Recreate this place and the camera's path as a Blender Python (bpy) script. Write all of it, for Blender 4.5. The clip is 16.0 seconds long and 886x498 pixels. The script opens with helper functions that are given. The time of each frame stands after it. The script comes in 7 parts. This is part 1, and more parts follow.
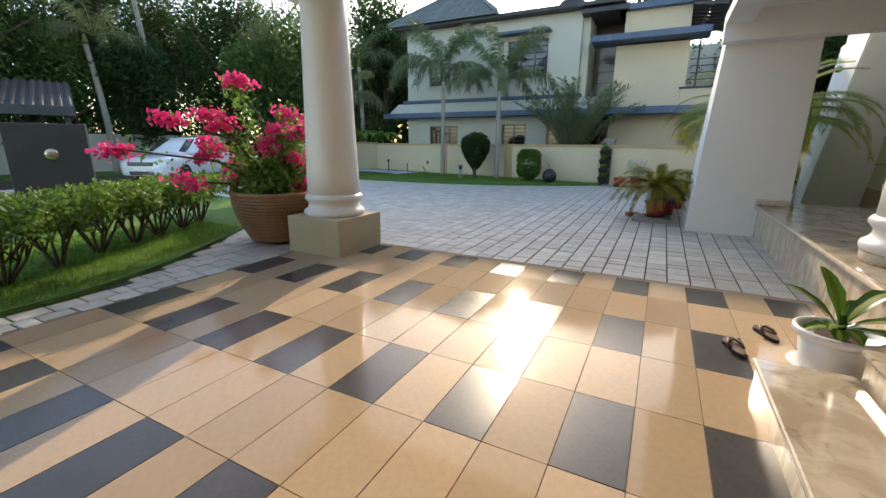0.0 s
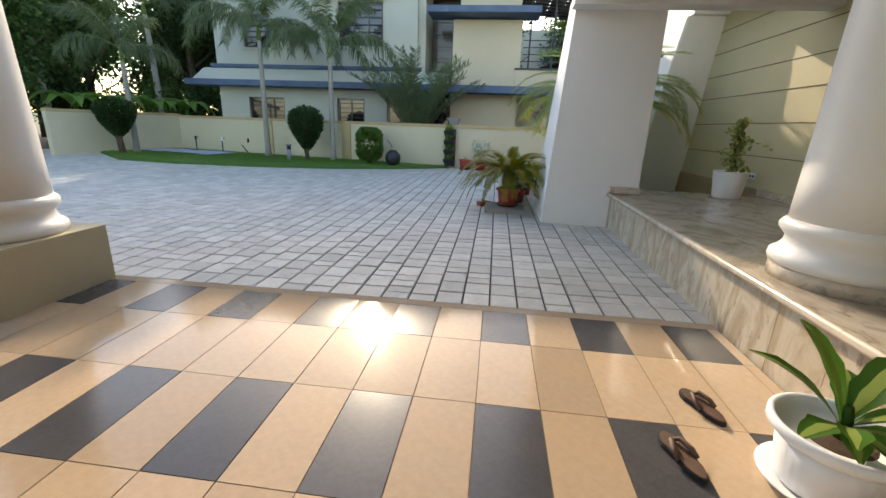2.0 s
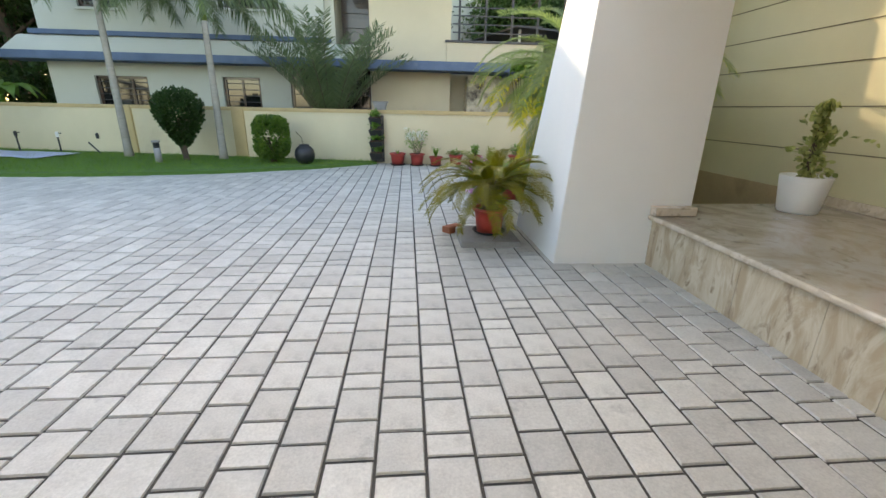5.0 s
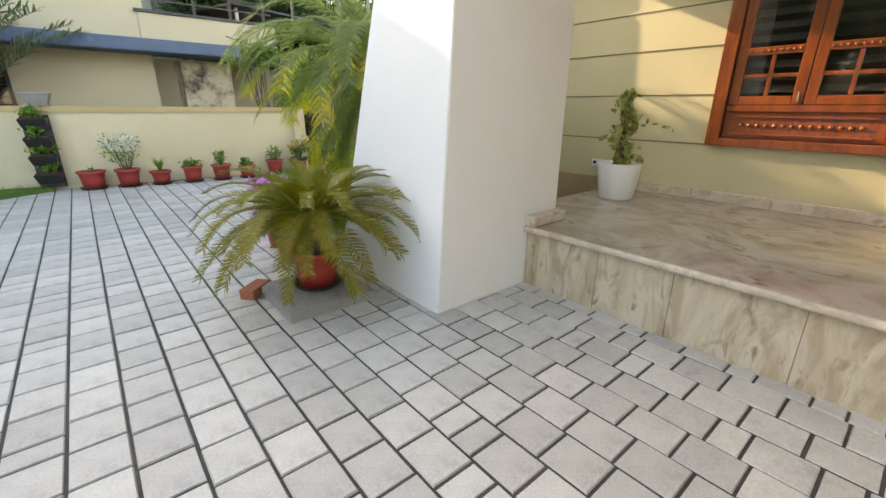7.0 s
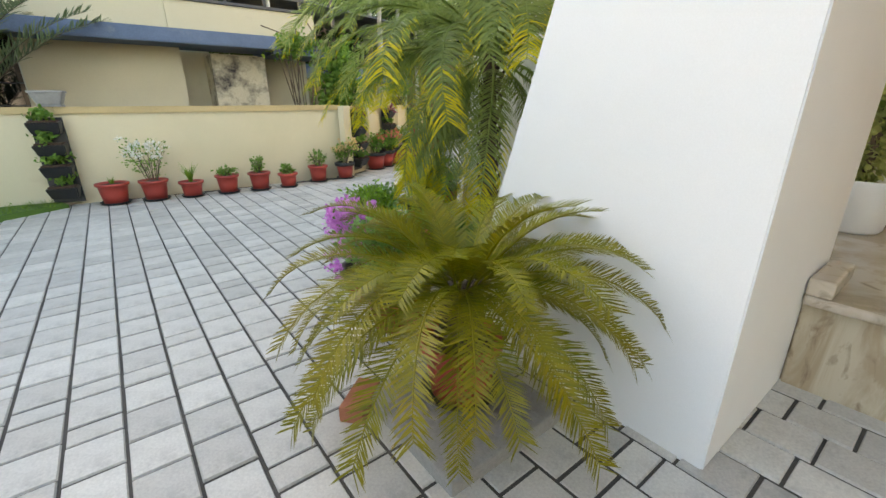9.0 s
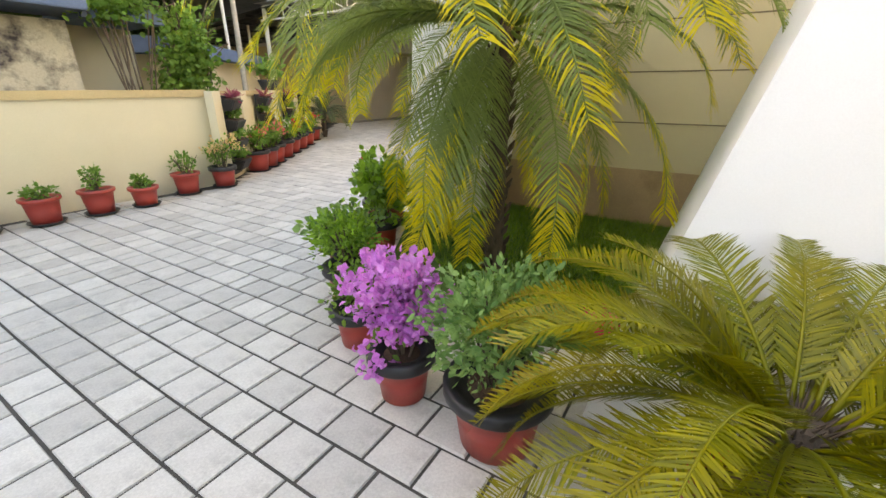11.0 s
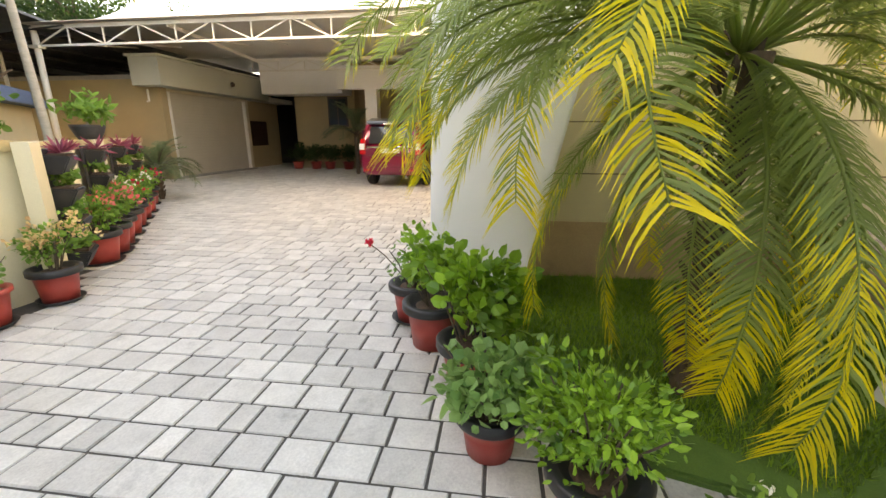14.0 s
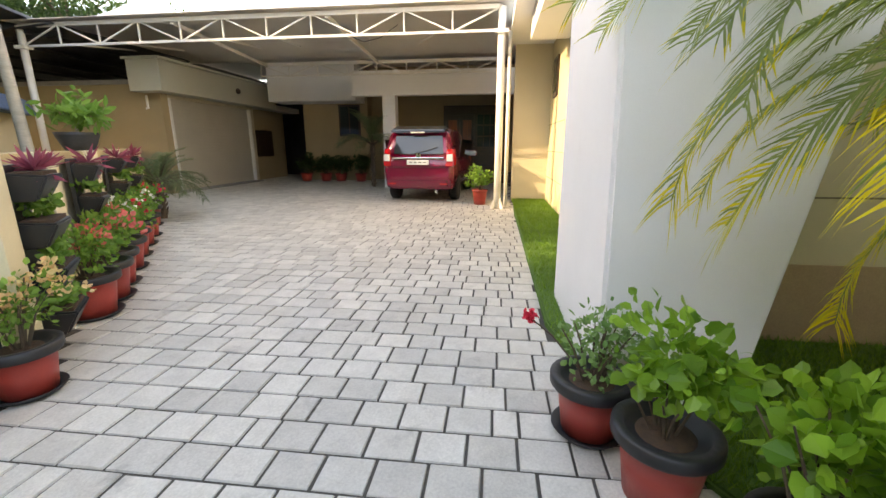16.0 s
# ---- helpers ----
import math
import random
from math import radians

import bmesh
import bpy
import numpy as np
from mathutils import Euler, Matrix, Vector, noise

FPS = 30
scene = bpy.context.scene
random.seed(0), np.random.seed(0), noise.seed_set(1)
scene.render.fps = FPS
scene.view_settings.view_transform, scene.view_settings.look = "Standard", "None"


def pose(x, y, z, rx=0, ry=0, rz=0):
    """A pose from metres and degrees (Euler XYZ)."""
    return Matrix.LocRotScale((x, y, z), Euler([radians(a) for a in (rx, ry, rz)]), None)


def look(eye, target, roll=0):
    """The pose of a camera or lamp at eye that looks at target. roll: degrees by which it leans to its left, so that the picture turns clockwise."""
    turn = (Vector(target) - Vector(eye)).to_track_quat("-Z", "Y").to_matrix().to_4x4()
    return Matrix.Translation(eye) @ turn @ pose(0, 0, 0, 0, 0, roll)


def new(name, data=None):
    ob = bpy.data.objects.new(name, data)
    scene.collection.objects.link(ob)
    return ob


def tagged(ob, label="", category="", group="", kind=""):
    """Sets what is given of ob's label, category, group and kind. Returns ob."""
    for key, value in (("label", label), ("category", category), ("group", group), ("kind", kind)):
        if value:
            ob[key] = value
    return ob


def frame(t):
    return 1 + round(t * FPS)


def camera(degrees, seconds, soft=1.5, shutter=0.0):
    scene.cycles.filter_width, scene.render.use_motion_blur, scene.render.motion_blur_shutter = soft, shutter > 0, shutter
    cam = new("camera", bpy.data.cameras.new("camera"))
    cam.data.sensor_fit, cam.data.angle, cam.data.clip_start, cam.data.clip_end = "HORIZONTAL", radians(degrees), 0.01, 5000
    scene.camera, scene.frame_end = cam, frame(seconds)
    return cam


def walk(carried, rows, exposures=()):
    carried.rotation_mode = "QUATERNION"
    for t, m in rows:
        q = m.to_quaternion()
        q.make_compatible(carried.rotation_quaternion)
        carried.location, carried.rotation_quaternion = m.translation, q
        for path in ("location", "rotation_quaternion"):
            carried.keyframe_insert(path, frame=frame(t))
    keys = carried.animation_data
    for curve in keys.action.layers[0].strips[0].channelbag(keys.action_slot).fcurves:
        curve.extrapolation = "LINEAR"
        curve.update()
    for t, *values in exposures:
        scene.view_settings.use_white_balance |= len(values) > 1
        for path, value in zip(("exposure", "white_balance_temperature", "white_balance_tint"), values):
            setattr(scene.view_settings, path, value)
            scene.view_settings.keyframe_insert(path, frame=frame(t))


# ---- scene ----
cam = camera(93.6, 16.0)
PATH = [
    (0, look((0.067, 0.043, 1.311), (-0.822, 1.765, 0.819), 0.4)),
    (0.5, look((0.008, 0.415, 1.295), (-0.763, 2.187, 0.782), 0.5)),
    (1, look((-0.032, 0.824, 1.316), (-0.638, 2.654, 0.783), 0.9)),
    (1.5, look((-0.143, 1.246, 1.282), (-0.552, 3.122, 0.725), 1.6)),
    (2, look((-0.202, 1.677, 1.26), (-0.42, 3.583, 0.692), 2.1)),
    (2.5, look((-0.299, 2.097, 1.28), (-0.381, 4.014, 0.717), 2.4)),
    (3, look((-0.485, 2.468, 1.297), (-0.487, 4.39, 0.745), 2.3)),
    (3.2, look((-0.548, 2.607, 1.29), (-0.543, 4.531, 0.743), 2.0)),
    (5.3, look((-0.935, 4.245, 1.353), (-0.681, 6.118, 0.7), 0.8)),
    (5.5, look((-0.989, 4.4, 1.341), (-0.625, 6.253, 0.683), 1.3)),
    (6, look((-1.009, 4.775, 1.334), (-0.234, 6.499, 0.679), 2.0)),
    (6.5, look((-1.002, 5.175, 1.31), (0.079, 6.73, 0.668), 1.4)),
    (7, look((-1.099, 5.605, 1.319), (0.121, 7.052, 0.675), 0.4)),
    (7.5, look((-1.13, 5.993, 1.294), (0.125, 7.409, 0.647), 0.2)),
    (8, look((-1.074, 6.405, 1.299), (0.163, 7.838, 0.652), 0.0)),
    (8.5, look((-1.028, 6.792, 1.303), (0.176, 8.248, 0.646), -0.2)),
    (9, look((-0.996, 7.194, 1.3), (0.16, 8.688, 0.642), -0.4)),
    (9.5, look((-1.009, 7.577, 1.286), (0.146, 9.054, 0.59), 1.3)),
    (9.7, look((-1.024, 7.718, 1.314), (0.181, 9.14, 0.588), 1.9)),
    (12.0, pose(-0.961, 9.47, 1.316, 71.0, -0.8, -75.0)),
    (12.5, pose(-0.879, 9.828, 1.304, 71.5, -2.7, -82.3)),
    (13.0, pose(-0.785, 10.177, 1.291, 71.6, -1.7, -83.3)),
    (13.5, pose(-0.58, 10.544, 1.313, 72.9, -1.2, -82.5)),
    (14.0, pose(-0.443, 10.907, 1.329, 74.8, 0.0, -82.4)),
    (14.5, pose(-0.256, 11.228, 1.31, 75.1, 1.2, -81.4)),
    (15.0, pose(0.011, 11.531, 1.329, 75.4, 0.4, -81.0)),
    (15.5, pose(0.302, 11.798, 1.342, 75.7, 0.3, -82.9)),
    (16.0, pose(0.594, 11.978, 1.323, 76.1, 0.1, -83.1)),
]
walk(cam, PATH, [(0.0, 1.75, 7200, 11), (1.5, 1.82, 7200, 11), (3.0, 2.08, 7400, 10), (5.5, 2.5, 8300, 12), (7.0, 2.6, 8800, 13), (9.5, 2.65, 9300, 12), (12.0, 3.12, 10900, 24), (13.0, 3.12, 11500, 27), (14.0, 3.16, 11000, 19), (16.0, 2.85, 9500, 17)])

# ---------------------------------------------------------------- light
SUN_AZ, SUN_EL = -16.5, 25.3
world = bpy.data.worlds.new("sky")
scene.world = world
world.use_nodes = True
wn = world.node_tree
sky = wn.nodes.new("ShaderNodeTexSky")
sky.sky_type = "NISHITA"
sky.sun_disc = False
sky.sun_elevation = radians(SUN_EL)
sky.sun_rotation = radians(SUN_AZ)
sky.air_density, sky.dust_density, sky.ozone_density = 1.0, 1.1, 1.2
wn.links.new(sky.outputs["Color"], wn.nodes["Background"].inputs["Color"])
wn.nodes["Background"].inputs["Strength"].default_value = 0.15
sun_data = bpy.data.lights.new("sun", "SUN")
sun_data.energy, sun_data.angle, sun_data.color = 1.5, radians(0.6), (1.0, 0.87, 0.68)
sun = new("sun", sun_data)
sd = Vector((math.sin(radians(SUN_AZ)) * math.cos(radians(SUN_EL)), math.cos(radians(SUN_AZ)) * math.cos(radians(SUN_EL)), math.sin(radians(SUN_EL))))
sun.matrix_world = look(sd * 60, (0, 0, 0))

# ---------------------------------------------------------------- materials
def shade(name):
    m = bpy.data.materials.new(name)
    m.use_nodes = True
    nt = m.node_tree
    return m, nt, nt.nodes["Principled BSDF"]


def node(nt, kind, **inputs):
    n = nt.nodes.new(kind)
    for k, v in inputs.items():
        n.inputs[k.replace("_", " ")].default_value = v
    return n


def coords(nt, stretch=(1, 1, 1)):
    tc = nt.nodes.new("ShaderNodeTexCoord")
    mp = nt.nodes.new("ShaderNodeMapping")
    mp.inputs["Scale"].default_value = stretch
    nt.links.new(tc.outputs["Object"], mp.inputs["Vector"])
    return mp.outputs["Vector"]


def mixc(nt, fac, a, b, how="MIX"):
    n = nt.nodes.new("ShaderNodeMix")
    n.data_type, n.blend_type = "RGBA", how
    for sock, v in ((n.inputs[0], fac), (n.inputs[6], a), (n.inputs[7], b)):
        if isinstance(v, bpy.types.NodeSocket):
            nt.links.new(v, sock)
        elif isinstance(v, (int, float)):
            sock.default_value = v
        else:
            sock.default_value = (*v, 1)
    return n.outputs[2]


def ramp(nt, src, lo, hi):
    n = nt.nodes.new("ShaderNodeMapRange")
    n.inputs[1].default_value, n.inputs[2].default_value = lo, hi
    nt.links.new(src, n.inputs[0])
    return n.outputs[0]


def mat(name, a, b=None, rough=0.6, scale=4.0, fine=45.0, bump=0.1, metal=0.0, rand=0.0, stretch=(1, 1, 1), grain=0.25, stain=None, stain_scale=1.2, stain_lo=0.55, rough_var=0.12, spec=0.5, bump_scale=None):
    """A surface of two tones at two scales with fine relief, and stains of a third tone."""
    m, nt, p = shade(name)
    b = b or tuple(c * 0.8 for c in a)
    v = coords(nt, stretch)
    big = node(nt, "ShaderNodeTexNoise", Scale=scale, Detail=5.0, Roughness=0.6)
    small = node(nt, "ShaderNodeTexNoise", Scale=fine, Detail=4.0, Roughness=0.7)
    nt.links.new(v, big.inputs["Vector"])
    nt.links.new(v, small.inputs["Vector"])
    col = mixc(nt, ramp(nt, big.outputs["Fac"], 0.3, 0.7), a, b)
    col = mixc(nt, grain, col, mixc(nt, ramp(nt, small.outputs["Fac"], 0.3, 0.7), tuple(min(1, c * 1.25) for c in a), tuple(c * 0.6 for c in b)))
    if stain:
        st = node(nt, "ShaderNodeTexNoise", Scale=stain_scale, Detail=7.0, Roughness=0.68)
        nt.links.new(v, st.inputs["Vector"])
        col = mixc(nt, ramp(nt, st.outputs["Fac"], stain_lo, stain_lo + 0.2), col, stain)
    if rand:
        oi = nt.nodes.new("ShaderNodeObjectInfo")
        gi = nt.nodes.new("ShaderNodeNewGeometry")
        ad = nt.nodes.new("ShaderNodeMath")
        ad.operation = "ADD"
        nt.links.new(oi.outputs["Random"], ad.inputs[0])
        nt.links.new(gi.outputs["Random Per Island"], ad.inputs[1])
        fr = nt.nodes.new("ShaderNodeMath")
        fr.operation = "FRACT"
        nt.links.new(ad.outputs[0], fr.inputs[0])
        hs = nt.nodes.new("ShaderNodeHueSaturation")
        mr = nt.nodes.new("ShaderNodeMapRange")
        mr.inputs[3].default_value, mr.inputs[4].default_value = 1 - rand, 1 + rand
        nt.links.new(fr.outputs[0], mr.inputs[0])
        nt.links.new(mr.outputs[0], hs.inputs["Value"])
        nt.links.new(col, hs.inputs["Color"])
        col = hs.outputs["Color"]
    nt.links.new(col, p.inputs["Base Color"])
    mr = nt.nodes.new("ShaderNodeMapRange")
    mr.inputs[3].default_value, mr.inputs[4].default_value = max(0.02, rough - rough_var), min(1, rough + rough_var)
    nt.links.new(big.outputs["Fac"], mr.inputs[0])
    nt.links.new(mr.outputs[0], p.inputs["Roughness"])
    p.inputs["Metallic"].default_value = metal
    p.inputs["Specular IOR Level"].default_value = spec
    if bump:
        bp = node(nt, "ShaderNodeBump", Strength=bump, Distance=0.01)
        nt.links.new(small.outputs["Fac"], bp.inputs["Height"])
        nt.links.new(bp.outputs["Normal"], p.inputs["Normal"])
    return m


def leaf(name, a, b, rough=0.45, through_light=0.35, tip=None, gloss=0.25):
    """Leaf or petal: two tones that differ from leaf to leaf, with light coming through."""
    m, nt, p = shade(name)
    gi = nt.nodes.new("ShaderNodeNewGeometry")
    big = node(nt, "ShaderNodeTexNoise", Scale=2.2, Detail=3.0)
    nt.links.new(coords(nt), big.inputs["Vector"])
    col = mixc(nt, gi.outputs["Random Per Island"], a, b)
    col = mixc(nt, ramp(nt, big.outputs["Fac"], 0.35, 0.7), col, mixc(nt, 0.6, col, tip or tuple(c * 0.55 for c in a)))
    nt.links.new(col, p.inputs["Base Color"])
    p.inputs["Roughness"].default_value = rough
    p.inputs["Specular IOR Level"].default_value = gloss
    tr = nt.nodes.new("ShaderNodeBsdfTranslucent")
    nt.links.new(mixc(nt, 0.5, col, tuple(min(1, c * 1.6) for c in b)), tr.inputs["Color"])
    mx = node(nt, "ShaderNodeMixShader", Fac=through_light)
    nt.links.new(p.outputs[0], mx.inputs[1])
    nt.links.new(tr.outputs[0], mx.inputs[2])
    nt.links.new(mx.outputs[0], nt.nodes["Material Output"].inputs["Surface"])
    return m


def veined(name, a, b, c, rough=0.2, scale=1.6, stretch=(1, 1, 1)):
    """Polished stone with drifting veins."""
    m, nt, p = shade(name)
    v = coords(nt, stretch)
    n1 = node(nt, "ShaderNodeTexNoise", Scale=scale, Detail=8.0, Roughness=0.62, Distortion=2.4)
    n2 = node(nt, "ShaderNodeTexNoise", Scale=scale * 3.1, Detail=6.0, Roughness=0.6, Distortion=1.2)
    nt.links.new(v, n1.inputs["Vector"])
    nt.links.new(v, n2.inputs["Vector"])
    col = mixc(nt, ramp(nt, n1.outputs["Fac"], 0.42, 0.6), a, b)
    col = mixc(nt, ramp(nt, n2.outputs["Fac"], 0.56, 0.7), col, c)
    nt.links.new(col, p.inputs["Base Color"])
    p.inputs["Roughness"].default_value = rough
    return m


def wood(name, a, b, rough=0.3, stretch=(14, 2, 14)):
    m, nt, p = shade(name)
    v = coords(nt, stretch)
    n1 = node(nt, "ShaderNodeTexNoise", Scale=1.3, Detail=7.0, Roughness=0.6, Distortion=0.8)
    nt.links.new(v, n1.inputs["Vector"])
    nt.links.new(mixc(nt, ramp(nt, n1.outputs["Fac"], 0.35, 0.65), a, b), p.inputs["Base Color"])
    p.inputs["Roughness"].default_value = rough
    p.inputs["Coat Weight"].default_value = 0.4
    bp = node(nt, "ShaderNodeBump", Strength=0.12, Distance=0.004)
    nt.links.new(n1.outputs["Fac"], bp.inputs["Height"])
    nt.links.new(bp.outputs["Normal"], p.inputs["Normal"])
    return m


def glass(name, tint=(0.03, 0.035, 0.035), rough=0.05):
    m, nt, p = shade(name)
    p.inputs["Base Color"].default_value = (*tint, 1)
    p.inputs["Roughness"].default_value = rough
    p.inputs["Specular IOR Level"].default_value = 0.8
    return m


def paint(name, a, rough=0.2, metal=0.0, coat=1.0):
    m = mat(name, a, tuple(c * 0.92 for c in a), rough=rough, scale=3, fine=300, bump=0.0, metal=metal, grain=0.08, rough_var=0.03)
    m.node_tree.nodes["Principled BSDF"].inputs["Coat Weight"].default_value = coat
    return m


def glow(name, a, strength):
    m, nt, p = shade(name)
    p.inputs["Base Color"].default_value = (*a, 1)
    p.inputs["Emission Color"].default_value = (*a, 1)
    p.inputs["Emission Strength"].default_value = strength
    return m


M_TILE = mat("beige_tile", (0.47, 0.335, 0.215), (0.42, 0.32, 0.225), rough=0.085, scale=2.2, fine=26, bump=0.004, rand=0.17, grain=0.2, rough_var=0.03, spec=0.22)
M_TILE_DARK = mat("slate_tile", (0.075, 0.07, 0.072), (0.05, 0.05, 0.055), rough=0.19, scale=3, fine=40, bump=0.006, rand=0.3, rough_var=0.04, spec=0.32)
M_GROUT = mat("tile_grout", (0.16, 0.12, 0.09), (0.1, 0.08, 0.06), rough=0.85, bump=0.2)
M_PAVER = mat("paver", (0.58, 0.56, 0.505), (0.45, 0.43, 0.385), rough=0.52, scale=7, fine=80, bump=0.25, rand=0.15, grain=0.3, stain=(0.27, 0.255, 0.23), stain_scale=3.6, stain_lo=0.58)
M_JOINT = mat("sand_joint", (0.08, 0.072, 0.061), (0.04, 0.037, 0.033), rough=0.95, bump=0.3)
M_SOIL = mat("soil", (0.1, 0.055, 0.03), (0.05, 0.03, 0.02), rough=0.95, scale=30, fine=120, bump=0.8)
M_TURF = mat("turf", (0.085, 0.185, 0.025), (0.055, 0.13, 0.02), rough=0.9, scale=8, fine=160, bump=0.8, grain=0.5)
M_EARTH = mat("far_ground", (0.12, 0.15, 0.05), (0.16, 0.13, 0.08), rough=0.95, scale=0.3, fine=6, bump=0.3)
M_WHITE = mat("white_wall_paint", (0.84, 0.84, 0.83), (0.8, 0.8, 0.79), rough=0.6, scale=1.3, fine=180, bump=0.12, grain=0.08, stain=(0.7, 0.68, 0.64), stain_scale=0.8, stain_lo=0.62)
M_COLUMN = mat("gloss_white_paint", (0.83, 0.8, 0.76), (0.8, 0.77, 0.72), rough=0.38, scale=2.5, fine=160, bump=0.05, grain=0.06)
M_PLINTH = mat("khaki_plaster", (0.52, 0.44, 0.28), (0.46, 0.39, 0.25), rough=0.65, scale=3, fine=150, bump=0.15, grain=0.15, stain=(0.36, 0.31, 0.22), stain_lo=0.63)
M_SIDING = mat("olive_cream_plaster", (0.56, 0.5, 0.31), (0.51, 0.46, 0.29), rough=0.7, scale=1.5, fine=140, bump=0.15, grain=0.12)
# Dark tone that stands in for the shade inside wall grooves.
M_GROOVE_SHADE = mat("wall_groove", (0.2, 0.17, 0.1), (0.14, 0.12, 0.08), rough=0.9)
M_SKIRT = mat("brown_base_coat", (0.42, 0.3, 0.17), (0.35, 0.24, 0.135), rough=0.8, scale=3, fine=80, bump=0.2, stain=(0.22, 0.14, 0.08), stain_lo=0.58)
M_MARBLE = veined("cream_marble", (0.5, 0.435, 0.355), (0.37, 0.3, 0.225), (0.24, 0.185, 0.135), rough=0.07, stretch=(1.2, 0.95, 1.2))
M_MARBLE_RISER = veined("cream_marble_riser", (0.58, 0.5, 0.38), (0.44, 0.34, 0.23), (0.3, 0.22, 0.15), rough=0.22, scale=1.6, stretch=(1, 2.2, 0.8))
M_MARBLE_EDGE = veined("cream_marble_edge", (0.62, 0.53, 0.43), (0.5, 0.41, 0.31), (0.36, 0.29, 0.22), rough=0.16, scale=3)
M_WALL = mat("boundary_wall_cream", (0.68, 0.59, 0.4), (0.62, 0.54, 0.355), rough=0.75, scale=1.1, fine=110, bump=0.15, grain=0.12, stain=(0.55, 0.46, 0.3), stain_scale=0.9, stain_lo=0.6)
M_WALL_CAP = mat("boundary_wall_cap", (0.56, 0.42, 0.21), (0.46, 0.34, 0.17), rough=0.75, scale=1.5, fine=90, bump=0.2, stain=(0.26, 0.2, 0.12), stain_lo=0.58)
M_HOUSE = mat("pale_house_plaster", (0.52, 0.525, 0.445), (0.47, 0.475, 0.4), rough=0.8, scale=0.6, fine=60, bump=0.12, grain=0.1, stain=(0.5, 0.5, 0.42), stain_scale=0.5, stain_lo=0.56)
M_HOUSE_WARM = mat("warm_house_plaster", (0.57, 0.505, 0.355), (0.51, 0.45, 0.32), rough=0.8, scale=0.8, fine=60, bump=0.12, grain=0.1, stain=(0.4, 0.35, 0.25), stain_scale=0.7, stain_lo=0.6)
# House plaster darkened in its base colour, for walls in the carport's shade.
M_REAR = mat("shade_toned_plaster", (0.4, 0.31, 0.18), (0.35, 0.27, 0.155), rough=0.8, scale=0.8, fine=60, bump=0.12, grain=0.1, stain=(0.3, 0.24, 0.15), stain_scale=0.7, stain_lo=0.6)
M_BLUE = mat("slate_blue_paint", (0.1, 0.15, 0.24), (0.07, 0.11, 0.18), rough=0.7, scale=2, fine=50, bump=0.15, stain=(0.2, 0.22, 0.24), stain_scale=1.5, stain_lo=0.6)
M_ROOFTILE = mat("grey_roof_tile", (0.2, 0.24, 0.24), (0.14, 0.17, 0.17), rough=0.7, scale=3, fine=40, bump=0.3, rand=0.15)
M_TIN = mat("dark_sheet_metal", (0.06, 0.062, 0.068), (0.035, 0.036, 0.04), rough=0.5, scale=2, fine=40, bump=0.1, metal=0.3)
M_WOOD = wood("red_teak", (0.3, 0.072, 0.012), (0.16, 0.032, 0.006), stretch=(14, 14, 2))
M_WOOD_DARK = wood("dark_teak", (0.06, 0.025, 0.012), (0.035, 0.015, 0.008))
M_GLASS = glass("window_glass")
M_CLEAR = glass("clear_window_glass", (0.75, 0.78, 0.76), 0.02)
M_CLEAR.node_tree.nodes["Principled BSDF"].inputs["Transmission Weight"].default_value = 1.0
M_GLASS_DARK = glass("tinted_glass", (0.012, 0.012, 0.013), 0.04)
M_STEEL_WHITE = mat("white_steel_paint", (0.78, 0.76, 0.72), (0.7, 0.68, 0.63), rough=0.4, scale=3, fine=120, bump=0.05, grain=0.1, stain=(0.5, 0.42, 0.32), stain_scale=2, stain_lo=0.68)
M_CANOPY = mat("white_canopy_sheet", (0.72, 0.69, 0.64), (0.64, 0.61, 0.56), rough=0.5, scale=1, fine=60, bump=0.05, grain=0.1)
M_POT_RED = mat("red_plastic_pot", (0.42, 0.05, 0.035), (0.34, 0.045, 0.035), rough=0.42, scale=5, fine=90, bump=0.06, grain=0.15, stain=(0.3, 0.13, 0.1), stain_scale=4, stain_lo=0.62, rand=0.12)
M_POT_BLACK = mat("black_plastic", (0.022, 0.022, 0.024), (0.015, 0.015, 0.016), rough=0.45, fine=90, bump=0.06)
M_POT_WHITE = mat("white_plastic", (0.8, 0.8, 0.8), (0.74, 0.74, 0.75), rough=0.35, fine=120, bump=0.03, grain=0.05)
M_POT_BASKET = mat("woven_brown_clay", (0.33, 0.17, 0.075), (0.22, 0.11, 0.05), rough=0.6, scale=6, fine=60, bump=0.3, grain=0.3)
M_CONCRETE = mat("grey_concrete", (0.33, 0.32, 0.3), (0.25, 0.24, 0.23), rough=0.85, scale=5, fine=60, bump=0.35, grain=0.3, stain=(0.16, 0.15, 0.14), stain_scale=3, stain_lo=0.58)
M_BRICK = mat("red_brick", (0.42, 0.15, 0.08), (0.32, 0.11, 0.06), rough=0.85, scale=9, fine=70, bump=0.4)
M_DARK_STONE = mat("charcoal_cladding", (0.07, 0.065, 0.062), (0.05, 0.047, 0.046), rough=0.55, scale=2, fine=60, bump=0.1)
M_BARK = mat("bark", (0.13, 0.09, 0.06), (0.07, 0.05, 0.035), rough=0.95, scale=9, fine=50, bump=0.9, stretch=(1, 1, 0.35))
M_BARK_PALE = mat("pale_palm_bark", (0.36, 0.33, 0.28), (0.26, 0.24, 0.2), rough=0.9, scale=6, fine=40, bump=0.4, stretch=(0.6, 0.6, 3))
M_RUBBER = mat("tyre_rubber", (0.02, 0.02, 0.02), (0.014, 0.014, 0.014), rough=0.85, fine=120, bump=0.2)
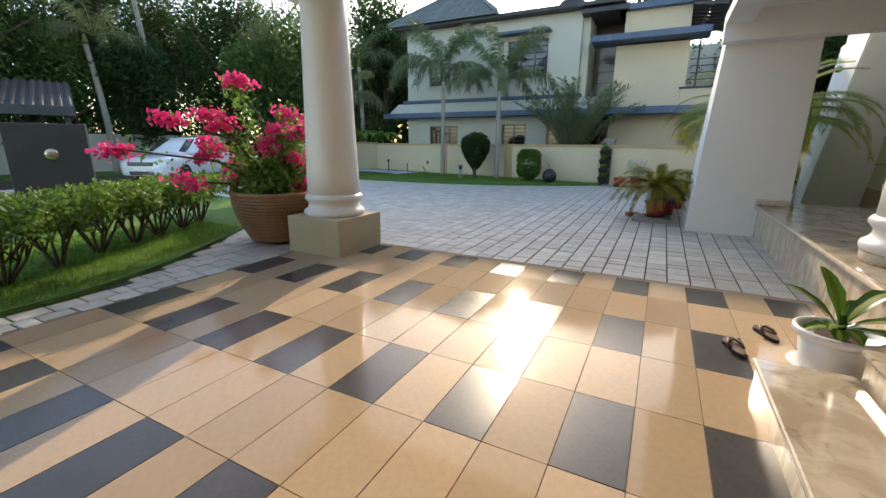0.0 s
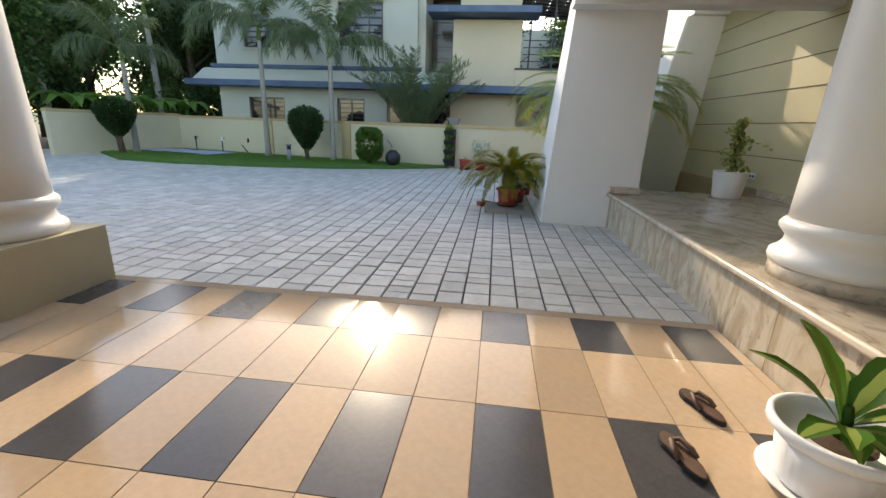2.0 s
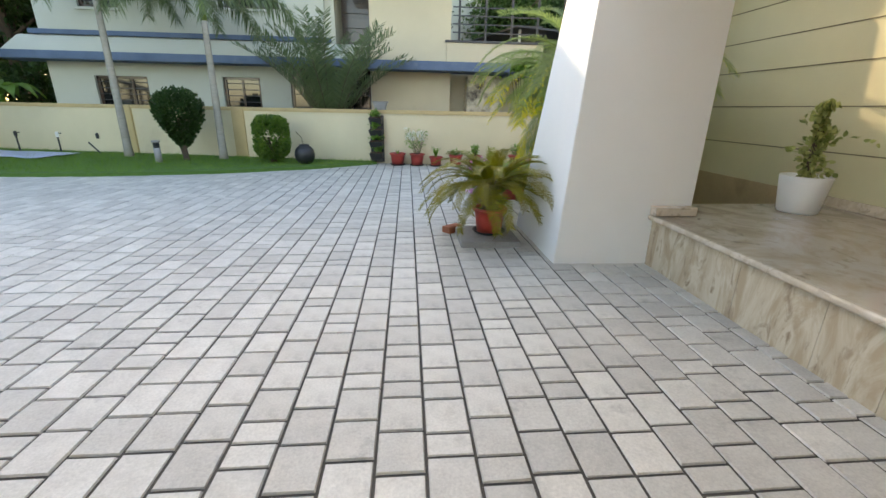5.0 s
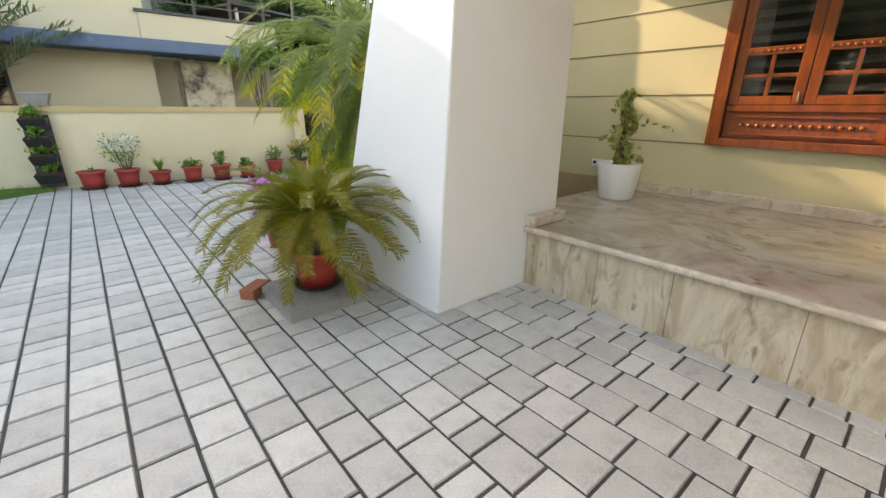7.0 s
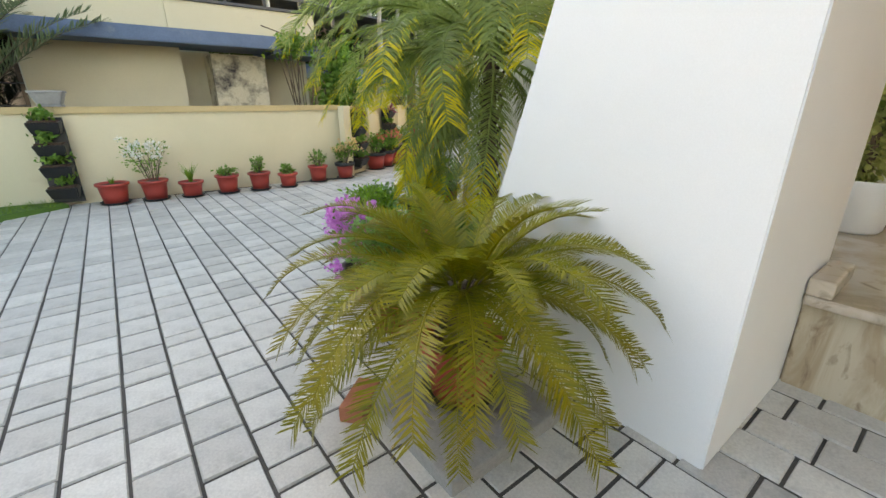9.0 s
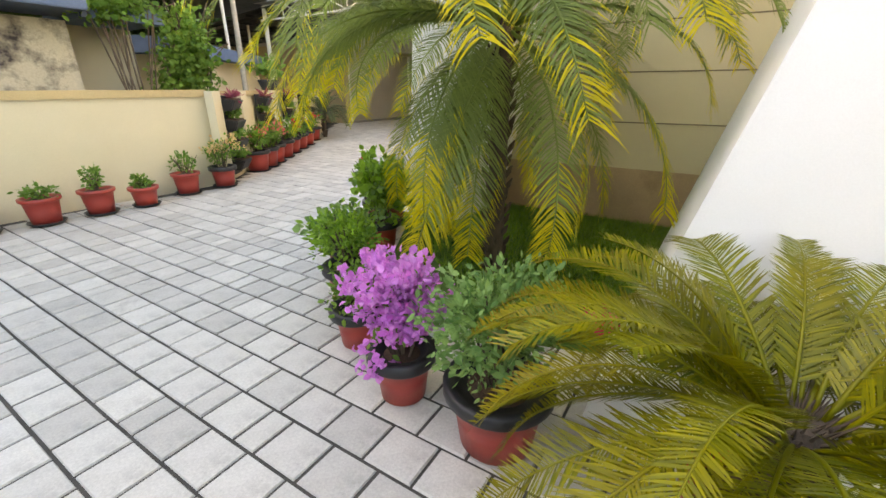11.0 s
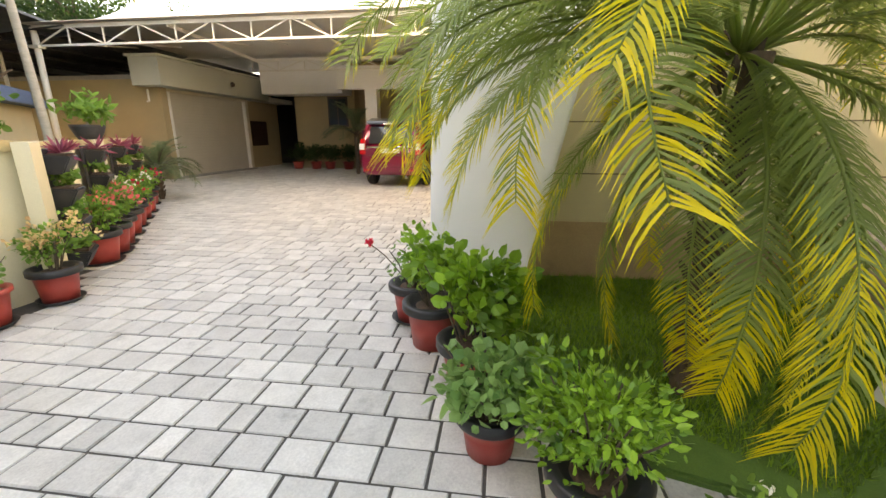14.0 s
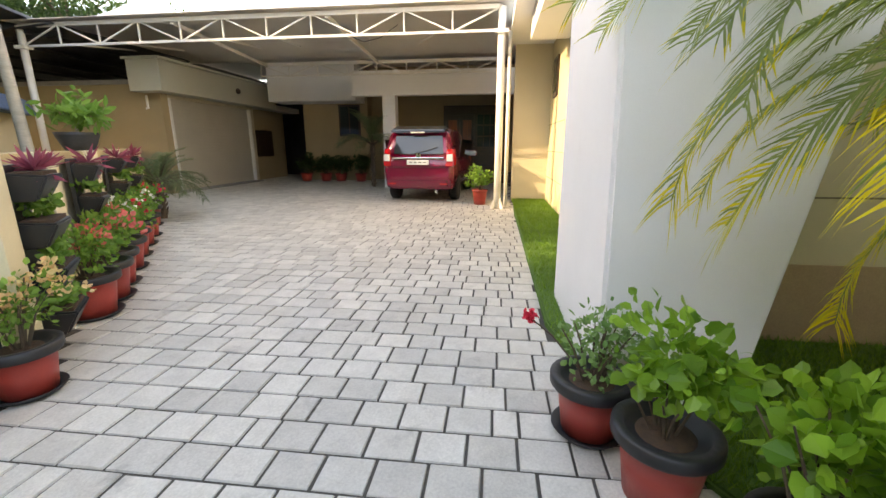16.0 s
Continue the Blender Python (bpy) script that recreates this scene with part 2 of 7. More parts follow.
M_LEATHER = mat("brown_leather", (0.12, 0.06, 0.035), (0.07, 0.035, 0.02), rough=0.55, scale=14, fine=120, bump=0.2)
L_HEDGE = leaf("hedge_leaf", (0.05, 0.11, 0.018), (0.17, 0.29, 0.045), gloss=0.4)
L_TREE = leaf("tree_leaf", (0.02, 0.05, 0.014), (0.05, 0.1, 0.025))
L_TREE_LIGHT = leaf("light_tree_leaf", (0.05, 0.1, 0.025), (0.1, 0.17, 0.045))
L_PALM = leaf("palm_leaflet", (0.115, 0.185, 0.055), (0.33, 0.41, 0.12), through_light=0.52, gloss=0.4)
L_PALM_YELLOW = leaf("yellowed_palm_leaflet", (0.38, 0.38, 0.04), (0.74, 0.6, 0.03), tip=(0.7, 0.5, 0.02), through_light=0.45)
L_PALM_FAR = leaf("grey_green_palm_leaflet", (0.1, 0.15, 0.07), (0.17, 0.22, 0.1))
L_CYCAD = leaf("cycad_leaflet", (0.035, 0.08, 0.003), (0.26, 0.265, 0.006), tip=(0.27, 0.15, 0.006), rough=0.4, through_light=0.16, gloss=0.28)
L_SHRUB = leaf("shrub_leaf", (0.06, 0.16, 0.025), (0.22, 0.38, 0.07), through_light=0.35)
L_HERB = leaf("blue_green_leaf", (0.07, 0.19, 0.05), (0.28, 0.45, 0.15), through_light=0.32)
L_BROAD = leaf("broad_bright_leaf", (0.04, 0.14, 0.015), (0.28, 0.5, 0.055), rough=0.35, through_light=0.35, gloss=0.4)
L_GERANIUM = leaf("round_leaf", (0.07, 0.19, 0.03), (0.22, 0.4, 0.07))
L_VARIEGATED = leaf("variegated_leaf", (0.07, 0.13, 0.025), (0.5, 0.52, 0.2))
L_GRASS = leaf("grass_blade", (0.08, 0.18, 0.02), (0.19, 0.34, 0.035))
L_BANANA = leaf("banana_leaf", (0.1, 0.22, 0.04), (0.2, 0.36, 0.07))
P_PINK = leaf("hot_pink_petal", (0.75, 0.03, 0.16), (0.85, 0.07, 0.25), through_light=0.4, tip=(0.6, 0.02, 0.12))
P_MAGENTA = leaf("lilac_petal", (0.7, 0.17, 0.64), (0.86, 0.4, 0.82), through_light=0.4, tip=(0.6, 0.1, 0.55))
P_RED = leaf("red_petal", (0.75, 0.02, 0.05), (0.8, 0.06, 0.1), through_light=0.3)
P_CORAL = leaf("coral_petal", (0.8, 0.1, 0.12), (0.82, 0.25, 0.2), through_light=0.3)
P_WHITE = leaf("white_petal", (0.75, 0.74, 0.68), (0.8, 0.78, 0.72), through_light=0.3, tip=(0.7, 0.66, 0.5))
P_PEACH = leaf("peach_petal", (0.75, 0.42, 0.22), (0.78, 0.6, 0.3), through_light=0.3, tip=(0.7, 0.25, 0.16))
P_BROMELIAD = leaf("purple_bromeliad_leaf", (0.25, 0.05, 0.09), (0.4, 0.1, 0.13))
M_CAR_RED = paint("deep_red_car_paint", (0.21, 0.005, 0.036), rough=0.22, metal=0.2)
M_CAR_WHITE = paint("white_car_paint", (0.72, 0.74, 0.76), rough=0.22)
M_CHROME = paint("chrome", (0.75, 0.75, 0.75), rough=0.12, metal=1.0, coat=0)
M_LAMP_RED = paint("red_lamp_lens", (0.5, 0.01, 0.015), rough=0.12)
M_LAMP_CLEAR = paint("clear_lamp_lens", (0.7, 0.68, 0.66), rough=0.1)
M_PLATE = paint("number_plate", (0.75, 0.75, 0.72), rough=0.35, coat=0)
M_INK = paint("black_ink", (0.02, 0.02, 0.02), rough=0.5, coat=0)
M_BRASS = paint("pale_brass", (0.6, 0.55, 0.4), rough=0.25, metal=0.8, coat=0)
M_POOL_BLUE = paint("pale_blue_sheet", (0.42, 0.48, 0.6), rough=0.5, coat=0)
M_SHUTTER = mat("cream_roller_shutter", (0.5, 0.455, 0.37), (0.45, 0.41, 0.33), rough=0.5, scale=1.5, fine=80, bump=0.05)

# ---------------------------------------------------------------- mesh helpers
def part(name, bm, material, parent=None, label="", smooth=False):
    """One mesh object from a bmesh or from (verts, faces), under its thing."""
    me = bpy.data.meshes.new(name)
    if isinstance(bm, tuple):
        me.from_pydata([tuple(v) for v in bm[0]], [], [tuple(f) for f in bm[1]])
    else:
        bm.normal_update()
        bm.to_mesh(me)
        bm.free()
    me.materials.append(material)
    if smooth:
        me.shade_smooth()
    me.update()
    ob = new(name, me)
    if parent is not None:
        ob.parent = parent
    if label:
        ob["label"] = label
    return ob


def thing(name, label, category, group="", at=(0, 0, 0), turn=0.0, kind=""):
    ob = new(name)
    ob.empty_display_size = 0.1
    ob.matrix_basis = pose(*at, 0, 0, turn)
    return tagged(ob, label, category, group, kind)


def structure(name, bm, material, label="", category="", smooth=False):
    return tagged(part(name, bm, material, None, "", smooth), label or name.replace("_", " "), category, kind="structure")


def box(x0, x1, y0, y1, z0, z1, bevel=0.0, bm=None):
    bm2 = bmesh.new()
    bmesh.ops.create_cube(bm2, size=1)
    for v in bm2.verts:
        v.co = Vector((x0 + (v.co.x + 0.5) * (x1 - x0), y0 + (v.co.y + 0.5) * (y1 - y0), z0 + (v.co.z + 0.5) * (z1 - z0)))
    if bevel:
        bmesh.ops.bevel(bm2, geom=bm2.edges[:], offset=bevel, segments=2, affect="EDGES", profile=0.6)
    if bm is None:
        return bm2
    return join(bm, bm2)


def join(bm, other):
    me = bpy.data.meshes.new("tmp")
    other.to_mesh(me)
    other.free()
    bm.from_mesh(me)
    bpy.data.meshes.remove(me)
    return bm


def hexa(bottom, top, bevel=0.0):
    """A solid from four bottom and four top corners, both counter-clockwise from above."""
    bm = bmesh.new()
    b = [bm.verts.new(p) for p in bottom]
    t = [bm.verts.new(p) for p in top]
    bm.faces.new(b[::-1])
    bm.faces.new(t)
    for i in range(4):
        bm.faces.new((b[i], b[(i + 1) % 4], t[(i + 1) % 4], t[i]))
    if bevel:
        bmesh.ops.bevel(bm, geom=bm.edges[:], offset=bevel, segments=2, affect="EDGES")
    return bm


def prism(points, z0, z1, bevel=0.0):
    """An upright solid over a counter-clockwise outline."""
    bm = bmesh.new()
    b = [bm.verts.new((x, y, z0)) for x, y in points]
    t = [bm.verts.new((x, y, z1)) for x, y in points]
    bm.faces.new(b[::-1])
    bm.faces.new(t)
    n = len(points)
    for i in range(n):
        bm.faces.new((b[i], b[(i + 1) % n], t[(i + 1) % n], t[i]))
    if bevel:
        bmesh.ops.bevel(bm, geom=[e for e in bm.edges if abs(e.verts[0].co.z - e.verts[1].co.z) < 1e-6 and e.verts[0].co.z > z0 + 1e-6], offset=bevel, segments=2, affect="EDGES")
    return bm


def lathe(profile, n=28, at=(0, 0, 0), flute=0.0, flutes=0):
    """A turned solid from (radius, height) pairs."""
    verts, faces = [], []
    for r, z in profile:
        for i in range(n):
            a = 2 * math.pi * i / n
            rr = r * (1 + (flute * (0.5 + 0.5 * math.cos(a * flutes)) if flutes and r > 0.02 else 0))
            verts.append((at[0] + rr * math.cos(a), at[1] + rr * math.sin(a), at[2] + z))
    for k in range(len(profile) - 1):
        for i in range(n):
            j = (i + 1) % n
            faces.append((k * n + i, k * n + j, (k + 1) * n + j, (k + 1) * n + i))
    faces.append(tuple(range(n))[::-1])
    faces.append(tuple(range((len(profile) - 1) * n, len(profile) * n)))
    return verts, faces


def tube(points, radii, n=8):
    """A round bar along points, with a radius at each."""
    verts, faces = [], []
    pts = [Vector(p) for p in points]
    for k, p in enumerate(pts):
        d = (pts[min(k + 1, len(pts) - 1)] - pts[max(k - 1, 0)]).normalized()
        u = d.cross(Vector((0, 0, 1)) if abs(d.z) < 0.9 else Vector((1, 0, 0))).normalized()
        w = d.cross(u)
        r = float(radii[k] if hasattr(radii, "__len__") else radii)
        for i in range(n):
            a = 2 * math.pi * i / n
            verts.append(p + r * (math.cos(a) * u + math.sin(a) * w))
    for k in range(len(pts) - 1):
        for i in range(n):
            j = (i + 1) % n
            faces.append((k * n + i, k * n + j, (k + 1) * n + j, (k + 1) * n + i))
    faces.append(tuple(range(n))[::-1])
    faces.append(tuple(range((len(pts) - 1) * n, len(pts) * n)))
    return verts, faces


def merge(*meshes):
    verts, faces = [], []
    for v, f in meshes:
        o = len(verts)
        verts += [tuple(p) for p in v]
        faces += [tuple(i + o for i in q) for q in f]
    return verts, faces


def beam(a, b, w, h):
    """A straight square bar from a to b."""
    a, b = Vector(a), Vector(b)
    d = (b - a).normalized()
    u = d.cross(Vector((0, 0, 1)) if abs(d.z) < 0.95 else Vector((1, 0, 0))).normalized()
    v = u.cross(d)
    verts = [p + sx * u * w / 2 + sy * v * h / 2 for p in (a, b) for sx, sy in ((-1, -1), (1, -1), (1, 1), (-1, 1))]
    faces = [(3, 2, 1, 0), (4, 5, 6, 7)] + [(i, (i + 1) % 4, 4 + (i + 1) % 4, 4 + i) for i in range(4)]
    return verts, faces


def leaves(points, sizes, rng, aspect=0.5, up=0.4, outward=None, centre=None, fold=0.3):
    """Folded leaf blades, each of two quads, at the given points."""
    pts = np.asarray(points, float)
    n = len(pts)
    d = rng.normal(size=(n, 3))
    if centre is not None:
        o = pts - np.asarray(centre)
        o /= np.linalg.norm(o, axis=1, keepdims=True) + 1e-6
        d = d * 0.55 + o * (outward or 0.9)
    d[:, 2] += up * rng.uniform(-0.4, 1.0, n)
    d /= np.linalg.norm(d, axis=1, keepdims=True) + 1e-9
    r = rng.normal(size=(n, 3))
    s = np.cross(d, r)
    s /= np.linalg.norm(s, axis=1, keepdims=True) + 1e-9
    nrm = np.cross(s, d)
    L = np.asarray(sizes, float).reshape(-1, 1) * np.ones((n, 1))
    W = L * aspect * 0.5
    base, tip = pts, pts + d * L
    lo, hi = pts + d * L * 0.3, pts + d * L * 0.68
    r1, l1 = lo + s * W * 0.95 + nrm * W * fold, lo - s * W * 0.95 + nrm * W * fold
    r2, l2 = hi + s * W * 0.85 + nrm * W * fold * 0.6, hi - s * W * 0.85 + nrm * W * fold * 0.6
    verts = np.stack([base, r1, r2, tip, l2, l1], 1).reshape(-1, 3)
    i = np.arange(n)[:, None] * 6
    faces = np.concatenate([i + [0, 1, 2, 3], i + [0, 3, 4, 5]], 0)
    return verts.tolist(), faces.tolist()


def cloud(n, centre, radii, rng, shell=0.55, lumps=7, lump=0.45):
    """Points of a leafy crown: lumps spread over an ellipsoid, with gaps between."""
    c = np.asarray(centre, float)
    dirs = rng.normal(size=(lumps, 3))
    dirs /= np.linalg.norm(dirs, axis=1, keepdims=True)
    spots = dirs * rng.uniform(shell * 0.6, 1.0, (lumps, 1)) * 0.7
    k = rng.integers(0, lumps, n)
    q = rng.normal(size=(n, 3))
    q /= np.linalg.norm(q, axis=1, keepdims=True)
    q *= rng.uniform(shell, 1.0, (n, 1)) * lump * rng.uniform(0.7, 1.3, lumps)[k][:, None]
    return c + (spots[k] + q) * np.asarray(radii, float)

# ---------------------------------------------------------------- ground, floors
structure("ground", prism([(-900, -900), (900, -900), (900, 900), (-900, 900)], -0.4, -0.06), M_EARTH, "dry green open ground to the horizon", "ground")
structure("driveway_bed", prism([(-26, -4), (30, -4), (30, 30), (-26, 30)], -0.2, -0.012), M_JOINT, "dark sand bed under the paving", "paving")
structure("porch_bed", box(-3.92, 1.37, -4.6, 4.52, -0.15, -0.004), M_GROUT, "tile bed with dark grout lines", "floor")
structure("porch_threshold", box(-3.92, 1.37, 4.435, 4.52, -0.12, 0.001, 0.003), M_TILE, "narrow beige edging strip of the porch", "threshold")

# house plot: verandah, piers, walls
VT = 0.47
structure("verandah_base", box(1.4, 3.5, -4.6, 8.0, -0.1, VT - 0.03), M_MARBLE_RISER, "veined marble side of the raised verandah", "verandah")
structure("verandah_floor", box(1.36, 3.5, -4.6, 8.02, VT - 0.026, VT, 0.012), M_MARBLE, "polished veined marble verandah floor", "floor")
structure("verandah_nosing", box(1.33, 1.365, -4.6, 7.545, VT - 0.042, VT + 0.004, 0.016), M_MARBLE_EDGE, "rounded marble nosing along the verandah", "trim", True)
structure("verandah_kerb", box(1.345, 1.735, 7.45, 7.546, VT + 0.004, VT + 0.085, 0.012), M_MARBLE_EDGE, "low marble skirting block at the pier", "trim")
for i, (x0, x1, z) in enumerate(((0.64, 1.07, 0.165), (1.07, 1.395, 0.32))):
    structure(f"step_{i + 1}", box(x0 + 0.02, x1 + 0.25 if i == 0 else x1, -4.6, 2.69, -0.1, z - 0.03), M_MARBLE_RISER, "marble clad step up to the verandah", "step")
    structure(f"tread_{i + 1}", box(x0, x1 + 0.01, -4.6, 2.72, z - 0.03, z, 0.013), M_MARBLE, "polished marble tread with a rounded nose", "step")


def pier_a():
    b = [(0.49, 7.55, -0.1), (1.74, 7.55, -0.1), (1.74, 8.97, -0.1), (0.49, 8.97, -0.1)]
    t = [(0.67, 7.55, 2.9), (1.74, 7.55, 2.9), (1.74, 8.16, 2.9), (0.67, 8.16, 2.9)]
    return hexa(b, t, 0.006)


structure("pier_1", pier_a(), M_WHITE, "broad white painted tapering pier", "pier")
structure("pier_2", hexa([(2.58, 10.78, -0.1), (4.2, 10.72, -0.1), (4.2, 11.42, -0.1), (2.58, 11.42, -0.1)], [(2.88, 10.02, 3.2), (4.2, 10.02, 3.2), (4.2, 11.42, 3.2), (2.88, 11.42, 3.2)], 0.02), M_WHITE, "white painted leaning pier beside the palm", "pier")
structure("upper_facade", box(2.93, 9.0, 9.9, 11.38, 3.2, 7.2), M_WHITE, "white upper storey of the house", "wall")

# siding wall with the window opening: x = 3.5
WY0, WY1, WZ0, WZ1 = 4.5, 7.13, 1.0, 2.62
structure("wall_east_low", box(3.5, 3.75, -4.6, 10.76, -0.1, WZ0), M_SIDING, "olive cream plaster wall below the window", "wall")
structure("wall_east_left", box(3.5, 3.75, WY1, 10.5, WZ0, 3.3), M_SIDING, "olive cream plaster wall with shadow grooves", "wall")
structure("wall_east_right", box(3.5, 3.75, -4.6, WY0, WZ0, 3.3), M_SIDING, "olive cream plaster wall", "wall")
structure("wall_east_top", box(3.5, 3.75, WY0, WY1, WZ1, 3.3), M_SIDING, "olive cream plaster wall over the window", "wall")
structure("wall_base_coat", box(3.482, 3.5, 8.03, 10.7, -0.1, 0.56, 0.004), M_SKIRT, "stained brown base coat of the wall", "wall")
# No groove is cut: raised dark strips give the shade line by colour.
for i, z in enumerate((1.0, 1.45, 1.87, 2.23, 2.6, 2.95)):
    structure(f"groove_{i + 1}", box(3.494, 3.502, WY1 + 0.015, 10.5, z - 0.006, z + 0.006), M_GROOVE_SHADE, "narrow shadow groove in the plaster", "groove")
structure("skirting", box(3.462, 3.5, -4.6, 8.0, VT, VT + 0.1, 0.01), M_MARBLE_EDGE, "marble skirting along the verandah wall", "skirting")

# roofs and beams of the house
structure("verandah_beam", box(0.6, 3.5, 7.3, 7.548, 2.68, 3.05), M_WHITE, "white beam over the verandah end", "beam")
structure("verandah_beam_side", box(0.6, 0.9, 4.9, 7.3, 2.9, 3.3), M_WHITE, "white edge beam of the verandah roof", "beam")
structure("ceiling", box(0.6, 3.5, -4.6, 7.3, 3.05, 3.3), M_WHITE, "plain white verandah ceiling", "ceiling")
structure("porch_ceiling", box(-4.3, 0.6, -4.6, 4.75, 3.3, 3.6), M_WHITE, "plain white porch ceiling", "ceiling")
structure("porch_beam_front", box(-4.15, 0.6, 3.8, 4.3, 2.95, 3.3), M_WHITE, "white beam across the porch front", "beam")
structure("wall_south", box(-4.3, 3.75, -4.9, -4.6, -0.1, 3.6), M_WHITE, "plain white house wall", "wall")
structure("roof_slab", box(0.4, 9.2, -4.9, 8.2, 3.6, 3.8), M_WHITE, "flat white roof slab", "roof")

# house flank past the second pier
# Unseen slab, added to cut off the sun patch on the verandah wall.
structure("roof_overhang", box(2.6, 3.6, 8.6, 9.85, 3.32, 3.5), M_WHITE, "added unseen slab trimming the sun patch", "roof")
structure("flank_wall", box(4.2, 11.2, 10.45, 10.7, -0.1, 3.6), M_SIDING, "sunlit yellow plaster flank wall", "wall")
structure("flank_return", box(11.2, 11.5, 10.45, 11.55, -0.1, 4.2), M_HOUSE_WARM, "pale plaster return wall", "wall")
structure("flank_soffit", box(4.2, 11.5, 10.45, 11.7, 3.6, 3.75), M_WHITE, "pale roof overhang", "roof")

# ---------------------------------------------------------------- boundary walls
def wall_run(name, a, b, h, thick, material, cap=None, label="", cap_h=0.09, over=0.03, z0=-0.1):
    a, b = Vector((*a, 0)), Vector((*b, 0))
    d = (b - a).normalized()
    n = Vector((-d.y, d.x, 0))
    def ring(o):
        return [(p.x, p.y) for p in (a - n * o, b - n * o, b + n * (thick + o), a + n * (thick + o))]
    structure(name, prism(ring(0), z0, h - (cap_h if cap else 0)), material, label or "cream plastered boundary wall", "wall")
    if cap:
        structure(name + "_cap", prism(ring(over), h - cap_h + 0.001, h, 0.008), cap, "ochre coping of the boundary wall", "trim")


wall_run("wall_north_1", (-12.5, 17.15), (-1.5, 14.93), 1.3, 0.2, M_WALL, M_WALL_CAP)
wall_run("wall_north_2", (-1.5, 14.93), (2.45, 14.72), 1.3, 0.2, M_WALL, M_WALL_CAP)
wall_run("wall_north_3", (2.47, 14.72), (8.7, 19.34), 1.28, 0.2, M_WALL, M_WALL_CAP)
wall_run("wall_north_4", (8.7, 19.34), (11.9, 24.5), 1.28, 0.2, M_WALL, M_WALL_CAP)
wall_run("wall_west_end", (-13.4, 13.0), (-12.4, 17.2), 1.35, 0.2, M_WALL, M_WALL_CAP)
wall_run("wall_far_west", (-23.5, 2.0), (-19.8, 14.5), 1.6, 0.2, M_HOUSE, None, "grey plastered far boundary wall")
wall_run("wall_far_south", (-26.0, -12.0), (-23.5, 2.0), 1.6, 0.2, M_HOUSE, None, "grey plastered far boundary wall")
for i, s in enumerate((0.0, 0.135, 0.35, 0.56, 0.78)):
    x, y = 2.5 + 6.2 * s, 14.66 + 4.68 * s
    d = math.degrees(math.atan2(4.68, 6.2))
    o = structure(f"pilaster_{i + 1}", box(-0.13, 0.13, -0.06, 0.05, -0.1, 1.283, 0.006), M_WALL, "cream pilaster of the boundary wall", "pilaster")
    o.matrix_basis = pose(x, y, 0, 0, 0, d)
for i, (x, y) in enumerate(((-8.3, 16.3), (-5.2, 15.68))):
    o = structure(f"wall_pier_{i + 1}", box(-0.16, 0.16, -0.06, 0.05, -0.1, 1.303, 0.006), M_WALL_CAP, "ochre pier of the boundary wall", "pilaster")
    o.matrix_basis = pose(x, y, 0, 0, 0, -11.4)

# ---------------------------------------------------------------- lawns
def lawn(name, outline, z=0.035):
    structure(name, prism(outline, -0.1, z, 0.015), M_TURF, "mown green lawn", "lawn")


lawn("lawn_front", [(-30, -9), (-4.25, -9), (-4.3, 1.6), (-4.45, 2.1), (-4.62, 2.55), (-5.2, 3.65), (-6.1, 5.0), (-7.5, 6.2), (-9.5, 6.6), (-12.0, 5.4), (-14.5, 2.5), (-30, 1.0)])
lawn("lawn_back", [(-13.2, 14.3), (-10.9, 12.6), (-9.0, 12.35), (-6.7, 12.5), (-4.6, 13.0), (-3.0, 13.75), (-1.62, 14.72), (-1.75, 14.9), (-12.5, 17.1)], 0.06)
lawn("lawn_far_west", [(-23.3, 2.4), (-19.5, 5.0), (-18.6, 9.0), (-18.0, 13.5), (-19.9, 14.3)], 0.04)
lawn("lawn_palm", [(1.0, 8.98), (1.76, 8.98), (1.76, 8.04), (3.47, 8.04), (3.48, 10.8), (2.62, 10.8), (2.62, 11.3), (2.3, 11.2), (1.55, 10.8), (1.05, 10.2), (0.85, 9.5)], 0.03)
lawn("lawn_flank", [(2.9, 11.41), (4.22, 11.41), (4.22, 10.71), (11.19, 10.71), (11.19, 11.5), (9.0, 11.56), (3.6, 11.56)], 0.04)

# ---------------------------------------------------------------- columns
def column(at, square):
    col = thing("column", "white round column on a khaki square plinth" if square else "white round column on a low stone base", "column", at=at)
    z = 0.0
    if square:
        part("plinth", box(-0.4, 0.4, -0.41, 0.41, -0.05, 0.44, 0.008), M_PLINTH, col, "khaki plastered square plinth")
        z = 0.44
    else:
        part("plinth", lathe([(0.0, 0.0), (0.36, 0.0), (0.36, 0.07), (0.34, 0.085), (0.0, 0.085)], 40), M_MARBLE_EDGE, col, "round marble base slab", True)
        z = 0.085
    part("base", lathe([(0.0, z), (0.365, z), (0.375, z + 0.03), (0.37, z + 0.06), (0.335, z + 0.085), (0.315, z + 0.115), (0.31, z + 0.15), (0.325, z + 0.17), (0.35, z + 0.2), (0.352, z + 0.225), (0.335, z + 0.25), (0.318, z + 0.262), (0.0, z + 0.263)], 48), M_COLUMN, col, "moulded column base", True)
    part("shaft", lathe([(0.0, z + 0.26), (0.318, z + 0.26), (0.312, z + 0.5), (0.29, 1.6), (0.262, 2.6), (0.25, 3.3), (0.0, 3.301)], 48), M_COLUMN, col, "", True)
    return col


column((-3.55, 4.06, 0), True)
column((1.84, 4.21, VT), False)

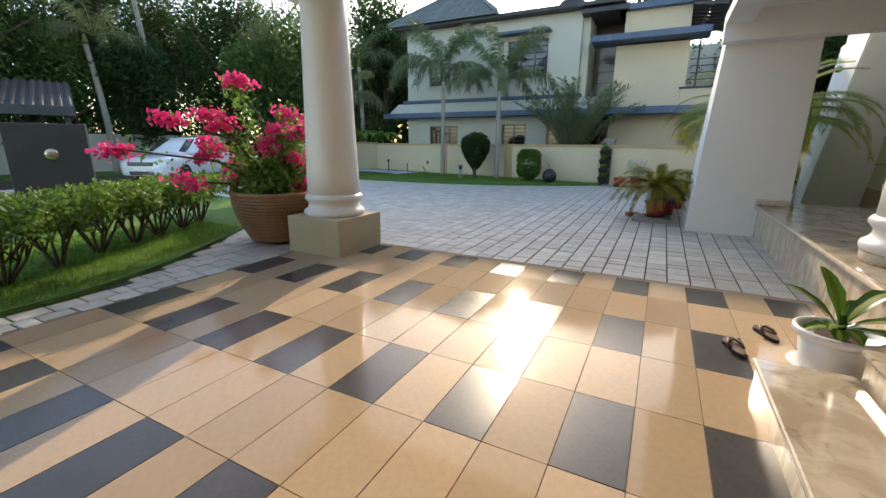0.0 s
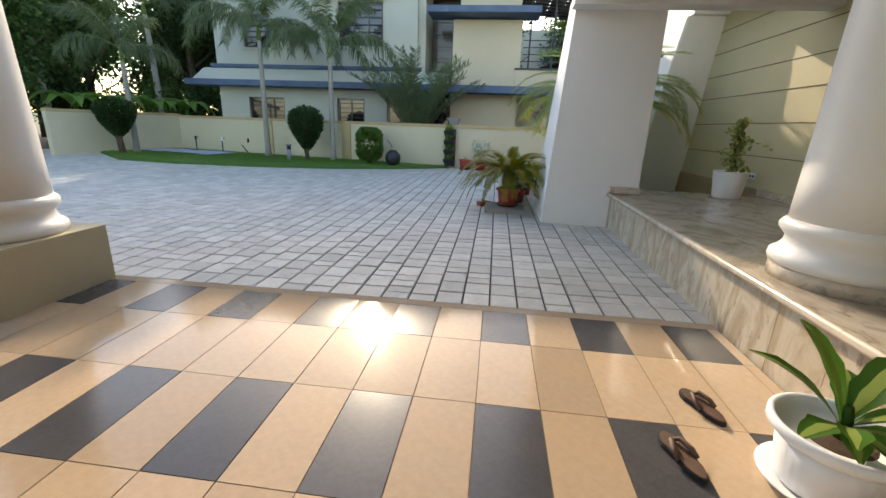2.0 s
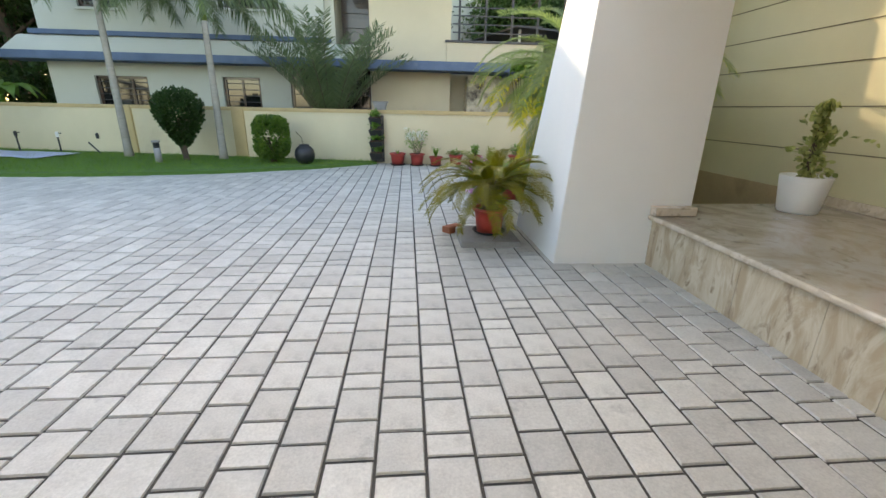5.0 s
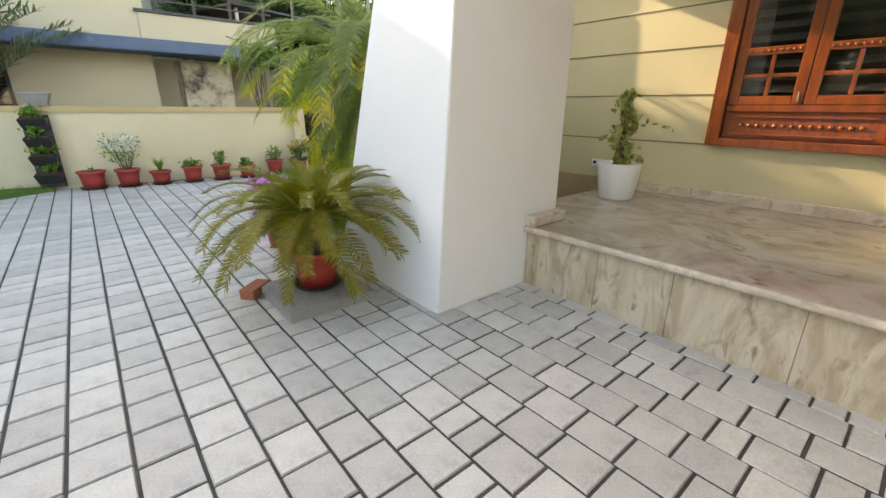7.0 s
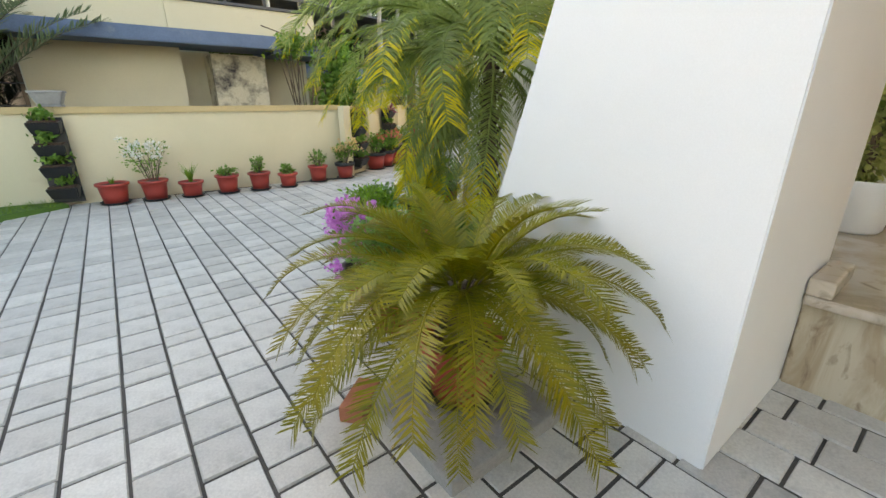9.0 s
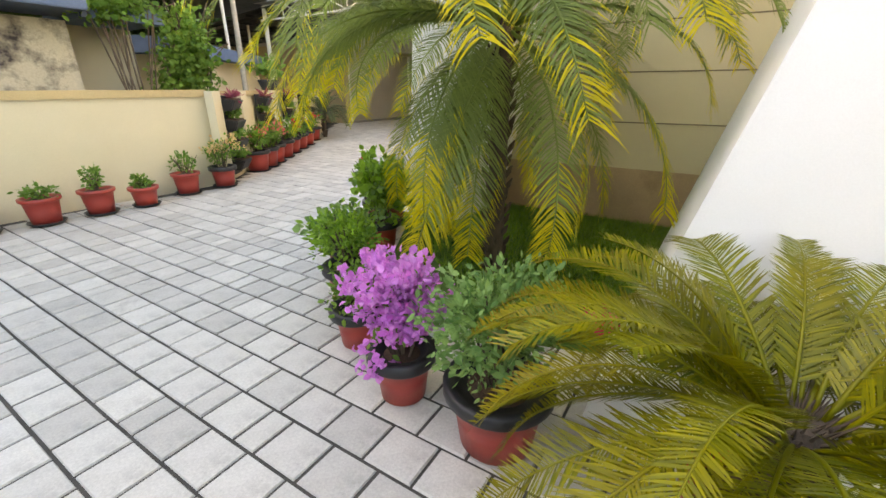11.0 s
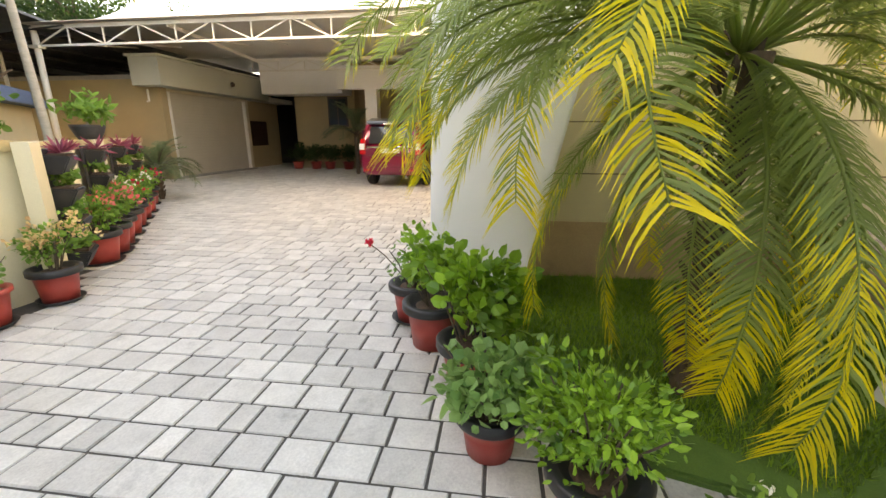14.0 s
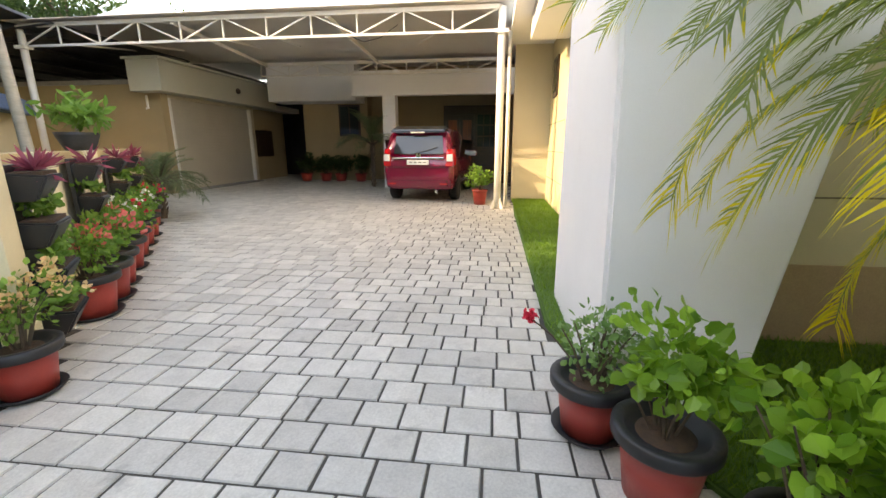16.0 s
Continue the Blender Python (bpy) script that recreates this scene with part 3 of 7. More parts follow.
# ---------------------------------------------------------------- potted plants
def pot_mesh(r, h, rim=0.02, taper=0.78, n=28):
    b = r * taper
    return lathe([(0, 0), (b, 0), (b + (r - b) * 0.5, h * 0.5), (r - 0.006, h - 0.045), (r + rim * 0.2, h - 0.042), (r + rim, h - 0.03), (r + rim, h), (r - 0.01, h), (r - 0.02, h - 0.03), (0, h - 0.035)], n)


def flower_pot(label, at, r=0.17, h=0.28, saucer=True, material=None, rim_black=False, turn=0, category="plant pot"):
    p = thing("potted_plant", label, category, "potted plants", at, turn)
    z = 0.0
    if saucer:
        part("saucer", lathe([(0, 0), (r * 0.9, 0), (r * 1.08, 0.03), (r * 1.05, 0.032), (r * 0.88, 0.012), (0, 0.012)], 24), M_POT_BLACK, p, "black plastic saucer", True)
        z = 0.013
    v, f = pot_mesh(r, h)
    part("pot", ([(x, y, q + z) for x, y, q in v], f), material or M_POT_RED, p, "", False).data.shade_smooth()
    if rim_black:
        part("rim", lathe([(r - 0.004, h - 0.05 + z), (r + 0.022, h - 0.046 + z), (r + 0.03, h - 0.034 + z), (r + 0.03, h + 0.006 + z), (r + 0.022, h + 0.013 + z), (r - 0.014, h + 0.01 + z), (r - 0.022, h - 0.02 + z)], 28), M_POT_BLACK, p, "black plastic pot rim", True)
    part("soil", lathe([(0, h - 0.06 + z), (r - 0.015, h - 0.06 + z), (r - 0.02, h - 0.028 + z), (r * 0.5, h - 0.015 + z), (0, h - 0.012 + z)], 20), M_SOIL, p, "dark potting soil", True)
    return p, h + z - 0.02


def stems(rng, z, n, spread, height, r=0.006, lean=0.5):
    out, tips = [], []
    for i in range(n):
        a = rng.uniform(0, 6.28)
        q = rng.uniform(0.2, 1) * spread
        b = Vector((math.cos(a) * q * 0.25, math.sin(a) * q * 0.25, z))
        t = Vector((math.cos(a) * q, math.sin(a) * q, z + height * rng.uniform(0.7, 1.0)))
        m = (b + t) / 2 + Vector((0, 0, height * 0.12))
        out.append(tube([b, m, t], [r, r * 0.8, r * 0.5], 5))
        tips.append(t)
    return merge(*out), tips


def bush(label, at, seed, leaf_mat, spread=0.25, height=0.35, n=420, size=0.06, r=0.17, h=0.28, aspect=0.6, flowers=None, flower_n=0, flower_size=0.05, flower_label="", material=None, rim_black=False, saucer=True, lift=0.0, lumps=9):
    """A potted shrub: pot, stems, leaves, and flowers where it has them."""
    rng = np.random.default_rng(seed)
    p, z = flower_pot(label, at, r, h, saucer, material, rim_black, rng.uniform(0, 360))
    st, tips = stems(rng, z, 11, spread * 0.8, height * 0.8)
    part("stem", st, M_BARK, p, "thin woody stems")
    c = (0, 0, z + lift + height * 0.55)
    pts = cloud(n, c, (spread, spread, height * 0.55), rng, 0.4, lumps, 0.55)
    pts = pts[pts[:, 2] > z - 0.05]
    part("foliage", leaves(pts, rng.uniform(0.4, 1.2, len(pts)) * size, rng, aspect, 0.5, 0.8, c), leaf_mat, p, "leafy green foliage")
    if flowers:
        top = pts[pts[:, 2] > np.median(pts[:, 2])]
        k = rng.integers(0, len(top), max(1, flower_n // 6))
        fp = []
        for q in (pts[rng.integers(0, len(pts), len(k))] if flower_n > 1000 else top[k]):
            o = (q - np.array(c)) * 1.1 + np.array(c)
            fp += [o + rng.normal(size=3) * flower_size * 0.45 for _ in range(6)]
        tagged(part("blossom", leaves(fp, rng.uniform(0.6, 1.1, len(fp)) * flower_size, rng, 0.8, 0.7, 0.7, c, 0.6), flowers, p, flower_label), kind="stuff")
    return p


def blades(label, at, seed, leaf_mat, n=26, length=0.25, width=0.014, r=0.15, h=0.22):
    """A pot of upright strap leaves."""
    rng = np.random.default_rng(seed)
    p, z = flower_pot(label, at, r, h, True)
    verts, faces = [], []
    for i in range(n):
        a, q = rng.uniform(0, 6.28), rng.uniform(0.15, 0.75)
        L = length * rng.uniform(0.6, 1.1)
        d = Vector((math.cos(a), math.sin(a), 0))
        s = Vector((-d.y, d.x, 0))
        o = len(verts)
        for k in range(5):
            u = k / 4
            c = d * (0.02 + q * L * u * u) + Vector((0, 0, z + L * u * (1 - 0.25 * q * u)))
            w = width * (1 - u * 0.95)
            verts += [tuple(c - s * w), tuple(c + s * w)]
        faces += [(o + 2 * k, o + 2 * k + 1, o + 2 * k + 3, o + 2 * k + 2) for k in range(4)]
    part("foliage", (verts, faces), leaf_mat, p, "upright strap leaves")
    return p


# ---------------------------------------------------------------- feather fronds
def frond_mesh(length, droop, leaflet, count, rng, rise=0.5, width=0.02, v_angle=0.5, bare=0.16, hang=0.35, thick=0.012, curl=0.0, cut=2.0, plume=0.0):
    """A feather leaf that leaves the origin along +x, climbs and bends down. Returns the rib and the leaflets."""
    pts, p, a = [], Vector((0, 0, 0)), rise
    seg = 14
    for k in range(seg + 1):
        pts.append(p.copy())
        p = p + Vector((math.cos(a), curl * math.sin(k / seg * 2.0) , math.sin(a))).normalized() * (length / seg)
        a -= droop / seg * (0.5 + k / seg)
    rib = tube(pts, [thick * (1 - 0.8 * k / seg) for k in range(seg + 1)], 5)
    parts = (([], []), ([], []))
    for side in (-1, 1):
        for i in range(count):
            u = bare + (1 - bare) * (i + rng.uniform(0.1, 0.9)) / count
            f = u * seg
            k = min(int(f), seg - 1)
            b = pts[k].lerp(pts[k + 1], f - k)
            d = (pts[k + 1] - pts[k]).normalized()
            s = d.cross(Vector((0, 0, 1))).normalized() * side
            n = s.cross(d) * side
            L = leaflet * (0.45 + 0.55 * math.sin(min(1, (u - bare) / (1 - bare) * 1.05 + 0.12) * math.pi * 0.93)) * rng.uniform(0.85, 1.1)
            va = v_angle + rng.uniform(-1, 1) * plume
            out = (s * math.cos(va) + n * math.sin(va) * (0.6 if plume == 0 else 1.0) + d * rng.uniform(0.5, 0.95)).normalized()
            q = b + out * L * 0.35 + Vector((0, 0, -hang * L * 0.1))
            m = b + out * L * 0.68 + Vector((0, 0, -hang * L * 0.4))
            t = b + out * L * 0.95 + Vector((0, 0, -hang * L * 0.85))
            w = d * width * 0.5
            ripe = u - cut + rng.uniform(-0.12, 0.12)
            verts, faces = parts[1 if ripe > 0.12 else 0]
            o = len(verts)
            verts += [tuple(b - w * 0.6), tuple(b + w * 0.6), tuple(q - w), tuple(q + w), tuple(m - w * 0.8), tuple(m + w * 0.8), tuple(t)]
            faces += [(o, o + 1, o + 3, o + 2), (o + 2, o + 3, o + 5, o + 4)]
            if 0.12 >= ripe > -0.1:
                verts, faces = parts[1]
                o = len(verts) - 4
                verts += [tuple(m - w * 0.8), tuple(m + w * 0.8), tuple(t)]
            faces.append((o + 4, o + 5, o + 6))
    return rib, parts


def crown(parent, z, kinds, spec, leaf_mats, rng, rib_mat, base_r=0.05):
    """Fronds as parts of a palm; alike fronds share their meshes. spec rows: how many, kind, extra pitch, and a first bearing where it matters."""
    made = {}
    turn = rng.uniform(0, 360)
    for number, kind, pitch, *bearing in spec:
        for i in range(number):
            turn = bearing[0] + 11 * i if bearing else turn + 137.5
            if kind not in made:
                rib, blade = kinds[kind]
                f = part("frond", rib, rib_mat, parent, "", True)
                made[kind] = [f.data]
                for mesh, material, label in zip(blade, (leaf_mats[kind], L_PALM_YELLOW), ("", "yellowed end of the frond")):
                    if mesh[0]:
                        b = part("blade", mesh, material, f, label)
                        tagged(b, label, kind="stuff")
                        made[kind].append((b.data, label))
            else:
                f = new("frond", made[kind][0])
                f.parent = parent
                for me, label in made[kind][1:]:
                    b = new("blade", me)
                    b.parent = f
                    tagged(b, label, kind="stuff")
            a = radians(turn)
            f.matrix_basis = Matrix.Translation((base_r * math.cos(a), base_r * math.sin(a), z)) @ Matrix.Rotation(a, 4, "Z") @ Matrix.Rotation(radians(-pitch + rng.uniform(-7, 7)), 4, "Y") @ Matrix.Rotation(radians(rng.uniform(-14, 14)), 4, "X") @ Matrix.Scale(rng.uniform(0.88, 1.08), 4)


def cycad(at):
    rng = np.random.default_rng(5)
    p, z = flower_pot("bushy cycad in a red pot on a grey slab", at, 0.17, 0.27, True, category="cycad")
    part("trunk", lathe([(0, z), (0.09, z), (0.1, z + 0.1), (0.09, z + 0.22), (0.05, z + 0.29), (0, z + 0.3)], 16), M_BARK, p, "scaly brown stem")
    core = []
    for k in range(70):
        a, q = k * 2.4, 0.075 * math.sqrt((k + 0.5) / 70)
        b = Vector((math.cos(a) * q, math.sin(a) * q, z + 0.3 - q * 0.7))
        core.append(tube([b, b + Vector((math.cos(a) * q * 0.8, math.sin(a) * q * 0.8, rng.uniform(0.03, 0.07)))], [0.006, 0.001], 4))
    tagged(part("crown_bristle", merge(*core), M_BARK, p, "brown bristly heart of the crown"), "brown bristly heart of the crown", kind="stuff")
    kinds = {k: frond_mesh(L, dr, 0.125, 92, rng, rise=ri, width=0.0068, v_angle=0.45, bare=0.1, hang=0.1, thick=0.007) for k, L, dr, ri in (("top", 0.6, 1.2, 1.1), ("up", 0.72, 1.7, 0.9), ("mid", 0.78, 1.8, 0.55), ("low", 0.76, 1.35, 0.12))}
    crown(p, z + 0.27, kinds, ((6, "top", 0), (13, "up", 0), (19, "mid", 0), (16, "low", 0), (5, "low", -16)), {k: L_CYCAD for k in kinds}, rng, L_CYCAD, 0.075)
    return p


def date_palm(at, trunk_h, length, label, seed, spec, yellow=True, leaflet=0.3, count=44, trunk_r=0.09, far=False, name="palm_tree"):
    rng = np.random.default_rng(seed)
    p = thing(name, label, "palm", "palms", at)
    lean = rng.uniform(-0.05, 0.05, 2)
    pts = [(lean[0] * u * u * trunk_h, lean[1] * u * u * trunk_h, u * trunk_h) for u in np.linspace(0, 1, 9)]
    part("trunk", tube([(0, 0, -0.1)] + pts, [trunk_r * 1.25] + [trunk_r * (1.12 - 0.25 * u) for u in np.linspace(0, 1, 9)], 14), M_BARK, p, "rough brown trunk with old leaf bases", True)
    verts = [lathe([(0, 0), (0.012, 0), (0.02, 0.05), (0.006, 0.1), (0, 0.1)], 5)]
    bits = []
    for i in range(int(trunk_h * 50)):
        a, u = i * 2.4, (i + 1) / (trunk_h * 50)
        v, f = verts[0]
        m = Matrix.Translation((math.cos(a) * trunk_r, math.sin(a) * trunk_r, u * trunk_h)) @ Matrix.Rotation(a, 4, "Z") @ Matrix.Rotation(0.5, 4, "Y")
        bits.append(([m @ Vector(q) for q in v], f))
    tagged(part("leaf_stub", merge(*bits), M_BARK, p, "stubs of cut fronds"), "stubs of cut fronds", kind="stuff")
    ripe = yellow and not far
    kinds = {}
    for k, side in (("", 1.0), ("_two", -0.8), ("_three", 0.3)):
        kinds["up" + k] = frond_mesh(length * rng.uniform(0.9, 1.05), rng.uniform(1.3, 1.7), leaflet, count, rng, rise=1.1, width=0.0115, hang=0.25, v_angle=0.45, plume=0.12, curl=0.1 * side)
        kinds["arch" + k] = frond_mesh(length * rng.uniform(0.95, 1.1), rng.uniform(1.95, 2.3), leaflet, count, rng, rise=0.7, width=0.0115, hang=0.4, v_angle=0.3, cut=1.0 if ripe else 2.0, plume=0.14, curl=0.22 * side)
        kinds["bow" + k] = frond_mesh(length * rng.uniform(0.9, 1.05), rng.uniform(1.7, 2.1), leaflet, count, rng, rise=0.4, width=0.0115, hang=0.45, v_angle=0.25, cut=0.76 if ripe else 2.0, plume=0.14, curl=0.25 * side)
        kinds["hang" + k] = frond_mesh(length * rng.uniform(0.72, 0.88), rng.uniform(1.3, 1.6), leaflet * 0.9, count, rng, rise=-0.15, width=0.0115, hang=0.5, v_angle=0.2, cut=0.66 if ripe else 2.0, plume=0.14, curl=0.15 * side)
    kinds["reach"] = frond_mesh(length * 1.18, 1.85, leaflet, count, rng, rise=0.75, width=0.0115, hang=0.35, v_angle=0.35, cut=0.98 if ripe else 2.0, plume=0.14, curl=0.05)
    kinds["fan"] = frond_mesh(length, 0.8, leaflet, count, rng, rise=0.95, width=0.03, hang=0.15, v_angle=0.5, plume=0.4)
    mats = {k: L_PALM_FAR if far else L_PALM for k in kinds}
    crown(p, trunk_h, kinds, spec, mats, rng, M_BARK if far else L_PALM, trunk_r * 0.6)
    return p


def feather_palm(at, h, length, label, seed, fronds=13, trunk_r=0.09, leaflet=0.42, count=130, bare_top=0.5, lean=0.0):
    """A slim palm with a smooth ringed trunk and a green crown shaft."""
    rng = np.random.default_rng(seed)
    p = thing("palm_tree", label, "palm", "palms", at, rng.uniform(0, 360))
    part("trunk", tube([(lean * u * u, 0, u * h) for u in np.linspace(-0.02, 1, 12)], [trunk_r * (1.3 if u < 0.05 else 1.05 - 0.35 * u) * (1 + 0.04 * (i % 2)) for i, u in enumerate(np.linspace(0, 1, 12))], 12), M_BARK_PALE, p, "pale ringed trunk", True)
    part("crownshaft", tube([(lean, 0, h), (lean, 0, h + bare_top * 0.5), (lean, 0, h + bare_top)], [trunk_r * 0.8, trunk_r * 0.75, trunk_r * 0.3], 10), L_PALM, p, "green crown shaft", True)
    kinds = {"up": frond_mesh(length, 1.6, leaflet, count, rng, rise=1.0, width=0.024, hang=0.7, v_angle=0.3, plume=1.3), "arch": frond_mesh(length, 2.2, leaflet, count, rng, rise=0.7, width=0.024, hang=0.8, v_angle=0.1, plume=1.3)}
    n = max(2, fronds // 2)
    crown(p, h + bare_top * 0.8, kinds, ((n, "up", 12), (fronds - n, "arch", -8)), {"up": L_PALM_FAR, "arch": L_PALM_FAR}, rng, L_PALM, trunk_r * 0.4)
    return p


# ---------------------------------------------------------------- trees
def tree(at, h, crown_r, seed, leaf_mat, n=2600, size=0.3, label="tall broadleaf tree with a dense dark crown", crown_h=None, base=0.35):
    rng = np.random.default_rng(seed)
    p = thing("tree", label, "tree", "garden trees", at)
    bits = [tube([(0, 0, -0.2), (0.1, 0.05, h * 0.3), (-0.05, 0.1, h * 0.6), (0, 0, h * 0.85)], [0.2, 0.15, 0.1, 0.04], 9)]
    ch = crown_h or h * (1 - base) * 0.55
    c = (0, 0, h - ch)
    for i in range(7):
        a = i * 2.4 + rng.uniform(0, 1)
        z = h * rng.uniform(base, 0.7)
        bits.append(tube([(0, 0, z), (math.cos(a) * crown_r * 0.4, math.sin(a) * crown_r * 0.4, z + h * 0.1), (math.cos(a) * crown_r * 0.8, math.sin(a) * crown_r * 0.8, z + h * 0.2)], [0.08, 0.05, 0.02], 6))
    part("trunk", merge(*bits), M_BARK, p, "brown trunk with limbs", True)
    pts = cloud(n, c, (crown_r, crown_r, ch), rng, 0.35, 22, 0.4)
    part("crown", leaves(pts, rng.uniform(0.6, 1.2, len(pts)) * size, rng, 0.55, 0.1, 0.6, c), leaf_mat, p, "uneven leafy crown")
    return p

# ---------------------------------------------------------------- things by the porch and pier
slab = thing("concrete_slab", "rough grey concrete slab on the paving", "slab", at=(0.0, 8.36, 0))
part("slab", box(-0.31, 0.31, -0.32, 0.32, -0.03, 0.06, 0.008), M_CONCRETE, slab)
brick = thing("clay_brick", "loose red clay brick beside the slab", "brick", at=(-0.34, 8.66, -0.03), turn=40)
part("brick", box(-0.11, 0.11, -0.055, 0.055, 0, 0.1, 0.005), M_BRICK, brick)
cycad((0.04, 8.41, 0.06))
date_palm((1.63, 9.91, 0.0), 1.66, 1.78, "short date palm with yellowing drooping fronds on the lawn", 3, ((4, "up", 8), (4, "up_two", 2), (3, "up_three", 12), (7, "arch", 0), (10, "arch_two", 5), (9, "arch_three", -2), (5, "bow", 0), (5, "bow_two", 4), (4, "bow_three", -4), (3, "hang", -6), (4, "hang_two", -20), (4, "hang_three", -38), (5, "reach", 2, 52), (4, "bow_two", -4, 95), (3, "hang_two", -26, 172)), leaflet=0.27, count=104, trunk_r=0.06)

# row of pots along the palm lawn
p = bush("leafy green shrub in a red pot with black rim", (0.2, 9.21, 0), 11, L_HERB, 0.3, 0.48, 2700, 0.04, r=0.185, h=0.27, rim_black=True, saucer=False, aspect=0.5, lumps=14)
p.matrix_basis = pose(0.2, 9.21, 0)
part("flower_stalk", tube([(0.02, -0.05, 0.4), (0.0, -0.24, 0.62), (-0.02, -0.33, 0.66)], [0.004, 0.003, 0.002], 5), L_HERB, p, "thin green flower stalk")
frng0 = np.random.default_rng(19)
part("flower", leaves(frng0.normal(size=(26, 3)) * 0.014 + (-0.02, -0.34, 0.66), frng0.uniform(0.03, 0.045, 26), frng0, 0.8, 0.2), P_PINK, p, "single hot pink flower")
bush("lilac bougainvillea in full bloom in a red pot", (0.22, 9.69, 0), 12, L_SHRUB, 0.25, 0.45, 260, 0.05, r=0.13, h=0.23, rim_black=True, flowers=P_MAGENTA, flower_n=3400, flower_size=0.036, flower_label="lilac bougainvillea bracts", lumps=16, saucer=False)
bush("low white-flowered herb in a red pot with black rim", (0.43, 10.15, 0), 13, L_SHRUB, 0.21, 0.24, 480, 0.045, r=0.125, h=0.215, rim_black=True, saucer=False, flowers=P_WHITE, flower_n=30, flower_size=0.022, flower_label="tiny white flowers")
bush("bushy green shrub in a terracotta red pot", (0.78, 10.54, 0), 14, L_BROAD, 0.3, 0.42, 1500, 0.046, r=0.15, h=0.24, rim_black=True, saucer=False, aspect=0.45, lumps=14)
bush("trailing geranium in a red pot with black rim", (1.11, 10.91, 0), 15, L_HERB, 0.34, 0.3, 560, 0.062, r=0.13, h=0.21, aspect=0.95, rim_black=True, saucer=False, lumps=12)
bush("broad-leaved shrub in a red pot with black rim", (1.65, 11.03, 0), 16, L_BROAD, 0.33, 0.56, 620, 0.078, r=0.165, h=0.24, aspect=0.85, rim_black=True, saucer=False, lumps=12)
bush("round-leaved shrub in a red pot with bare soil", (2.04, 11.31, 0), 17, L_BROAD, 0.29, 0.36, 330, 0.072, r=0.165, h=0.29, aspect=0.9, rim_black=True, saucer=False, lift=0.12, lumps=10)
p = bush("thin rose bush with one red bloom in a red pot", (2.4, 11.5, 0), 18, L_HERB, 0.28, 0.36, 430, 0.045, r=0.16, h=0.27, rim_black=True, lumps=12)
p.matrix_basis = pose(2.4, 11.5, 0)
part("rose_stalk", tube([(-0.02, 0.02, 0.27), (-0.05, 0.2, 0.5), (-0.07, 0.29, 0.58)], [0.005, 0.004, 0.003], 5), M_BARK, p, "thin thorny stalk")
part("rose_bloom", leaves(frng0.normal(size=(40, 3)) * 0.009 + (-0.07, 0.3, 0.6), frng0.uniform(0.02, 0.03, 40), frng0, 0.9, 0.4), P_RED, p, "single red rose")

# row of pots along the boundary wall
row = [(-1.1, 14.62, "blades_low"), (-0.62, 14.55, "white"), (-0.16, 14.47, "blades"), (0.33, 14.42, "low"), (0.8, 14.37, "stalk"), (1.24, 14.32, "small"), (1.84, 14.5, "bush"), (2.36, 14.5, "peach")]
for i, (x, y, k) in enumerate(row):
    if k == "white":
        bush("upright shrub with small white flowers in a red pot", (x, y, 0), 30 + i, L_SHRUB, 0.32, 0.62, 320, 0.045, flowers=P_WHITE, flower_n=280, flower_size=0.04, flower_label="small white flowers")
    elif k == "blades":
        blades("tufted strap-leaved plant in a red pot", (x, y, 0), 30 + i, L_GRASS, 46, 0.3)
    elif k == "blades_low":
        blades("nearly bare red pot with a low tuft", (x, y, 0), 30 + i, L_GRASS, 20, 0.1, r=0.18, h=0.28)
    elif k == "peach":
        bush("flowering peach-coloured shrub in a red pot", (x, y, 0), 30 + i, L_SHRUB, 0.26, 0.46, 520, 0.05, r=0.155, h=0.27, rim_black=True, flowers=P_PEACH, flower_n=330, flower_size=0.042, flower_label="peach and cream flowers")
    else:
        s = {"low": (0.17, 0.14), "stalk": (0.13, 0.26), "small": (0.13, 0.12), "bush": (0.24, 0.32)}[k]
        bush("small green plant in a red pot by the wall", (x, y, 0), 30 + i, L_SHRUB, s[0], s[1], 200, 0.05, r=0.14 if k == "small" else 0.155, h=0.22 if k == "small" else 0.27)
far_row = [(3.38, 15.17), (3.74, 15.39), (4.1, 15.66), (4.6, 16.02), (5.1, 16.4), (5.65, 16.8), (6.2, 17.2), (7.0, 17.85)]
for i, (x, y) in enumerate(far_row):
    f = (P_CORAL, P_CORAL, P_CORAL, P_WHITE, P_RED, P_WHITE, P_RED, None)[i]
    bush("flowering plant in a red pot along the wall", (x, y, 0), 50 + i, (L_GERANIUM, L_SHRUB)[i % 2], 0.28, 0.46, 480, 0.055, r=0.2, h=0.32, aspect=0.8, rim_black=True, flowers=f, flower_n=84, flower_size=0.055, flower_label="bright flower heads")

# ---------------------------------------------------------------- neighbour's house
NY = 17.3
nh = thing("neighbour_house", "two-storey pale plastered house with blue concrete eaves", "house", at=(0, 0, 0))


def house_wall(x0, x1, z0, z1, holes, y=NY, depth=0.25, material=None, name="wall", parent=nh):
    """A wall facing -y with rectangular openings, as one mesh of blocks round them."""
    xs = sorted({x0, x1, *[h[0] for h in holes], *[h[1] for h in holes]})
    zs = sorted({z0, z1, *[h[2] for h in holes], *[h[3] for h in holes]})
    bm = bmesh.new()
    for a, b in zip(xs, xs[1:]):
        for c, d in zip(zs, zs[1:]):
            if not any(h[0] <= a and b <= h[1] and h[2] <= c and d <= h[3] for h in holes):
                box(a, b, y, y + depth, c, d, 0, bm)
    bmesh.ops.remove_doubles(bm, verts=bm.verts[:], dist=0.0002)
    return part(name, bm, material or M_HOUSE, parent)


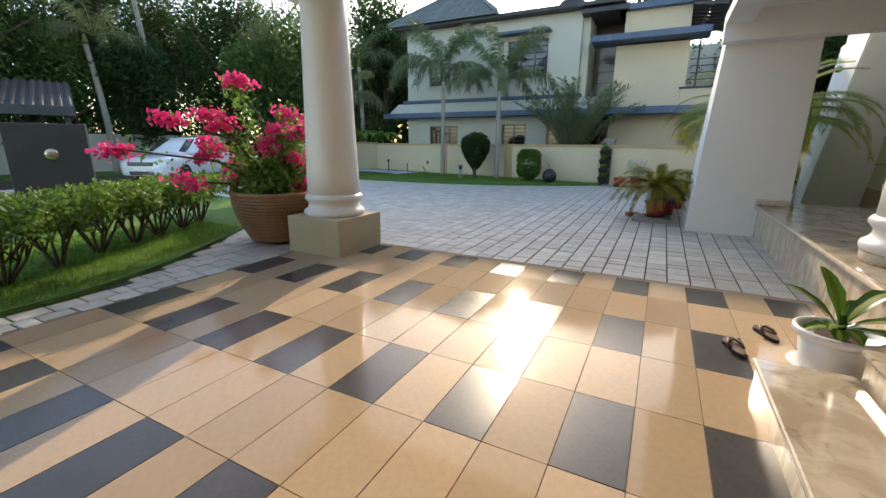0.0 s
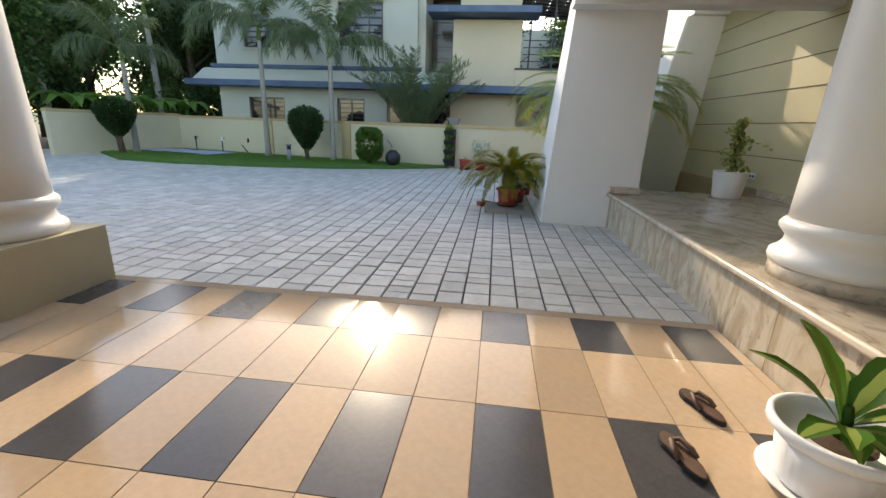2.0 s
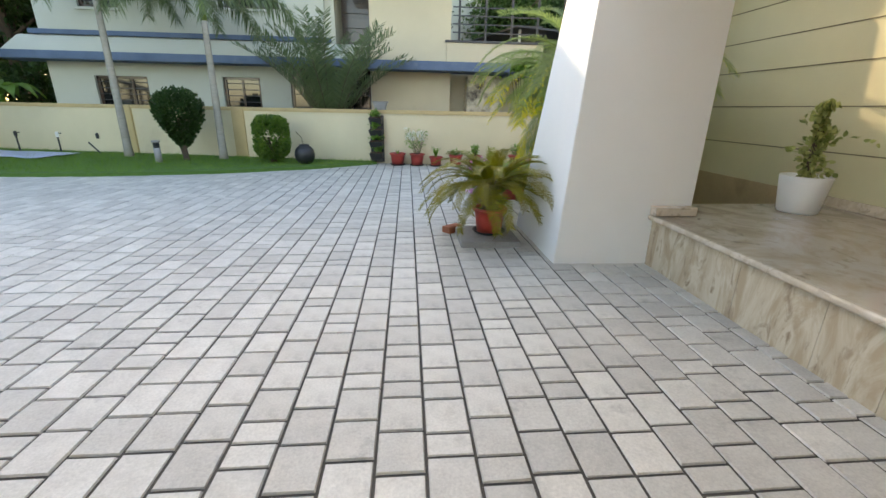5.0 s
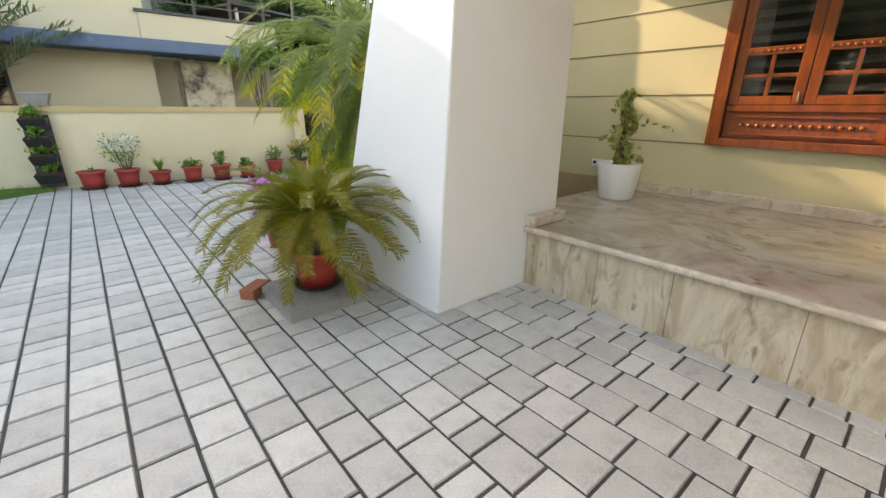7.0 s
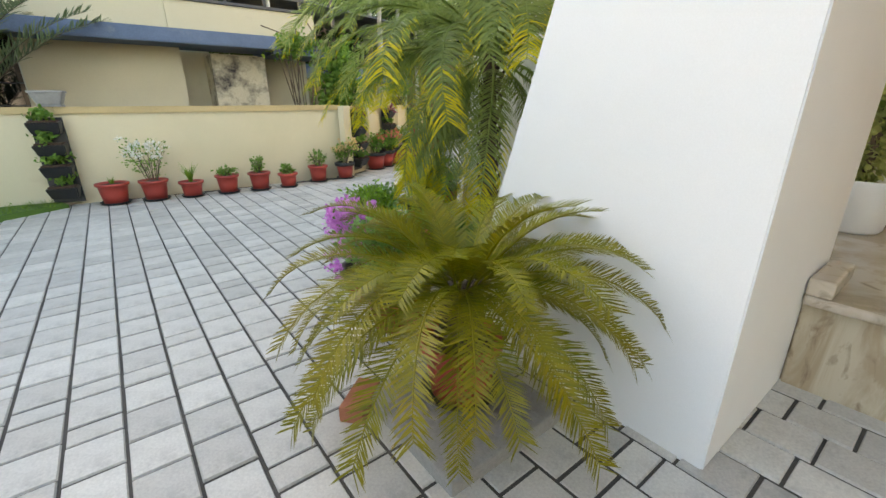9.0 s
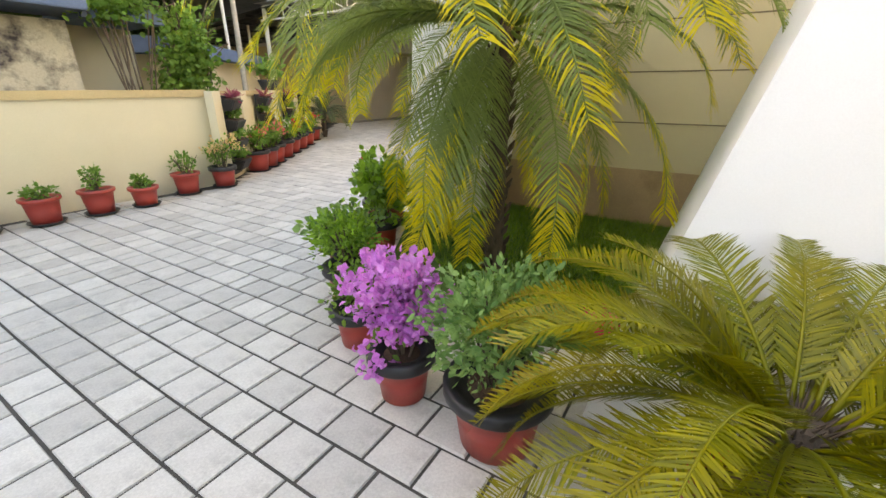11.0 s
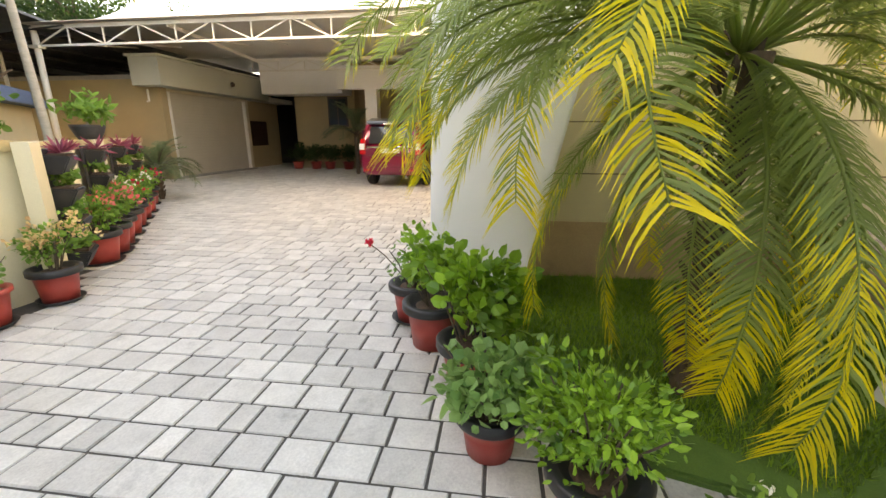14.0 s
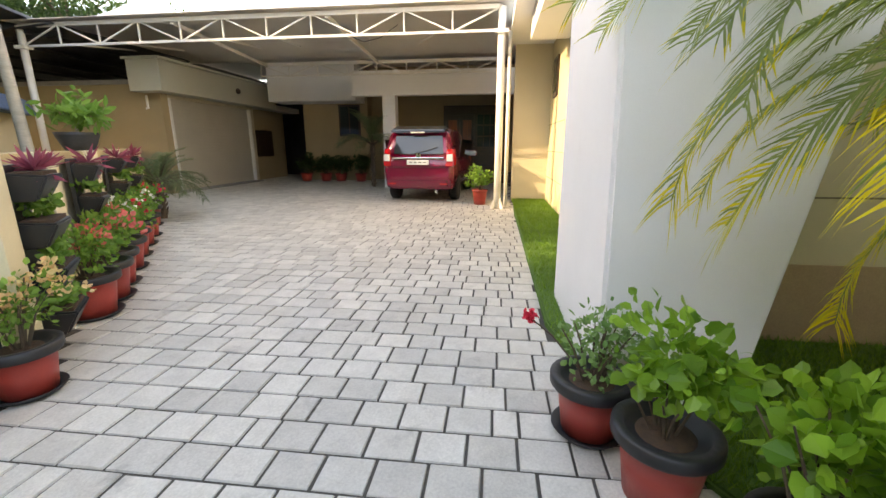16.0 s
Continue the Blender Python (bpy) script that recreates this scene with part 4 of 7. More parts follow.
def house_window(x0, x1, z0, z1, parent=nh, y=NY, cols=2, bars=0, frame_mat=None, glass_mat=None):
    """Frame set back in the opening, mullions, panes and a sill."""
    w = part("window", merge(*[beam(a, b, 0.07, 0.07) for a, b in (((x0, y + 0.12, z0 + 0.035), (x1, y + 0.12, z0 + 0.035)), ((x0, y + 0.12, z1 - 0.035), (x1, y + 0.12, z1 - 0.035)), ((x0 + 0.035, y + 0.12, z0), (x0 + 0.035, y + 0.12, z1)), ((x1 - 0.035, y + 0.12, z0), (x1 - 0.035, y + 0.12, z1)))]), frame_mat or M_WOOD_DARK, parent, "dark wooden window frame")
    n = cols
    for i in range(1, n):
        x = x0 + (x1 - x0) * i / n
        part("mullion", beam((x, y + 0.12, z0), (x, y + 0.12, z1), 0.05, 0.05), frame_mat or M_WOOD_DARK, w)
    for i in range(n):
        a, b = x0 + (x1 - x0) * i / n, x0 + (x1 - x0) * (i + 1) / n
        part("pane", box(a + 0.02, b - 0.02, y + 0.13, y + 0.14, z0 + 0.03, z1 - 0.03), glass_mat or M_GLASS_DARK, w)
    if bars:
        part("grille", merge(*[beam((x0, y + 0.08, z0 + (z1 - z0) * (k + 1) / (bars + 1)), (x1, y + 0.08, z0 + (z1 - z0) * (k + 1) / (bars + 1)), 0.02, 0.02) for k in range(bars)]), M_TIN, w, "dark window grille")
    part("sill", box(x0 - 0.06, x1 + 0.06, y - 0.06, y + 0.1, z0 - 0.07, z0, 0.01), frame_mat and M_HOUSE or M_HOUSE, w, "plastered sill")


lower = [(-9.56, -8.16, 1.1, 2.06), (-6.12, -5.08, 1.1, 2.1), (-4.23, -1.92, 0.6, 2.4)]
upper = [(-9.58, -8.55, 3.75, 4.85), (-5.97, -4.36, 3.85, 5.25)]
house_wall(-10.7, -1.9, -0.1, 2.62, lower)
house_wall(-10.7, -3.15, 3.1, 6.05, upper)
house_wall(-10.7, -3.15, 2.62, 3.1, [])
part("side_wall", box(-10.7, -10.45, NY + 0.25, NY + 8, -0.1, 6.05), M_HOUSE, nh)
part("back_wall", box(-10.45, 3.1, NY + 7.75, NY + 8, -0.1, 6.0), M_HOUSE, nh)
# Recess back coloured dark for its deep shade; slats and cover slab are added.
part("recess_wall", box(-3.4, -1.5, NY + 1.8, NY + 2.0, 2.62, 6.0), M_WOOD_DARK, nh, "recess back, coloured dark for its deep shade")
for k in range(7):
    part("screen_slat", box(-3.1, -1.6, NY + 1.76, NY + 1.8, 2.9 + 0.42 * k, 3.2 + 0.42 * k, 0.01), M_WOOD_DARK, nh)
part("recess_roof", box(-3.15, -1.6, NY - 0.3, NY + 2.2, 5.85, 6.0), M_TIN, nh)
part("balcony_shade", box(-3.15, -2.9, NY + 0.25, NY + 2.0, 2.62, 6.05), M_HOUSE, nh)
for x0, x1, z0, z1 in lower[:2] + upper:
    house_window(x0, x1, z0, z1, cols=3 if x1 - x0 > 1.2 else 2, bars=5)
house_window(*lower[2], cols=4, bars=4)
part("block", box(-1.9, 0.42, NY - 0.02, NY + 5, -0.1, 4.72), M_HOUSE_WARM, nh, "warm plastered corner block")
part("attic", box(-1.7, 0.35, NY + 0.15, NY + 5, 5.02, 5.85), M_HOUSE_WARM, nh, "warm plastered attic over the block")
part("attic_cap", box(-1.95, 0.6, NY - 0.1, NY + 5.2, 5.85, 6.05, 0.02), M_BLUE, nh, "blue concrete cap")


def eave(x0, x1, z, out, t=0.13, back=0.4, slope=0.0, y=NY):
    h = hexa([(x0, y - out, z - slope), (x1, y - out, z - slope), (x1, y + back, z), (x0, y + back, z)], [(x0, y - out, z + t - slope), (x1, y - out, z + t - slope), (x1, y + back, z + t), (x0, y + back, z + t)], 0.015)
    return part("eave", h, M_BLUE, nh, "blue painted concrete eave")


eave(-2.7, 0.95, 4.78, 0.75, 0.2)
eave(-1.95, 2.05, 2.36, 0.75, 0.24)
eave(-11.6, -2.0, 2.4, 0.7, 0.2)
eave(-6.4, -4.25, 5.42, 0.5, 0.1)
part("eave_top", hexa([(-11.4, NY - 0.5, 2.61), (-2.0, NY - 0.5, 2.61), (-2.0, NY + 0.02, 2.61), (-11.4, NY + 0.02, 2.61)], [(-11.2, NY - 0.1, 3.02), (-2.0, NY - 0.1, 3.02), (-2.0, NY + 0.02, 3.05), (-11.2, NY + 0.02, 3.05)]), M_HOUSE, nh, "sloped pale apron over the eave")
part("band", box(-10.9, -3.0, NY - 0.12, NY + 0.1, 3.06, 3.18, 0.01), M_BLUE, nh, "dark string course")
part("parapet_edge", box(-11.0, -1.7, NY - 0.45, NY + 8, 6.06, 6.2, 0.02), M_TIN, nh, "dark flat roof edge")


def hip_roof(x0, x1, y0, y1, z, h, parent, material):
    """Four slopes of overlapping tile courses."""
    cx, cy = (x0 + x1) / 2, (y0 + y1) / 2
    verts, faces = [], []
    n = 16
    for k in range(n):
        a, b = k / n, (k + 1) / n
        r0 = [(x0 + (cx - x0) * a, y0 + (cy - y0) * a), (x1 + (cx - x1) * a, y0 + (cy - y0) * a), (x1 + (cx - x1) * a, y1 + (cy - y1) * a), (x0 + (cx - x0) * a, y1 + (cy - y1) * a)]
        r1 = [(x0 + (cx - x0) * b, y0 + (cy - y0) * b), (x1 + (cx - x1) * b, y0 + (cy - y0) * b), (x1 + (cx - x1) * b, y1 + (cy - y1) * b), (x0 + (cx - x0) * b, y1 + (cy - y1) * b)]
        o = len(verts)
        verts += [(*p, z + h * a + 0.035) for p in r0] + [(*p, z + h * b) for p in r1] + [(*p, z + h * a - 0.02) for p in r0]
        faces += [(o + i, o + (i + 1) % 4, o + 4 + (i + 1) % 4, o + 4 + i) for i in range(4)] + [(o + 8 + i, o + 8 + (i + 1) % 4, o + (i + 1) % 4, o + i) for i in range(4)]
    ribs = []
    for p in ((x0, y0), (x1, y0)):
        ribs.append(tube([(*p, z + 0.06), (cx, cy, z + h + 0.06)], 0.09, 6))
    for i in range(1, 34):
        x = x0 + (x1 - x0) * i / 34
        t = min(1.0, (x - x0) / (cx - x0) if x < cx else (x1 - x) / (x1 - cx))
        ribs.append(tube([(x, y0, z + 0.04), (x, y0 + (cy - y0) * t, z + h * t + 0.04)], 0.035, 4))
    part("roof", merge((verts, faces), *ribs), material, parent, "grey-green tiled hip roof")


hip_roof(-11.3, -6.3, NY - 0.6, NY + 5.0, 6.2, 2.0, nh, M_ROOFTILE)
part("water_tank", lathe([(0, 6.2), (0.55, 6.2), (0.58, 7.1), (0.5, 7.25), (0.2, 7.35), (0, 7.35)], 18, (-4.2, NY + 3, 0)), M_TIN, nh, "dark roof tank", True)
# right wing with the steel-roofed balcony
part("wing_wall", box(0.42, 3.16, NY + 0.7, NY + 5, -0.1, 2.36), M_HOUSE_WARM, nh, "warm plastered wing wall")
part("stained_block", box(0.95, 2.0, NY + 0.02, NY + 0.7, -0.1, 2.28), mat("mouldy_plaster", (0.62, 0.56, 0.42), (0.5, 0.45, 0.34), rough=0.9, scale=2, fine=40, bump=0.2, stain=(0.05, 0.04, 0.04), stain_scale=2.3, stain_lo=0.46), nh, "pale block blackened with mould")
part("wing_eave", box(2.05, 3.2, NY - 0.45, NY + 1, 2.3, 2.52, 0.01), M_BLUE, nh, "blue concrete eave of the wing")
part("parapet", box(0.3, 3.16, NY - 0.05, NY + 0.15, 2.62, 3.18, 0.01), M_HOUSE_WARM, nh, "cream parapet wall")
part("parapet_cap", box(0.25, 3.2, NY - 0.09, NY + 0.19, 3.18, 3.24, 0.01), M_TIN, nh, "weathered dark coping")
for i in range(5):
    part("roof_post", box(0.7 + i * 0.8, 0.76 + i * 0.8, NY + 0.6, NY + 0.66, 3.1, 5.5), M_TIN, nh)
for i in range(9):
    part("roof_bar", beam((0.35, NY - 0.3 + i * 0.45, 5.75), (4.6, NY - 0.3 + i * 0.45, 5.35), 0.05, 0.09), M_TIN, nh)
for i in range(8):
    part("roof_sheet", beam((0.6 + i * 0.55, NY - 0.4, 5.8 - i * 0.052), (0.6 + i * 0.55, NY + 4, 5.8 - i * 0.052), 0.52, 0.02), M_TIN, nh, "dark roof sheet")
for k in range(4):
    part("balcony_rail", beam((0.5, NY + 0.3, 3.5 + 0.22 * k), (3.2, NY + 0.3, 3.5 + 0.22 * k), 0.03, 0.03), M_TIN, nh)


def creeper(at, spread, n, seed, label):
    rng = np.random.default_rng(seed)
    p = thing("creeper", label, "climbing plant", at=at)
    part("stem", merge(*[tube([(rng.uniform(-0.2, 0.2), 0.1, -at[2]), (rng.uniform(-1, 1) * spread[0] * 0.5, 0, 0), (rng.uniform(-1, 1) * spread[0], -0.05, rng.uniform(0, 1) * spread[2])], 0.012, 5) for _ in range(12)]), M_BARK, p, "thin tangled stems").name = "stem"
    tagged(p.children[-1], "thin tangled stems", kind="stuff")
    pts = cloud(n, (0, 0, 0), spread, rng, 0.2, 14, 0.5)
    part("foliage", leaves(pts, rng.uniform(0.6, 1.2, len(pts)) * 0.1, rng, 0.8, -0.2), L_SHRUB, p, "dense green creeper leaves")
    return p


creeper((3.55, 16.95, 1.8), (0.95, 0.35, 1.5), 3000, 71, "green creeper hanging over the corner of the house")
creeper((2.6, 16.85, 2.5), (1.0, 0.25, 0.45), 700, 72, "thin creeper trailing along the blue eave")

# second neighbour behind the slanting wall
n2 = thing("neighbour_outhouse", "low cream outhouse with a dark blue roof edge", "house", at=(0, 0, 0))
part("wall", hexa([(4.0, 18.6, -0.1), (8.6, 22.0, -0.1), (6.5, 25.0, -0.1), (1.9, 21.6, -0.1)], [(4.0, 18.6, 2.0), (8.6, 22.0, 2.0), (6.5, 25.0, 2.0), (1.9, 21.6, 2.0)]), M_WALL, n2)
part("roof", hexa([(3.9, 18.1, 1.98), (9.0, 21.9, 1.98), (6.6, 25.4, 1.98), (1.5, 21.6, 1.98)], [(4.1, 18.4, 2.3), (8.8, 21.9, 2.3), (6.5, 25.0, 2.5), (1.8, 21.6, 2.5)], 0.02), M_BLUE, n2, "dark blue roof slab")
part("sheet_roof", hexa([(3.0, 19.9, 4.1), (11.2, 22.95, 4.1), (11.6, 31.0, 4.3), (0.5, 30.0, 4.3)], [(3.0, 19.9, 4.16), (11.2, 22.95, 4.16), (11.6, 31.0, 4.36), (0.5, 30.0, 4.36)]), M_TIN, n2, "dark sheet roof on posts")
for x, y in ((3.2, 20.4), (7.6, 21.9), (3.0, 25.0), (10.8, 25.3)):
    part("roof_post", tube([(x, y, -0.1), (x, y, 4.1)], 0.05, 8), M_STEEL_WHITE, n2, "white steel post")

# ---------------------------------------------------------------- garden along the far wall
feather_palm((-7.9, 15.4, 0.05), 3.6, 2.5, "slim feather palm by the boundary wall", 21, 13)
feather_palm((-5.45, 15.05, 0.05), 3.1, 2.4, "slim feather palm on the back lawn", 22, 13)
feather_palm((-12.1, 14.6, 0.05), 2.8, 1.8, "slim feather palm near the gate", 23, 9)
date_palm((-2.9, 16.0, 0), 0.7, 3.0, "wide grey-green date palm behind the wall", 24, ((18, "fan", 24), (14, "fan", 6)), yellow=False, leaflet=0.45, count=70, trunk_r=0.2, far=True)


def topiary(at, r, h, stem_h, label, seed, shape="ball"):
    rng = np.random.default_rng(seed)
    p = thing("topiary", label, "shrub", at=at)
    part("stem", merge(*[tube([(rng.uniform(-0.08, 0.08), rng.uniform(-0.08, 0.08), -0.05), (rng.uniform(-0.1, 0.1), rng.uniform(-0.1, 0.1), stem_h), (rng.uniform(-1, 1) * r * 0.5, rng.uniform(-1, 1) * r * 0.5, stem_h + h * 0.5)], [0.035, 0.03, 0.015], 6) for _ in range(6)]), M_BARK, p)
    n = 7000
    q = rng.normal(size=(n, 3))
    q /= np.linalg.norm(q, axis=1, keepdims=True)
    q *= rng.uniform(0.3, 1.0, (n, 1)) ** 0.5
    if shape == "ball":
        t = np.clip((q[:, 2:3] + 1) / 2, 0, 1)
        q[:, :2] *= 0.25 + 0.8 * t ** 0.8
        pts = q * (r, r, h / 2) + (0, 0, stem_h + h / 2)
    else:
        q = np.sign(q) * np.abs(q) ** 0.6
        pts = q * (r, r, h / 2) + (0, 0, stem_h + h / 2)
    part("foliage", leaves(pts, rng.uniform(0.5, 1.0, n) * 0.085, rng, 0.6, 0.3, 1.0, (0, 0, stem_h + h * 0.4)), L_TREE if shape == "ball" else L_HEDGE, p, "clipped leafy head")
    return p


topiary((-6.2, 14.75, 0.05), 0.68, 1.35, 0.3, "dark clipped topiary bush with a rounded head", 26)
topiary((-4.05, 14.45, 0.05), 0.36, 0.95, 0.12, "light green clipped upright bush", 27, "box")
topiary((-12.0, 13.9, 0.05), 0.7, 1.2, 0.5, "dark clipped topiary bush by the gate", 28)
pot = thing("round_pot", "dark glazed round pot on the lawn", "pot", at=(-3.27, 14.25, 0.06))
part("body", lathe([(0, 0), (0.13, 0), (0.21, 0.1), (0.235, 0.2), (0.21, 0.32), (0.14, 0.4), (0.11, 0.41), (0.12, 0.44), (0.1, 0.44), (0.09, 0.4), (0, 0.38)], 28), M_POT_BLACK, pot, "", True)
part("sprig", tube([(0, 0, 0.36), (-0.05, 0, 0.6), (-0.16, 0, 0.72)], 0.008, 5), M_BARK, pot, "bare twig")
lamp = thing("garden_light", "grey bollard garden light on the lawn", "garden light", at=(-6.54, 14.2, 0.05))
part("post", lathe([(0, 0), (0.07, 0), (0.07, 0.34), (0, 0.34)], 16), M_CONCRETE, lamp, "", True)
part("louvre", lathe([(0, 0.34), (0.055, 0.34), (0.075, 0.36), (0.055, 0.38), (0.075, 0.41), (0.055, 0.43), (0.075, 0.46), (0, 0.46)], 16), M_POT_BLACK, lamp, "dark louvred lamp head")
part("cap", lathe([(0, 0.46), (0.09, 0.46), (0.085, 0.5), (0, 0.51)], 16), M_CONCRETE, lamp, "", True)
sheet = thing("plastic_sheet", "pale blue plastic sheet spread on the lawn", "sheet", at=(-10.9, 15.4, 0.065), turn=-11)
bm = bmesh.new()
bmesh.ops.create_grid(bm, x_segments=24, y_segments=12, size=1)
for v in bm.verts:
    v.co = Vector((v.co.x * 1.6, v.co.y * 0.55, 0.03 + 0.04 * noise.noise(v.co * 3.0)))
r = bmesh.ops.extrude_face_region(bm, geom=bm.faces[:])
for v in [g for g in r["geom"] if isinstance(g, bmesh.types.BMVert)]:
    v.co.z += 0.012
part("sheet", bm, M_POOL_BLUE, sheet, "", True)
for i, (x, y) in enumerate(((-11.2, 16.3), (-10.1, 16.2), (-8.9, 15.9))):
    tap = thing("garden_tap", "dark pipe with a tap standing at the wall", "tap", "taps", at=(x, y, 0.05))
    part("pipe", tube([(0, 0, -0.05), (0, 0, 0.5), (0.1, 0, 0.5)] if i < 2 else [(0, 0, 0), (-0.25, 0, 0.3)], 0.02, 8), M_POT_BLACK, tap)
    part("tap_head", lathe([(0, 0.4), (0.035, 0.4), (0.04, 0.5), (0.02, 0.54), (0, 0.54)], 10), M_STEEL_WHITE if i == 1 else M_POT_BLACK, tap)

# hanging planter on the wall pier
def tier_planter(at, turn, tiers, label, seed, width=0.3, h=1.15, plant=True, purple=False):
    rng = np.random.default_rng(seed)
    p = thing("tier_planter", label, "planter", "wall planters", at, turn)
    part("back_board", box(-width / 2, width / 2, -0.03, 0.0, 0.0, h, 0.004), M_POT_BLACK, p, "black planter back board")
    for k in range(tiers):
        z = h * (k + 0.25) / tiers
        bm = hexa([(-width * 0.42, -0.15, z), (width * 0.42, -0.15, z), (width * 0.42, -0.031, z), (-width * 0.42, -0.031, z)], [(-width * 0.5, -0.23, z + 0.15), (width * 0.5, -0.23, z + 0.15), (width * 0.5, -0.031, z + 0.17), (-width * 0.5, -0.031, z + 0.17)], 0.012)
        pocket = part("pocket", bm, M_POT_BLACK, p, "black plastic planter pocket")
        part("soil", box(-width * 0.42, width * 0.42, -0.2, -0.05, z + 0.13, z + 0.175), M_SOIL, pocket)
        if plant:
            pts = cloud(130, (0, -0.14, z + 0.25), (width * 0.6, 0.14, 0.11), rng, 0.2, 6, 0.6)
            star = purple and k == tiers - 1
            part("foliage", leaves(pts if not star else np.tile((0, -0.13, z + 0.18), (40, 1)), rng.uniform(0.6, 1.1, len(pts) if not star else 40) * (0.06 if not star else 0.2), rng, 0.7 if not star else 0.16, 0.5 if not star else 0.9), P_BROMELIAD if star else L_SHRUB, p, "purple bromeliad leaves" if star else "small leafy plants")
    return p


tp = tier_planter((-1.6, 14.85, 0.05), -11, 4, "black tiered wall planter with ferns and moss", 81, 0.34, 1.12)
urn = thing("stone_urn", "weathered stone cap urn on the planter pier", "urn", at=(-1.52, 14.98, 1.3), turn=-8)
part("foot", box(-0.13, 0.13, -0.1, 0.1, 0, 0.03, 0.004), M_CONCRETE, urn)
part("body", hexa([(-0.12, -0.09, 0.03), (0.12, -0.09, 0.03), (0.12, 0.09, 0.03), (-0.12, 0.09, 0.03)], [(-0.17, -0.12, 0.17), (0.17, -0.12, 0.17), (0.17, 0.12, 0.17), (-0.17, 0.12, 0.17)], 0.01), M_CONCRETE, urn)
part("lip", box(-0.18, 0.18, -0.13, 0.13, 0.17, 0.2, 0.006), M_CONCRETE, urn)

# ---------------------------------------------------------------- west garden: hedge, gate block, big pot, car, trees
for i, (x, y) in enumerate(((-4.85, 0.2), (-4.98, 0.8), (-5.12, 1.4), (-5.38, 1.9), (-5.7, 2.4), (-5.9, 2.88), (-6.12, 3.3), (-6.32, 3.75), (-6.6, 4.2))):
    rng = np.random.default_rng(100 + i)
    h = thing("hedge_bush", "clipped hedge bush on bare forking stems", "hedge", "hedge bushes", (x, y, 0.03), rng.uniform(0, 360))
    bits = []
    for k in range(8):
        a = k * 0.8 + rng.uniform(0, 0.5)
        d = Vector((math.cos(a), math.sin(a), 0))
        b = d * 0.03
        m = d * rng.uniform(0.08, 0.2) + Vector((0, 0, rng.uniform(0.18, 0.3)))
        t = d * rng.uniform(0.22, 0.36) + Vector((0, 0, 0.52))
        bits.append(tube([b, m, t], [0.018, 0.013, 0.007], 6))
        for _ in range(2):
            u = m + Vector((rng.uniform(-0.16, 0.16), rng.uniform(-0.16, 0.16), 0.24))
            bits.append(tube([m, u], [0.01, 0.005], 5))
    part("stem", merge(*bits), M_BARK, h, "bare forking brown stems")
    n = 2300
    q = rng.uniform(-1, 1, (n, 3))
    q = q * (0.42, 0.42, 0.17) + (0, 0, 0.58)
    q[:, 2] += 0.05 * np.sin(q[:, 0] * 14) * np.cos(q[:, 1] * 11)
    q = q[(q[:, 2] > 0.5) | (rng.uniform(size=n) < 0.4)]
    part("foliage", leaves(q, rng.uniform(0.6, 1.2, len(q)) * 0.055, rng, 0.6, 0.9), L_HEDGE, h, "flat clipped top of small leaves")
block = thing("gate_block", "charcoal clad upright block with a round lamp", "gate pillar", at=(-7.95, 2.95, 0), turn=70)
part("body", box(-0.45, 0.45, -0.12, 0.12, -0.05, 1.55, 0.01), M_DARK_STONE, block)
part("edge_strip", box(0.452, 0.47, -0.12, 0.12, -0.05, 1.55, 0.004), M_CONCRETE, block, "pale edge strip")
part("lamp", lathe([(0, 0), (0.075, 0), (0.085, 0.02), (0.07, 0.035), (0, 0.04)], 24), M_BRASS, block, "round pale brass lamp", True).matrix_basis = pose(0.02, -0.12, 1.12, 90, 0, 0)

bp = thing("bougainvillea", "hot pink bougainvillea in a huge woven-pattern clay pot", "plant pot", at=(-4.55, 4.1, 0))
prof = [(0, 0), (0.34, 0), (0.38, 0.03)]
for k in range(14):
    for u, bulge in ((0.06, -0.012), (0.3, 0.014), (0.7, 0.014), (0.94, -0.012)):
        z = 0.03 + (k + u) * 0.0425
        prof.append((0.39 + 0.22 * math.sin(min(1, z / 0.6) * 1.5) + bulge, z))
prof += [(0.625, 0.64), (0.63, 0.68), (0.6, 0.69), (0.57, 0.66), (0, 0.62)]
part("pot", lathe(prof, 40), M_POT_BASKET, bp, "brown pot with woven relief", True)
part("shoulder", hexa([(-0.5, -0.42, 0.6), (-0.28, -0.55, 0.6), (-0.24, -0.45, 0.6), (-0.44, -0.34, 0.6)], [(-0.5, -0.38, 0.86), (-0.38, -0.46, 0.84), (-0.34, -0.38, 0.84), (-0.45, -0.31, 0.86)], 0.03), M_POT_BASKET, bp, "raised clay lip of the pot")
rng = np.random.default_rng(90)
limbs, tips = [], []
SPRAYS = ((-0.44, 2.01), (-1.18, 1.57), (-0.7, 1.64), (-0.67, 1.48), (-1.77, 1.23), (0.21, 1.71), (0.31, 1.48), (-0.05, 1.28), (-0.9, 1.1), (-0.56, 1.01), (-0.35, 0.83), (-1.08, 0.84), (0.01, 1.12), (0.32, 1.02), (0.3, 0.79), (-0.8, 1.27), (0.12, 1.4), (0.45, 1.6))
for k, (w, z1) in enumerate(SPRAYS):
    d = rng.uniform(-0.35, 0.35)
    t = Vector((w * 0.65 + d * 0.74, w * 0.76 - d * 0.67, z1))
    limbs.append(tube([(0, 0, 0.6), (t.x * 0.4, t.y * 0.4, 0.6 + (z1 - 0.6) * 0.75), t], [0.03, 0.02, 0.008], 6))
    tips.append(t)
for m in limbs:
    part("limb", m, M_BARK, bp, "woody arching limb")
lp, fp = [], []
